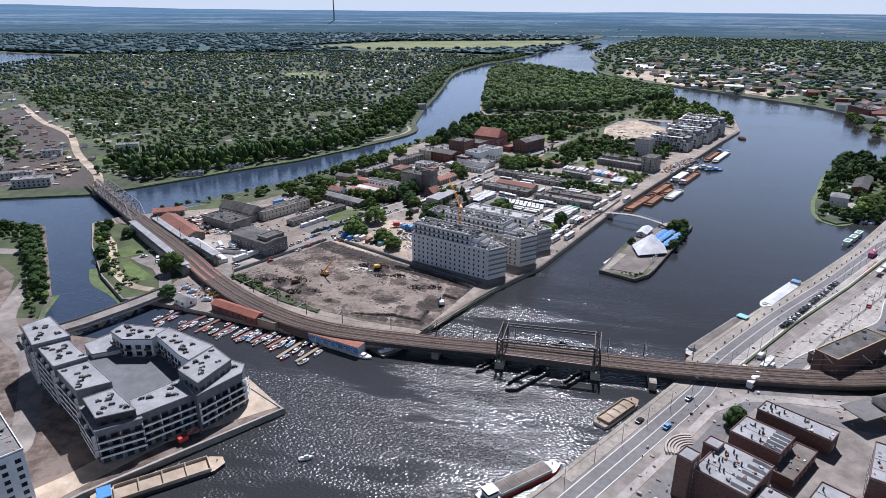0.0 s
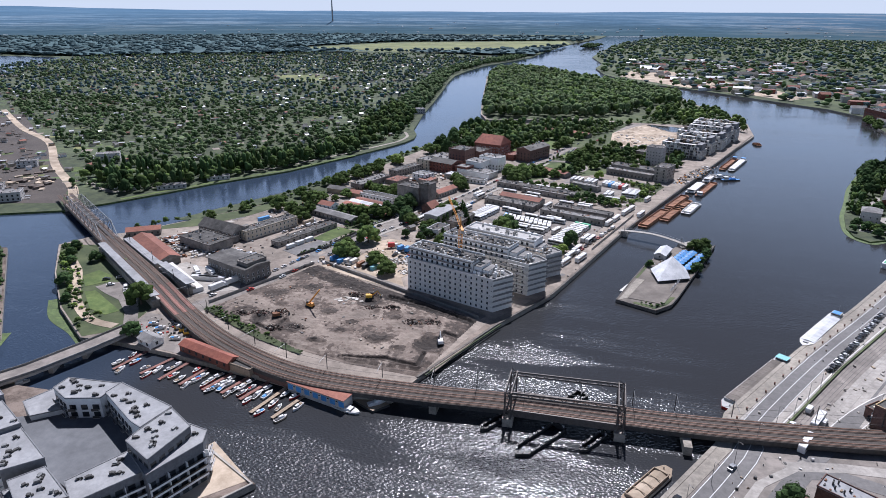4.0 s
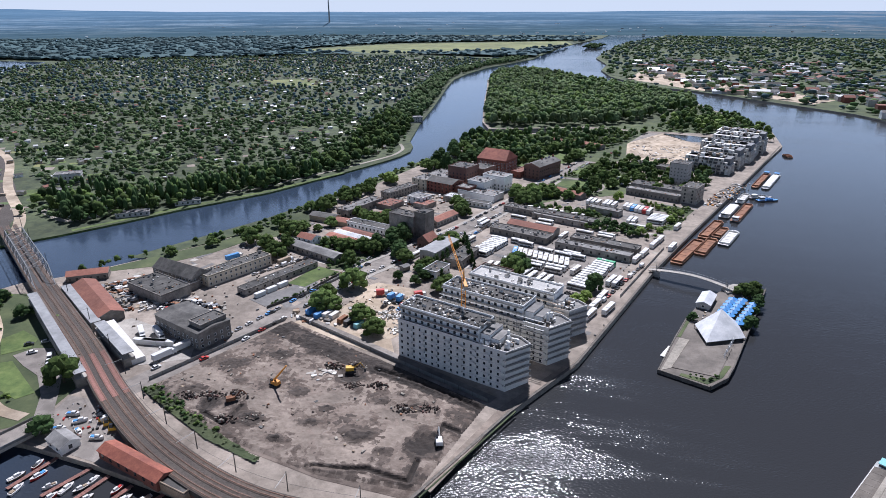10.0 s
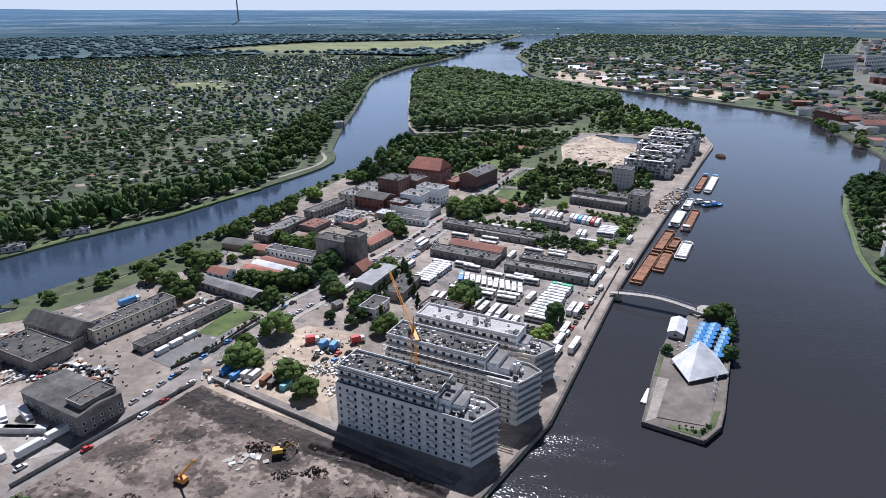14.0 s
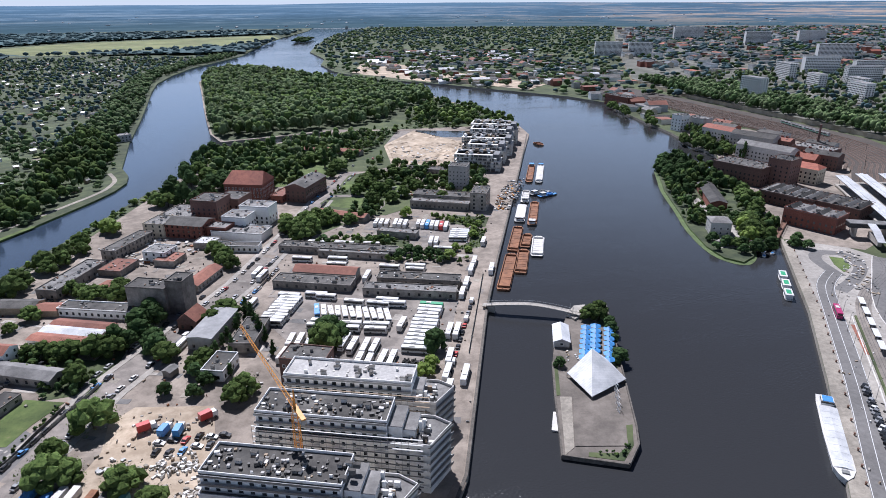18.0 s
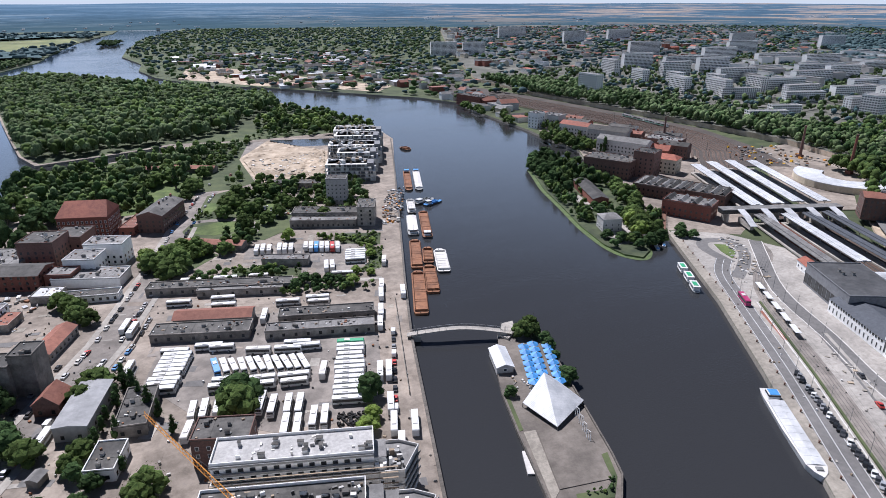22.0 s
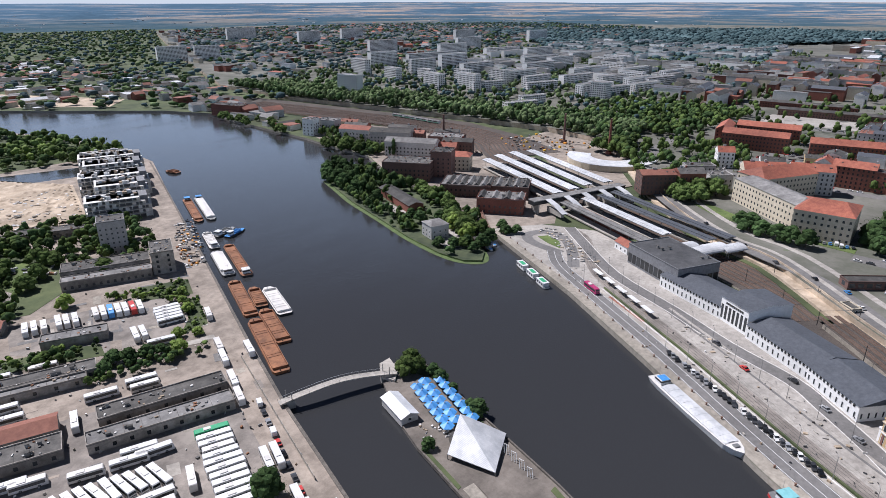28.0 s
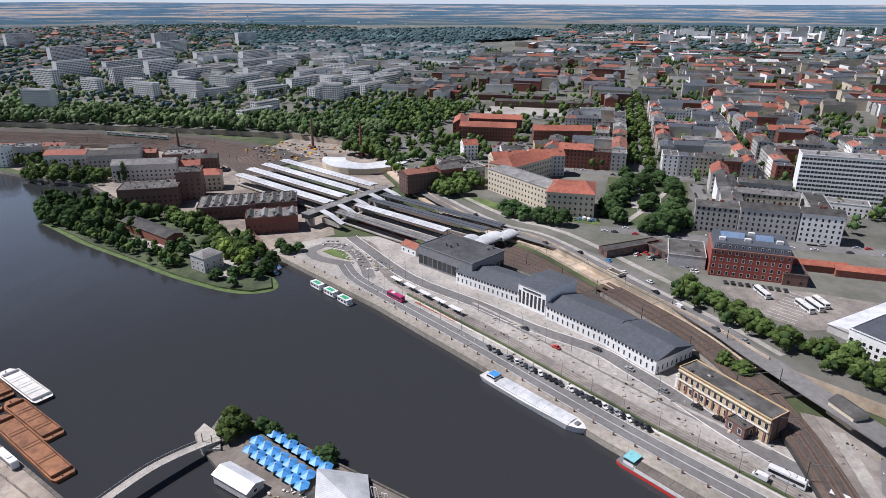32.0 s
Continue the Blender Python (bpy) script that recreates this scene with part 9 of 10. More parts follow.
# spit
trees(((320, 872), (314, 858), (322, 886), (330, 898), (308, 838), (318, 846), (336, 904), (328, 866), (344, 906), (352, 900), (300, 806), (338, 880), (330, 850)), (11, 16), "dark", z=1.1, wide=1.1)
trees(((296, 732), (300, 724), (304, 736), (292, 714), (296, 706), (340, 790), (334, 776), (346, 800), (326, 756), (316, 744), (356, 850), (348, 828), (352, 870)), (9, 14), "broad", z=1.1, wide=1.2)
trees(((296, 724), (300, 730), (288, 708)), (10, 12), "bright", z=1.1, wide=1.2)
trees(((276, 700), (270, 690), (281, 690), (292, 694), (268, 704), (264, 712), (300, 742), (290, 752), (284, 760), (296, 766)), (6, 9), "dark", z=1.1, wide=1.25)
trees(((280, 752), (276, 745), (288, 770), (272, 700), (280, 690), (292, 690)), (5, 7), "broad", z=1.1, wide=1.2)
# station and town
trees(((310, 694), (312, 686), (316, 699), (306, 690)), (5, 7), "dark", z=2.5, wide=1.3)
trees(((401, 570), (399, 564), (395, 556), (391, 547), (389, 538), (387, 529)), (9, 12), "dark", z=TOWN_Z, wide=1.2)
trees(((440, 612), (446, 622), (452, 632), (440, 628), (434, 620), (462, 606), (470, 614), (456, 618)), (11, 15), z=TOWN_Z, wide=1.2)
trees(((403, 494), (415, 498), (426, 500), (445, 494), (464, 491), (475, 488), (388, 474), (391, 464), (399, 457), (408, 452), (396, 469), (420, 459), (432, 456), (496, 452), (509, 461), (486, 476), (499, 486), (523, 469), (440, 472), (520, 488), (470, 452)), (11, 15), "dark", z=TOWN_Z, wide=1.25)
trees(((305, 457), (299, 454), (292, 450), (286, 446), (281, 443), (275, 438), (268, 433), (262, 428), (254, 420), (248, 412), (240, 404), (232, 398), (226, 392), (244, 398), (252, 404), (236, 386)), (7, 11), z=TOWN_Z, wide=1.2)
trees([(560 + i * 22, 467.5 + (i % 2) * 13) for i in range(24)], (11, 14), z=TOWN_Z, wide=1.1)
trees(((236, 448), (230, 442)), (7, 8), z=3.4, wide=1.2)
trees(((147.5, 387),), (9, 10), "dark", z=2.4, wide=1.15)
trees([(440 + random.uniform(-20, 20), 1075 + i * 14) for i in range(12)], (8, 13), z=2.4, wide=1.2)
trees([(408 + random.uniform(-8, 10), 925 + i * 9) for i in range(9)], (9, 13), z=2.4, wide=1.2)
trees(((416, 900),), (18, 19), "poplar", z=2.4)
# left bank
trees([(-300 + i * 7 + random.uniform(-3, 3), 500 - i * 6.5 + random.uniform(-3, 3)) for i in range(15)], (5, 9), "dark", z=2.0, wide=1.3)
trees([(-332 + random.uniform(-30, 20), 488 + random.uniform(-14, 8)) for _ in range(16)], (6, 11), "dark", z=2.0, wide=1.2)

# woods
FOREST = [(-94, 1114), (-106, 1156), (-124, 1248), (-144, 1372), (-171, 1538), (-198, 1692), (-204, 1842), (-160, 1890), (-98, 1850), (-24, 1735), (56, 1630), (134, 1536), (188, 1434), (196, 1354), (150, 1300), (100, 1190), (32, 1152), (-5, 1140), (-46, 1126)]
woods("forest", scatter(FOREST, 3000, (4.5, 8.5), (11, 19), 2.2), "dense green broadleaf wood on the river island", WOOD_CROWNS, ("leaf_mid", "leaf_dark", "leaf"), (0.62, 0.12, 0.26))
SOUTHWOOD = [(-92, 1002), (-94, 1056), (-84, 1059), (-46, 1067), (-6, 1085), (28, 1104), (60, 1060), (30, 985), (-20, 930), (-70, 905)]
woods("harbour_wood", scatter(SOUTHWOOD, 330, (2.5, 6.5), (4, 14), 2.2, lambda x, y: y < 1050 + 0.35 * (x + 90)), "green trees behind the harbour houses", MID_CROWNS, ("leaf", "leaf_dark", "leaf_mid"), (0.45, 0.25, 0.3))
woods("harbour_wood", scatter([(70, 905), (82, 948), (140, 930), (170, 930), (150, 880), (110, 868), (96, 890)], 60, (3, 5), (6, 10), 2.2), "green bushes round the building site", MID_CROWNS, ("leaf", "leaf_dark"), (0.6, 0.4))
COLONY = [(-318, 640), (-274, 700), (-228, 765), (-190, 840), (-166, 930), (-174, 1000), (-202, 1120), (-224, 1265), (-250, 1420), (-276, 1570), (-292, 1690), (-292, 1830), (-278, 1990), (-246, 2110), (-196, 2310), (-900, 2300), (-1500, 2000), (-1500, 1500), (-900, 800), (-440, 650)]
clump = lambda x, y: noise.noise((x * 0.014, y * 0.014, 3.0)) + 0.5 * noise.noise((x * 0.05, y * 0.05, 8.0)) > rng.uniform(-0.75, 0.2)
near = lambda x, y: y < 1150 and not (-1120 < x < -380 and abs(y - (1.0 * -x * 0.72 + 372)) < 40)
woods("garden_trees", scatter(COLONY, 2600, (2.4, 5.2), (4, 9), 1.4, lambda x, y: near(x, y) and clump(x, y)), "garden colony trees and hedges", MID_CROWNS, ("leaf_mid", "leaf_dark"), (0.66, 0.34))
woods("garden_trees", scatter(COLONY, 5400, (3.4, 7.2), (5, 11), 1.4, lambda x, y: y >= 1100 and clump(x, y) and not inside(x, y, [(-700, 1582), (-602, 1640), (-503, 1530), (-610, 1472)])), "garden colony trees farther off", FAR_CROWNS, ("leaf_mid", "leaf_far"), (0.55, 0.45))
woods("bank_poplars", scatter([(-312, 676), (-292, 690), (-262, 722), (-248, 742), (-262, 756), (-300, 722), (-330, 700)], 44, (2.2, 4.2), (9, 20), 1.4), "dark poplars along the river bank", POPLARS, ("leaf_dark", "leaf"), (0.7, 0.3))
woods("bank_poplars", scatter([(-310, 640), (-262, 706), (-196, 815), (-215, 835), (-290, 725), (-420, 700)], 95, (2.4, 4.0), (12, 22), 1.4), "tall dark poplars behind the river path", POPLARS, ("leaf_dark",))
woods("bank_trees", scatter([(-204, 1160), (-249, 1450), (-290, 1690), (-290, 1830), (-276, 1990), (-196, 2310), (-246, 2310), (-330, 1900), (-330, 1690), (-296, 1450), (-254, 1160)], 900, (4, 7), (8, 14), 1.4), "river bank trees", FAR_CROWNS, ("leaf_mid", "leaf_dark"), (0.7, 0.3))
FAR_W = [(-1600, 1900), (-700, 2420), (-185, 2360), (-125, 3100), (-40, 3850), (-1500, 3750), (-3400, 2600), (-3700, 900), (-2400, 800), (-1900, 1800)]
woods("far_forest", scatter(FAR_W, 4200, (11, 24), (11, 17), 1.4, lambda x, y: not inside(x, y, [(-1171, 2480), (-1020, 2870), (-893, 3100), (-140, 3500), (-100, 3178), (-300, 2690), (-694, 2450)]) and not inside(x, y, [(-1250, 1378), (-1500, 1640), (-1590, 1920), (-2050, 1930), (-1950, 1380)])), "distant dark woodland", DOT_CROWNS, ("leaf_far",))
def canopy(name, poly, z, amp, top, label, cell, keep=None):
    """The closed roof of a far wood: a lumpy sheet that hides the ground between single crowns."""
    xs, ys = [p[0] for p in poly], [p[1] for p in poly]
    idx, V, F = {}, [], []
    for i in range(int((max(xs) - min(xs)) / cell) + 2):
        for j in range(int((max(ys) - min(ys)) / cell) + 2):
            x, y = min(xs) + i * cell, min(ys) + j * cell
            if inside(x, y, poly) and (keep is None or keep(x, y)):
                idx[i, j] = len(V)
                V.append((x + rng.uniform(-0.3, 0.3) * cell, y + rng.uniform(-0.3, 0.3) * cell, z + amp * rng.uniform(-1, 1)))
    for i, j in idx:
        q = [idx.get(k) for k in ((i, j), (i + 1, j), (i + 1, j + 1), (i, j + 1))]
        if None not in q:
            F += [(q[0], q[1], q[2]), (q[0], q[2], q[3])]
    return tagged(new(name, mesh_np(name, np.array(V), np.array(F), (top,), None, True)), label, "trees", kind="stuff")


open_land = lambda x, y: not inside(x, y, [(-1190, 2460), (-1040, 2890), (-893, 3130), (-120, 3520), (-80, 3178), (-280, 2670), (-694, 2430)]) and not inside(x, y, [(-1240, 1368), (-1480, 1640), (-1580, 1930), (-2080, 1950), (-1970, 1360)])
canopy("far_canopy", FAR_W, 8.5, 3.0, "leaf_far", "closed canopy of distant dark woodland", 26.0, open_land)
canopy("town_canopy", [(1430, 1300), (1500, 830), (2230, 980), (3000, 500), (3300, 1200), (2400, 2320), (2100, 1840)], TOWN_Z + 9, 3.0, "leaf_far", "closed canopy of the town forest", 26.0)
# east
BELT = [(590, 737), (620, 850), (616, 960), (604, 1100), (583, 1300), (600, 1480), (680, 1400), (700, 1200), (690, 1000), (705, 860), (700, 760)]
woods("hillside_wood", scatter(BELT, 1250, (4, 7.5), (9, 16), TOWN_Z - 1), "dense green hillside wood above the railway", MID_CROWNS, ("leaf_mid", "leaf_dark"), (0.6, 0.4))
woods("hillside_wood", scatter([(505, 692), (610, 738), (560, 765), (545, 720)], 90, (4, 6.5), (8, 14), 6.0), "trees on the slope by the engine shed", MID_CROWNS, ("leaf", "leaf_dark"), (0.6, 0.4))
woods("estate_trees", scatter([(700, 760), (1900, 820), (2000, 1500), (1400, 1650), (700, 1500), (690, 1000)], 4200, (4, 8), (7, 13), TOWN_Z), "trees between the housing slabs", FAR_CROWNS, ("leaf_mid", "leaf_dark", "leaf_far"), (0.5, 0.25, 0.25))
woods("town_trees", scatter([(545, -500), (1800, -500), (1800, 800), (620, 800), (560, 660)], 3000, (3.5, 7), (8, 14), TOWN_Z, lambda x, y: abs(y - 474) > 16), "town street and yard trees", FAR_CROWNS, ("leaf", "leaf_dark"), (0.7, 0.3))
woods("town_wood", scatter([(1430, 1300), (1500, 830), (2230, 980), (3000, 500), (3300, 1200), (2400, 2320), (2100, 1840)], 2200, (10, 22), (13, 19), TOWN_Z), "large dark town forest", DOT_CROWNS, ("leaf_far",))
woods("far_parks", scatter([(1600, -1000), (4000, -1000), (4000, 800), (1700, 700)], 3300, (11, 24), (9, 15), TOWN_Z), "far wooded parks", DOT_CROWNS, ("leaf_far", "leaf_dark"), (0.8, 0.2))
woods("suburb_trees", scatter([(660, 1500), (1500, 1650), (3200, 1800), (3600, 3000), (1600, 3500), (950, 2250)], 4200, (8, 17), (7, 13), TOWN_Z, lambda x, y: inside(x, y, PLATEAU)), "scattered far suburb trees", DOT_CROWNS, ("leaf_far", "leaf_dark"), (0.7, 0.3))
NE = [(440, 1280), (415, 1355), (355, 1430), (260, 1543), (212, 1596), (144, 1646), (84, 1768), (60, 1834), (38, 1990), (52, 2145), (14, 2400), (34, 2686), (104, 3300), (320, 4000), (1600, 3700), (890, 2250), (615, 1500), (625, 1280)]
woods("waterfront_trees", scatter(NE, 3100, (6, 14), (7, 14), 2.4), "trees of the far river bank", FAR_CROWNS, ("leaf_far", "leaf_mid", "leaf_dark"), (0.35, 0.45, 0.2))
woods("river_isle_trees", scatter([(-60, 2900), (-10, 2900), (20, 3100), (-40, 3120)], 60, (10, 16), (10, 15), 0.3), "wooded isle in the upper river", DOT_CROWNS, ("leaf_dark",))

# lawns and beds of the gardens
s = Shape()
for x, y, g, r, h in scatter(COLONY, 900, z=1.4):
    s.box(x, y, g - 0.1, random.uniform(7, 20), random.uniform(5, 11), 0.16 + random.random() * 0.05, random.choice(("grass", "meadow", "grass", "yard", "lilypad")), random.choice((35, 125)) + random.uniform(-8, 8))
tagged(part("garden_lawns", s), "small lawns, beds and paths of the garden colony", "gardens", kind="stuff")
woods("shore_wood", scatter([(150, 1130), (200, 1112), (255, 1090), (258, 1160), (236, 1280), (200, 1340), (160, 1296), (130, 1200)], 190, (3.5, 7), (6, 14), 2.2), "scattered trees and scrub on the shore meadow", MID_CROWNS, ("leaf", "leaf_dark", "leaf_bright"), (0.6, 0.25, 0.15))
woods("town_yard_trees", scatter([(400, 300), (540, 300), (540, 436), (410, 436)], 60, (3, 5), (7, 12), TOWN_Z), "trees in town yards", MID_CROWNS, ("leaf", "leaf_dark"), (0.6, 0.4))
woods("town_yard_trees", scatter([(440, 640), (620, 600), (640, 690), (560, 740), (500, 690)], 110, (3.5, 6), (8, 13), TOWN_Z - 1), "trees on the slope behind the station", MID_CROWNS, ("leaf", "leaf_dark"), (0.6, 0.4))
woods("town_yard_trees", scatter([(545, 200), (900, 200), (900, 560), (545, 560)], 260, (3, 5.5), (8, 13), TOWN_Z, lambda x, y: abs(y - 474) > 16), "trees in town courtyards", MID_CROWNS, ("leaf", "leaf_dark"), (0.6, 0.4))
woods("town_yard_trees", scatter([(640, 700), (860, 690), (860, 860), (705, 860)], 330, (4, 7), (8, 14), TOWN_Z), "park trees behind the railway", MID_CROWNS, ("leaf", "leaf_dark"), (0.6, 0.4))

woods("spit_wood", scatter([(300, 806), (312, 838), (330, 886), (348, 914), (372, 912), (362, 850), (345, 800), (330, 815)], 60, (3, 5), (8, 14), 1.1), "dark trees on the north end of the spit", MID_CROWNS, ("leaf_dark", "leaf"), (0.7, 0.3))
woods("spit_wood", scatter([(290, 700), (306, 704), (332, 744), (350, 798), (338, 800), (316, 752), (296, 726)], 34, (3, 5.5), (7, 12), 1.1), "green trees beside the narrow channel", MID_CROWNS, ("leaf", "leaf_dark"), (0.5, 0.5))
woods("green_plot_wood", scatter([(86, 876), (150, 850), (160, 900), (140, 925), (90, 945), (70, 910)], 70, (2.5, 5), (5, 10), 2.2), "trees and bushes round harbour plots", MID_CROWNS, ("leaf", "leaf_dark"), (0.6, 0.4))

# ---- more of the peninsula ----
def railway_platform(a, b, width, z, base):
    p = thing("platform_canopy", "long white platform roof beside the railway", "platform roof", "viaduct platforms")
    part("roof", ribbon([a, b], width, z, z + 0.35, "roof_light", "steel"), p)
    part("platform", ribbon([a, b], width, 2.0, base, "concrete", "quay"), p)
    n = 9
    for i in range(n + 1):
        x, y = a[0] + (b[0] - a[0]) * i / n, a[1] + (b[1] - a[1]) * i / n
        part("column", Shape().tube((x, y, base), (x, y, z), 0.15, 0.15, "steel"), p)


railway_platform((-231, 519), (-144, 459), 4.6, 8.6, 6.3)
railway_platform((-171, 500), (-136, 478), 5, 8.6, 6.3)
railway_platform((-226, 536), (-176, 503), 5, 6.4, 6.2)
patch("goods_yard", [(-176, 508), (-168, 518), (-121, 505), (-114, 490), (-133, 479)], G, "concrete", "pale concrete goods yard", h=0.1)
strip("white_store", [(-174, 508), (-134, 481)], 6, G, "white_dusty", "long low white store roof", "store", h=2.6)
patch("brown_yard", [(-116, 657), (-112, 668), (-78, 655), (-82, 640)], G, "roof_rust", "reddish paved yard", h=0.08)
patch("red_yard", [(-112, 712), (-106, 724), (-84, 716), (-88, 704)], G, "roof_rust", "red paved yard", h=0.08)
patch("pond", [(-166, 676), (-154, 679), (-148, 669), (-158, 666)], G, "water_surface", "small reedy pond", "water", h=0.09)
patch("bank_scrub", [(-240, 558), (-216, 592), (-191, 630), (-171, 674), (-158, 734), (-150, 730), (-150, 690), (-140, 660), (-170, 640), (-182, 610), (-205, 580)], G, "scrub", "weedy river bank", h=0.1)
patch("hedge_ground", [(-122, 645), (-86, 632), (-80, 650), (-74, 640), (-78, 606), (-96, 604), (-120, 632)], G, "scrub", "weedy plot", h=0.07)
patch("dark_yard", [(-96, 548), (-88, 578), (-102, 590), (-112, 560)], G, "asphalt", "dark asphalt plot", h=0.07)


def heap(name, poly, n, label, paints, size=(0.6, 2.4), z=2.25, high=1.2):
    """Loose junk and stacked goods, too many to tell apart."""
    s = Shape()
    for x, y, g, r, h in scatter(poly, n, z=z):
        s.box(x, y, g, random.uniform(*size), random.uniform(*size) * 0.6, random.uniform(0.3, high), random.choice(paints), random.uniform(0, 180), taper=random.choice((0, 0, 0.15)))
    return tagged(part(name, s), label, "clutter", kind="stuff")


JUNK = ("white_dusty", "white_dusty", "steel", "steel_dark", "car_silver", "car_grey", "rust", "concrete", "wood", "car_grey", "white_dusty")
heap("scrap_cars", [(-214, 548), (-194, 572), (-160, 552), (-150, 530), (-180, 524)], 420, "scrapyard full of wrecked cars and parts", JUNK, (1.0, 4.0), high=1.5)
heap("scrap_cars", [(-158, 528), (-150, 545), (-128, 540), (-122, 524)], 170, "wrecked cars behind the works", JUNK, (1.0, 4.0), high=1.5)
heap("stored_goods", [(-70, 560), (-54, 590), (-24, 576), (-36, 540)], 90, "building materials on a sandy site", ("white_dusty", "concrete", "steel", "wood", "sand", "quay", "quay"), (0.5, 2.0))
heap("stored_goods", [(-92, 548), (-78, 546), (-60, 536), (-64, 528), (-90, 540)], 14, "containers and waste by the site fence", JUNK + ("teal_paint", "wood"), (1.0, 4.0), high=2.0)
heap("quay_goods", [(140, 800), (152, 832), (176, 880), (190, 880), (168, 830), (152, 800)], 190, "goods and machines along the quay", JUNK + ("orange_paint",), (0.7, 3.0))
heap("tyres", [(44, 598), (47, 606), (58, 603), (55, 595)], 160, "heap of old black tyres", ("rubber",), (0.7, 1.1), high=0.9)
heap("shed_ruin", [(44, 676), (47, 681), (88, 669), (86, 664)], 150, "rubble in a roofless shed", JUNK, (0.5, 1.8))
heap("lot_rubble", [(-110, 466), (-84, 530), (14, 486), (4, 442), (-60, 448)], 90, "broken concrete and timber on the lot", ("quay", "dirt", "wood", "quay", "steel_dark", "rust"), (0.4, 1.8), z=2.9, high=0.8)
heap("lot_stacks", [(-58, 489), (-50, 497), (-40, 494), (-46, 486)], 18, "stacked concrete slabs", ("concrete", "quay", "white_dusty"), (1.2, 3.0), z=2.8, high=0.7)
heap("site_rubble", [(88, 950), (138, 936), (166, 1035), (90, 1030)], 240, "rubble and materials on the sandy site", ("concrete", "quay", "wood", "white_dusty", "steel"), (1.0, 4.5), high=1.4)
heap("plaza_works", [(292, 630), (330, 684), (336, 668), (300, 616)], 90, "paving materials on the unfinished square", ("concrete", "white_dusty", "sand", "steel"), (0.6, 2.6), z=2.5, high=0.6)
heap("plaza_works", [(170, 448), (255, 560), (262, 552), (186, 446)], 34, "paving stacks on the unfinished square", ("concrete", "quay", "paving", "sand"), (0.6, 2.4), z=2.5, high=0.5)
heap("yard_junk", [(-110, 745), (-95, 790), (-60, 770), (-70, 735)], 90, "cars and crates in factory yards", JUNK, (1.0, 4.0))
heap("yard_junk", [(-140, 700), (-128, 740), (-112, 735), (-124, 690)], 70, "crates and boats on the river bank", JUNK, (1.0, 4.0))
heap("yard_junk", [(60, 880), (100, 880), (110, 850), (70, 850)], 60, "crates and cars in gardens", JUNK, (1.0, 3.5))
heap("islet_goods", [(114, 594), (120, 600), (128, 590), (122, 586)], 20, "benches and tables", ("wood", "white_dusty"), (0.6, 1.6), z=1.65, high=0.6)
rough_ground("site_mounds", [(84, 952), (140, 936), (170, 1038), (128, 1116), (86, 1040)], 2.2, 1.6, "sand", "bare sandy mounds", 2.5, 0.05, 3.0)
woods("yard_bushes", scatter([(-240, 560), (-190, 632), (-170, 676), (-157, 735), (-138, 800), (-114, 905), (-120, 905), (-146, 800), (-166, 735), (-184, 660), (-210, 610), (-246, 566)], 130, (1.6, 3.4), (2, 6), G), "bushes and reeds on the river bank", MID_CROWNS, ("leaf", "leaf_dark", "leaf_bright"), (0.6, 0.25, 0.15))
woods("yard_bushes", scatter([(-120, 645), (-86, 634), (-78, 606), (-96, 604), (-118, 632)], 46, (1.4, 2.8), (2, 5), G), "overgrown plot beside the hall", MID_CROWNS, ("leaf", "leaf_dark"), (0.6, 0.4))
woods("park_bushes", scatter([(-266, 523), (-234, 486), (-193, 448), (-160, 424), (-168, 432), (-206, 466), (-240, 500), (-252, 524)], 70, (1.0, 2.6), (1.4, 4.0), G), "bushes along the park bank", MID_CROWNS, ("leaf", "leaf_dark", "leaf_bright"), (0.5, 0.2, 0.3))
woods("bank_bushes", scatter([(-300, 508), (-238, 450), (-197, 411), (-184, 391), (-200, 388), (-216, 408), (-246, 436), (-300, 482), (-345, 490), (-345, 500)], 130, (1.4, 3.4), (1.6, 5.5), 2.0, lambda x, y: abs(y - (463 if x < -262 else 440)) > 0 and (x + 268) * 0.9 + (y - 463) > -2 or y > 478), "dense bushes on the west bank", MID_CROWNS, ("leaf", "leaf_dark"), (0.6, 0.4))
woods("track_bushes", scatter([(-118, 462), (-92, 450), (-70, 442), (-70, 446), (-94, 458), (-114, 468)], 46, (0.7, 1.6), (0.8, 2.0), G + 0.4), "weeds on the railway slope", MID_CROWNS, ("leaf", "leaf_dark"), (0.6, 0.4))
woods("depot_bushes", scatter([(50, 718), (54, 728), (104, 712), (100, 702)], 34, (1.4, 2.8), (2.5, 5), G), "bushes between depot sheds", MID_CROWNS, ("leaf_dark", "leaf"), (0.6, 0.4))
woods("depot_bushes", scatter([(6, 752), (12, 768), (60, 752), (56, 742)], 36, (1.6, 3.2), (3, 6), G), "bushes behind the depot shed", MID_CROWNS, ("leaf_dark", "leaf"), (0.6, 0.4))
woods("depot_bushes", scatter([(90, 795), (110, 790), (124, 770), (116, 752), (106, 772)], 34, (1.4, 2.8), (2, 5), G), "yellow-green weeds by the bus yard", MID_CROWNS, ("leaf_bright", "leaf"), (0.6, 0.4))
woods("yard_wood", scatter([(20, 800), (40, 826), (60, 822), (48, 794)], 26, (2.2, 4.2), (5, 9), G), "trees by the sandy plot", MID_CROWNS, ("leaf_dark", "leaf"), (0.6, 0.4))
woods("yard_wood", scatter([(96, 838), (140, 826), (150, 870), (104, 880)], 40, (2.0, 4.2), (4, 9), G), "trees round the works halls", MID_CROWNS, ("leaf_dark", "leaf"), (0.6, 0.4))
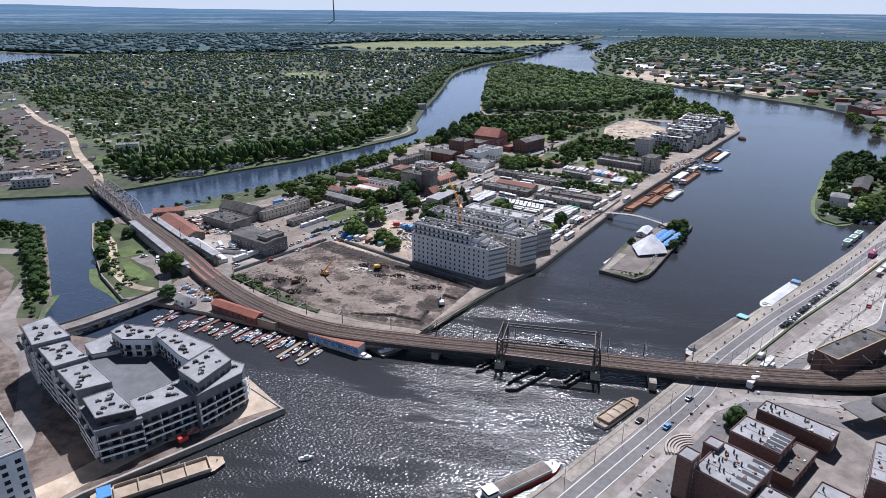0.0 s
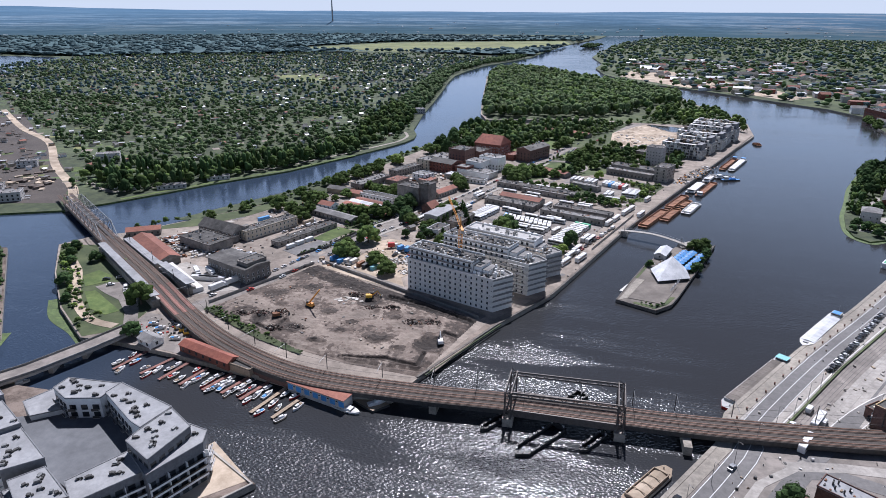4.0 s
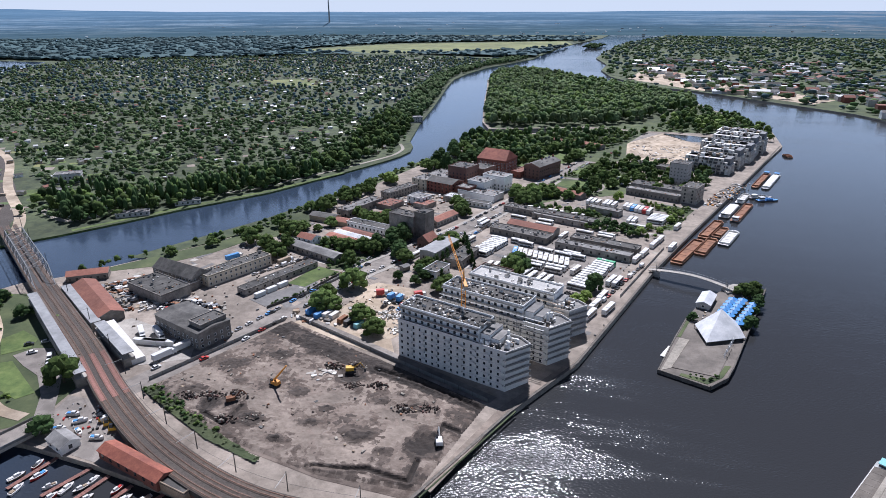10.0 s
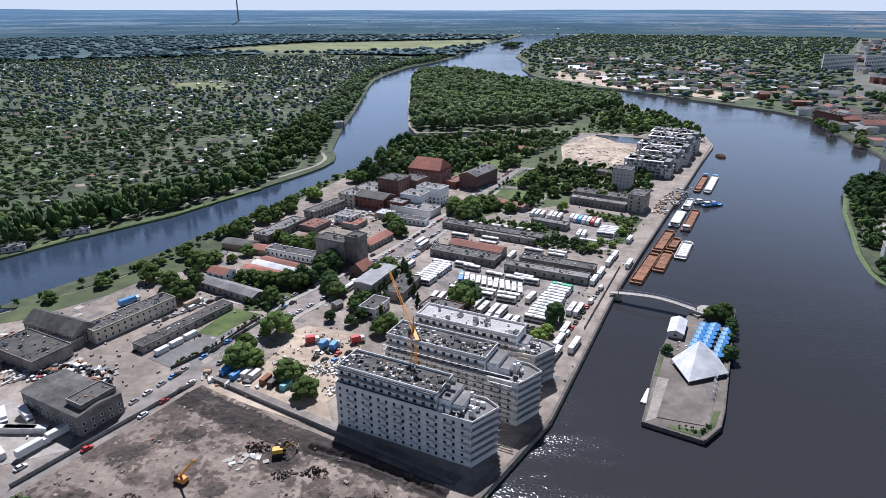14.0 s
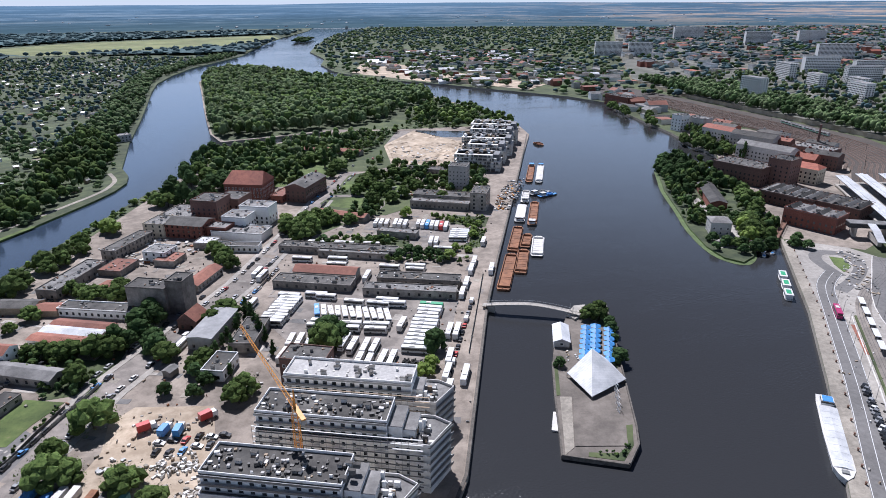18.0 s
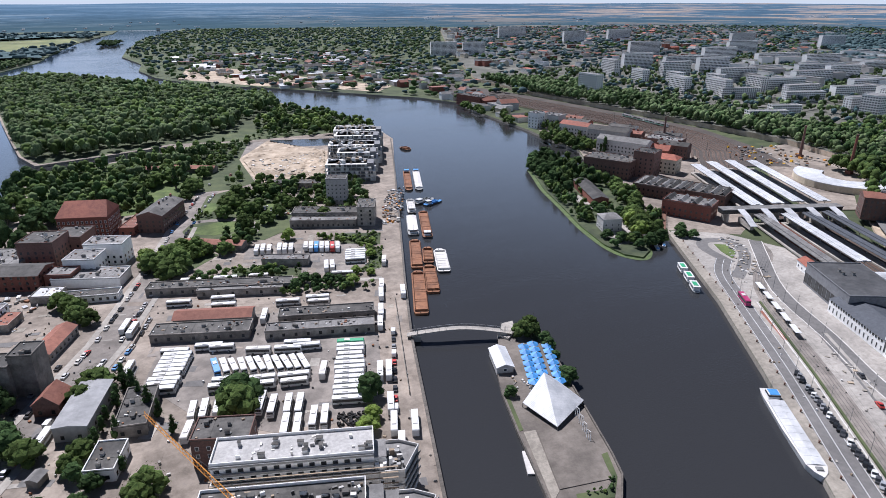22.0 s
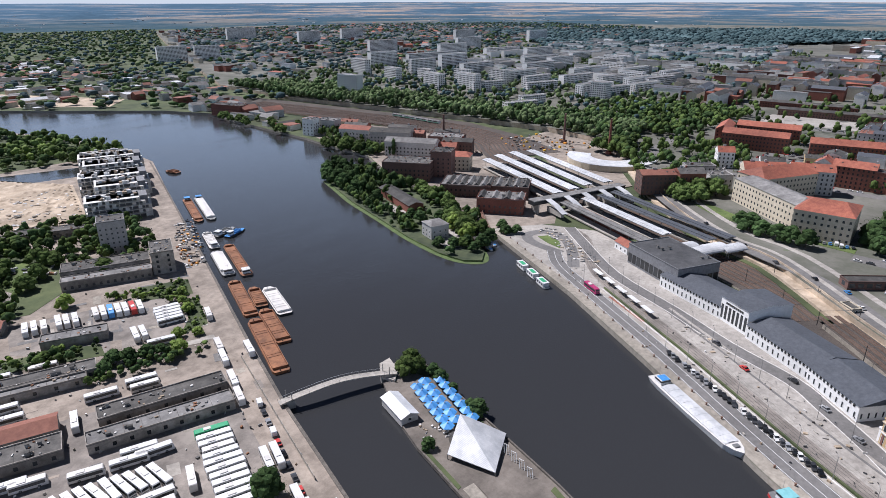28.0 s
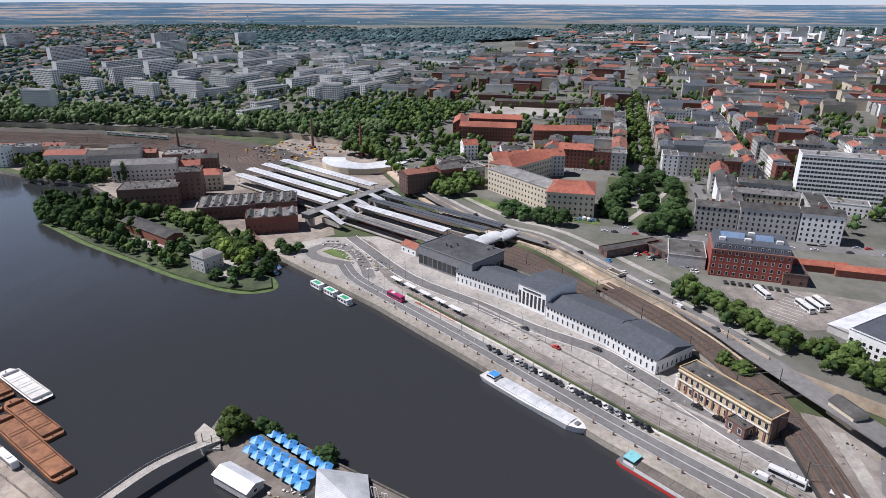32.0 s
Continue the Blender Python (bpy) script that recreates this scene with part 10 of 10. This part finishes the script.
woods("yard_wood", scatter([(-70, 895), (-30, 900), (0, 885), (10, 900), (-20, 935), (-60, 940)], 60, (3, 5.5), (7, 13), G), "trees behind the granary", MID_CROWNS, ("leaf_dark", "leaf"), (0.6, 0.4))
woods("spit_wood", scatter([(256, 690), (258, 706), (265, 738), (279, 778), (295, 826), (309, 858), (322, 886), (328, 880), (314, 850), (300, 812), (286, 770), (272, 734), (266, 712)], 64, (1.8, 3.8), (4, 10), 1.1, lambda x, y: y > 742 or y < 700), "dark trees along the river side of the spit", MID_CROWNS, ("leaf_dark", "leaf"), (0.7, 0.3))
woods("spit_bushes", scatter(SPIT, 70, (1.4, 3.6), (2, 7), 1.1, lambda x, y: not (258 < x < 300 and 696 < y < 745)), "bushes on the spit", MID_CROWNS, ("leaf", "leaf_dark"), (0.5, 0.5))
woods("brewery_trees", scatter([(395, 915), (412, 985), (440, 1060), (470, 1050), (440, 960), (425, 900)], 70, (2.5, 5), (6, 12), 2.4), "trees along the old quay", MID_CROWNS, ("leaf", "leaf_dark"), (0.5, 0.5))
woods("wall_trees", scatter([(215, 385), (246, 432), (268, 446), (300, 474), (300, 462), (266, 430), (236, 396)], 30, (2.2, 4), (5, 9), TOWN_Z), "trees above the retaining wall", MID_CROWNS, ("leaf", "leaf_dark"), (0.5, 0.5))


# stored white rows in the goods yard and white tents
def fence(line, h, z, label, top="steel"):
    f = thing("fence", label, "fence")
    n = len(line) - 1
    for i in range(n):
        part("panel", ribbon([line[i], line[i + 1]], 0.08, z, z + h, top), f)
        part("post", Shape().tube((*line[i], z - 0.2), (*line[i], z + h + 0.2), 0.09, 0.09, "steel_dark"), f)


def run(a, b, n):
    return [(a[0] + (b[0] - a[0]) * i / n, a[1] + (b[1] - a[1]) * i / n) for i in range(n + 1)]


fence(run((-120, 470), (-90, 536), 12), 1.8, 2.2, "grey steel fence along the building lot")
fence(run((-84, 539), (24, 490), 16), 1.8, 2.3, "grey steel fence behind the building lot")
fence(run((-96, 560), (-78, 610), 10), 1.6, 2.2, "low yard fence beside the street")
fence(run((-22, 690), (-12, 722), 8), 1.6, 2.2, "depot fence beside the street", "concrete")
fence(run((76, 606), (104, 690), 14), 1.7, 2.2, "weathered fence along the bus depot", "concrete")

# parked cars along the harbour street, small and many
s = Shape()
for k, line in ((-5.4, STREET[1:9]), (5.4, STREET[1:9]), (-11.5, STREET[3:6]), (12.5, STREET[4:7])):
    for (xa, ya), (xb, yb) in zip(offset(line, k), offset(line, k)[1:]):
        l = math.hypot(xb - xa, yb - ya)
        for i in range(int(l / 6.2)):
            if random.random() < 0.62:
                u = (i + random.uniform(0.3, 0.7)) * 6.2 / l
                cx, cy, a = xa + (xb - xa) * u, ya + (yb - ya) * u, math.degrees(math.atan2(yb - ya, xb - xa))
                paint = random.choice(("car_silver", "car_grey", "white_paint", "car_grey", "white_dusty", "car_silver", "car_grey", "car_silver", "white_dusty", "red_paint", "blue_paint"))
                s.box(cx, cy, G + 0.3, 4.2, 1.75, 0.62, paint, a, taper=0.06)
                s.box(cx, cy, G + 0.92, 2.4, 1.5, 0.5, "glass", a, taper=0.22)
                s.box(cx, cy, G + 1.42, 1.6, 1.05, 0.06, paint, a)
                s.box(cx, cy, G + 0.06, 3.4, 1.6, 0.3, "rubber", a)
tagged(part("street_cars", s), "cars parked along the pale harbour street", "cars", kind="stuff")
woods("bank_trees", scatter([(-192, 845), (-172, 930), (-180, 1000), (-206, 1130), (-262, 1190), (-240, 1000), (-222, 930), (-232, 850)], 230, (3.6, 7.5), (7, 16), 1.4), "dense trees behind the river bank", MID_CROWNS, ("leaf", "leaf_dark"), (0.65, 0.35))
woods("bank_trees", scatter([(-314, 634), (-270, 700), (-225, 765), (-192, 845), (-215, 870), (-262, 800), (-310, 720), (-400, 680)], 150, (3.2, 7.5), (6, 16), 1.4), "dense trees behind the bank path", MID_CROWNS, ("leaf", "leaf_dark"), (0.6, 0.4))

# repaired and oil-stained ground, with litter, between the sheds
for name, poly, n in (("yard_patches", [(-100, 560), (-60, 650), (-30, 720), (0, 790), (60, 800), (150, 830), (110, 700), (60, 540), (-20, 600)], 150), ("yard_patches", [(-220, 560), (-160, 640), (-120, 800), (-40, 780), (-70, 640), (-110, 500), (-150, 490)], 120)):
    s = Shape()
    for x, y, g, r, h in scatter(poly, n, z=G):
        s.box(x, y, g - 0.2, random.uniform(2, 11), random.uniform(1, 5), 0.285 + random.random() * 0.02, random.choice(("asphalt", "road", "yard", "concrete", "quay", "asphalt")), -20 + random.choice((0, 90)) + random.uniform(-6, 6))
    tagged(part(name, s), "patched and stained old yard paving", "paving", kind="stuff")
heap("yard_litter", [(-100, 560), (-60, 650), (-30, 720), (0, 790), (60, 800), (150, 830), (110, 700), (60, 540), (-20, 600)], 300, "litter, pallets and small goods in the yards", ("steel", "steel_dark", "car_grey", "rust", "concrete", "wood", "quay", "white_dusty"), (0.3, 1.6), high=0.9)
heap("yard_litter", [(-220, 560), (-160, 640), (-120, 800), (-40, 780), (-70, 640), (-110, 500), (-150, 490)], 300, "litter, pallets and small goods in old yards", ("steel", "steel_dark", "car_grey", "rust", "concrete", "wood", "quay", "white_dusty"), (0.3, 1.8), high=1.0)
heap("plaza_litter", [(140, 432), (250, 600), (290, 650), (300, 630), (250, 530), (190, 432)], 90, "small paving stacks, posts and barriers on the square", ("concrete", "white_dusty", "steel_dark", "car_grey", "wood"), (0.3, 1.4), z=2.5, high=0.9)
heap("square_litter", [(100, 330), (128, 400), (160, 418), (200, 418), (190, 395), (150, 395), (120, 335)], 70, "barriers, posts and paving stacks", ("concrete", "white_dusty", "steel_dark", "wood"), (0.3, 1.6), z=2.45, high=0.9)
strip("pale_pavement", [(100, 328), (124, 368), (140, 396), (158, 412)], 3.2, 2.46, "paving", "pale paved footway", "pavement", h=0.115)
strip("pale_pavement", [(150, 408), (170, 412), (200, 414)], 5, 2.46, "paving", "pale paved footway under the viaduct", "pavement", h=0.1)
strip("curved_road", smooth([(150, 404), (164, 407), (178, 404), (192, 400), (210, 402)], 4), 6, 2.46, "asphalt", "asphalt road curving below the viaduct", h=0.08)
# lines of bays and kerbs on the coach square
for i in range(10):
    tagged(part("bay_line", ribbon([(276 + i * 3.2, 412 - i * 2), (284 + i * 3.2, 424 - i * 2)], 0.2, TOWN_Z, TOWN_Z + 0.09, "white_paint")), "white painted bay line", "road marking", kind="structure")

# marina yard
heap("marina_gear", [(-138, 428), (-140, 448), (-118, 450), (-102, 436), (-112, 428)], 60, "boat trailers, covers and gear in the marina yard", ("steel", "wood", "steel_dark", "car_grey", "quay", "white_dusty", "red_paint"), (0.4, 1.6), high=0.9)
for x, y, a in ((-130, 432, 20), (-126, 438, 40), (-132, 441, 15), (-121, 432, -30), (-112, 431, 10)):
    motorboat(x, y, a, 5.5, random.choice(("white_paint", "white_dusty", "red_paint"))).location.z = 2.7
for x, y, a in ((-118, 441, 30), (-114, 439, 35), (-110, 437, 30)):
    e = thing("forklift", "small yellow loader parked in the marina yard", "loader", "yellow loaders", m=pose(x, y, 2.3, 0, 0, a))
    part("body", Shape().box(0, 0, 0.4, 3.2, 1.8, 1.2, "yellow_paint", taper=0.1), e)
    part("cab", Shape().box(-0.5, 0, 1.6, 1.4, 1.5, 1.3, "glass", taper=0.1), e)
    part("arm", Shape().box(2.2, 0, 0.6, 2.2, 1.2, 0.35, "yellow_paint"), e)
woods("park_bushes", scatter([(-250, 512), (-214, 484), (-196, 462), (-168, 446), (-158, 436), (-176, 438), (-206, 464), (-240, 500)], 26, (1.0, 2.4), (1.2, 3.6), G), "park shrubs along the sandy path", MID_CROWNS, ("leaf", "leaf_dark", "leaf_bright"), (0.5, 0.3, 0.2))
woods("park_bushes", scatter([(-222, 508), (-190, 496), (-158, 472), (-150, 458), (-164, 476), (-200, 504), (-232, 524)], 50, (1.2, 2.6), (1.6, 4), G), "shrubs below the railway platform", MID_CROWNS, ("leaf", "leaf_dark"), (0.6, 0.4))

# rust-red deck beside the platforms
for by in (-4.4, 0, 4.4):
    tagged(part("rusty_deck", ribbon(offset(RAIL[19:25], by), 2.3, 5.3, 5.81, "deck_red")), "rust-red steel deck between the rails", "bridge deck", kind="structure")
# rubble piles and dug hollows on the lot
for k in range(11):
    cx, cy = -96 + 104 * ((k * 0.618) % 1), 452 + 56 * ((k * 0.41 + 0.2) % 1)
    if not inside(cx, cy, LOT):
        continue
    s = Shape()
    for _ in range(46):
        a, r = random.uniform(0, 6.28), random.uniform(0, 1) ** 0.7 * 4.5
        s.box(cx + r * math.cos(a) * 1.1, cy + r * math.sin(a) * 0.7, 2.9, random.uniform(0.5, 1.8), random.uniform(0.4, 1.3), 0.5 + random.uniform(0.2, 1.4) * (1 - r / 5.5), random.choice(("dirt", "soil_brown", "quay", "brick_dark", "soil_dark", "soil_brown")), random.uniform(0, 180), taper=0.22)
    tagged(part("rubble_pile", s), "low pile of brick rubble and dug earth", "rubble", kind="stuff")
# train and machines in the rail yard
tr = thing("train", "pale green and white passenger train in the rail yard", "train")
for k in range(4):
    x, y = 575 + 1.6 * k, 985 + 22 * k
    c = part("carriage", Shape().box(0, 0, 0.9, 20.5, 2.9, 2.9, "white_dusty", taper=0.08).box(0, 0, 3.8, 19.5, 2.2, 0.35, "roof_grey"), tr, m=pose(x, y, 3.7, 0, 0, 86))
    part("window_band", Shape().box(0, 0, 2.2, 18.5, 2.96, 0.9, "glass"), c)
    part("stripe", Shape().box(0, 0, 1.2, 20.0, 2.95, 0.5, "green_paint"), c)
    for q in (-7, 7):
        part("bogie", Shape().box(q, 0, 0.1, 3.2, 2.2, 0.8, "steel_dark"), c)
heap("yard_machines", [(505, 800), (545, 870), (600, 850), (590, 770), (540, 760)], 120, "yellow track machines, wagons and materials in the engine yard", ("yellow_paint", "orange_paint", "steel", "steel_dark", "wood", "rust", "quay", "white_dusty"), (0.8, 4.0), z=3.1, high=2.0)
for x, y, a, w, d, h, wall, roof in ((470, 862, -62, 30, 14, 13, "brick_dark", "roof_tar"), (506, 906, -62, 26, 14, 12, "plaster_grey", "roof_tar"), (474, 926, -62, 24, 13, 13, "brick_dark", "roof_rust"), (494, 962, -65, 30, 13, 12, "plaster_grey", "roof_tar"), (470, 1010, -70, 28, 13, 12, "brick_red", "roof_tar"), (487, 1040, -70, 22, 12, 10, "plaster_beige", "roof_rust"), (452, 862, -62, 20, 12, 10, "brick_red", "roof_tile")):
    tenement(x, y, a, w, d, h, 2.4, wall, roof, "gable", "old sooty waterside house with chimneys", group="old waterside houses")
# cars and vans in the yard behind the garages
s = Shape()
for x, y, g, r, h in scatter([(325, 450), (345, 485), (352, 480), (345, 455), (335, 446)], 34, z=TOWN_Z):
    a, paint = random.choice((0, 40, 88)), random.choice(("car_silver", "car_grey", "white_paint", "white_dusty", "red_paint"))
    s.box(x, y, g + 0.2, 4.3, 1.8, 0.7, paint, a, taper=0.05)
    s.box(x, y, g + 0.9, 2.4, 1.5, 0.6, "glass", a, taper=0.2)
    s.box(x, y, g + 1.5, 1.6, 1.1, 0.06, paint, a)
tagged(part("yard_cars", s), "cars and vans crowded in a yard behind garages", "cars", kind="stuff")

# scrub, shrubs and single trees round the bus yards and the oval lawn
for poly, n, r, h in (([(103, 778), (105, 797), (133, 786), (125, 766)], 46, (0.8, 1.8), (1.2, 3.2)), ([(97, 729), (108, 741), (119, 762), (124, 760), (112, 730)], 34, (0.7, 1.5), (1.0, 2.6)), ([(32, 756), (34, 768), (70, 750), (67, 738)], 34, (0.9, 2.0), (1.6, 4.0)), ([(22, 862), (30, 884), (56, 874), (76, 842), (64, 838), (56, 858)], 30, (1.2, 2.6), (2, 5.5)), ([(50, 902), (60, 926), (100, 900), (96, 880), (70, 900)], 36, (1.6, 3.2), (3, 7)), ([(-6, 776), (-2, 818), (16, 812), (22, 792)], 26, (1.6, 3.4), (3, 8))):
    woods("yard_bushes", scatter(poly, n, r, h, G), "loose bushes and weeds beside yards and lawns", MID_CROWNS, ("leaf", "leaf_dark", "leaf_bright"), (0.6, 0.25, 0.15))
trees(((75, 800), (61, 866), (-10, 796)), (8, 11), "bright", wide=1.15)
trees(((-23, 933), (-14, 923)), (9, 10), "poplar", wide=0.9)
heap("pallet_stacks", [(-42, 548), (-29, 549), (-33, 560), (-41, 561), (-46, 554)], 80, "white wrapped pallets of building blocks", ("white_paint", "white_dusty", "white_dusty", "concrete"), (0.8, 1.8), z=G + 0.1, high=1.5)
heap("pallet_stacks", [(-65, 557), (-50, 556), (-50, 552), (-62, 554)], 26, "long white bundles of building material", ("white_dusty", "concrete", "steel"), (0.8, 3.4), z=G + 0.1, high=0.7)
heap("pallet_stacks", [(-37, 540), (-30, 548), (-26, 540), (-32, 533)], 40, "pale blocks and rubble beside the apartment block", ("white_dusty", "concrete", "quay"), (0.6, 1.8), z=G + 0.1, high=1.0)
fence([(-106, 545.5), (-100, 556), (-94.5, 567), (-91, 582), (-86.5, 597)], 1.5, G, "low board fence beside the street", "steel_dark")
woods("yard_bushes", scatter([(-107, 546), (-95, 568), (-87, 598), (-89, 600), (-97, 570), (-109, 547)], 50, (0.6, 1.2), (0.9, 2.0), G), "low hedge along a street fence", MID_CROWNS, ("leaf_dark", "leaf"), (0.6, 0.4))
woods("yard_bushes", scatter([(40, 960), (60, 1040), (84, 1100), (104, 1126), (100, 1124), (70, 1090), (48, 1044)], 50, (1.2, 3.6), (1.6, 7), G), "scrub round the building site", MID_CROWNS, ("leaf", "leaf_dark", "leaf_bright"), (0.6, 0.25, 0.15))
# pale pipes stacked on the railway ground, and earth heaps beside them
s = Shape()
for i in range(26):
    u, v = random.random(), random.random()
    s.box(-424 + 34 * u + 8 * v, 590 + 22 * v + 6 * u, 1.4, random.uniform(9, 16), 0.9, 0.8, random.choice(("white_dusty", "concrete", "white_paint")), 24 + random.uniform(-5, 5))
tagged(part("stacked_pipes", s), "long pale pipes stacked on railway ground", "pipes", kind="stuff")
heap("earth_heaps", [(-470, 640), (-440, 690), (-400, 650), (-390, 622), (-430, 616)], 60, "earth and gravel heaps on railway ground", ("dirt", "ballast", "sand"), (3, 9), z=1.4, high=2.2)
heap("earth_heaps", [(-760, 940), (-560, 780), (-470, 700), (-480, 660), (-620, 770), (-800, 940)], 60, "gravel and sleepers along the railway ground", ("ballast", "steel_dark", "dirt"), (2, 9), z=1.4, high=1.0)
woods("park_bushes", scatter([(-480, 640), (-420, 600), (-520, 640), (-700, 820), (-690, 810)], 40, (1.6, 3.4), (2, 5), 1.4), "bushes on the railway ground", MID_CROWNS, ("leaf", "leaf_dark"), (0.6, 0.4))
# villages on the lower slopes of the far hills
roofs = Shape()
for i in range(420):
    a, r = radians(random.uniform(12, 178)), random.uniform(3880, 4440)
    x, y = 20 + r * math.cos(a), 330 + r * math.sin(a)
    if noise.noise((x * 0.0022, y * 0.0060, 5.0)) < 0.05:
        continue
    z = 1 + 9 * (r - 3850) / 200 if r < 4050 else (10 + 26 * (r - 4050) / 200 if r < 4250 else 36 + 34 * (r - 4250) / 200)
    roofs.box(x, y, z * 0.93 - 3, random.uniform(10, 26), random.uniform(8, 12), random.uniform(6, 9), random.choice(("plaster_white", "plaster_white", "roof_grey", "plaster_grey", "roof_white")), random.uniform(0, 180))
tagged(part("hill_villages", roofs), "far villages on hazy hills", "village", kind="stuff")
woods("site_trees", scatter([(30, 945), (60, 1040), (30, 1100), (58, 1126), (112, 1126), (84, 1050), (72, 950)], 150, (1.8, 4.6), (2.5, 9), G, lambda x, y: abs(x - 41 - (y - 931) * 0.406) > 8), "young trees and scrub beside the harbour road", MID_CROWNS, ("leaf", "leaf_dark", "leaf_mid"), (0.5, 0.2, 0.3))
woods("site_trees", scatter([(112, 1134), (200, 1116), (240, 1150), (210, 1240), (150, 1220)], 110, (1.6, 4.4), (2, 8), G), "scrub on the shore meadow", MID_CROWNS, ("leaf", "leaf_mid"), (0.5, 0.5))
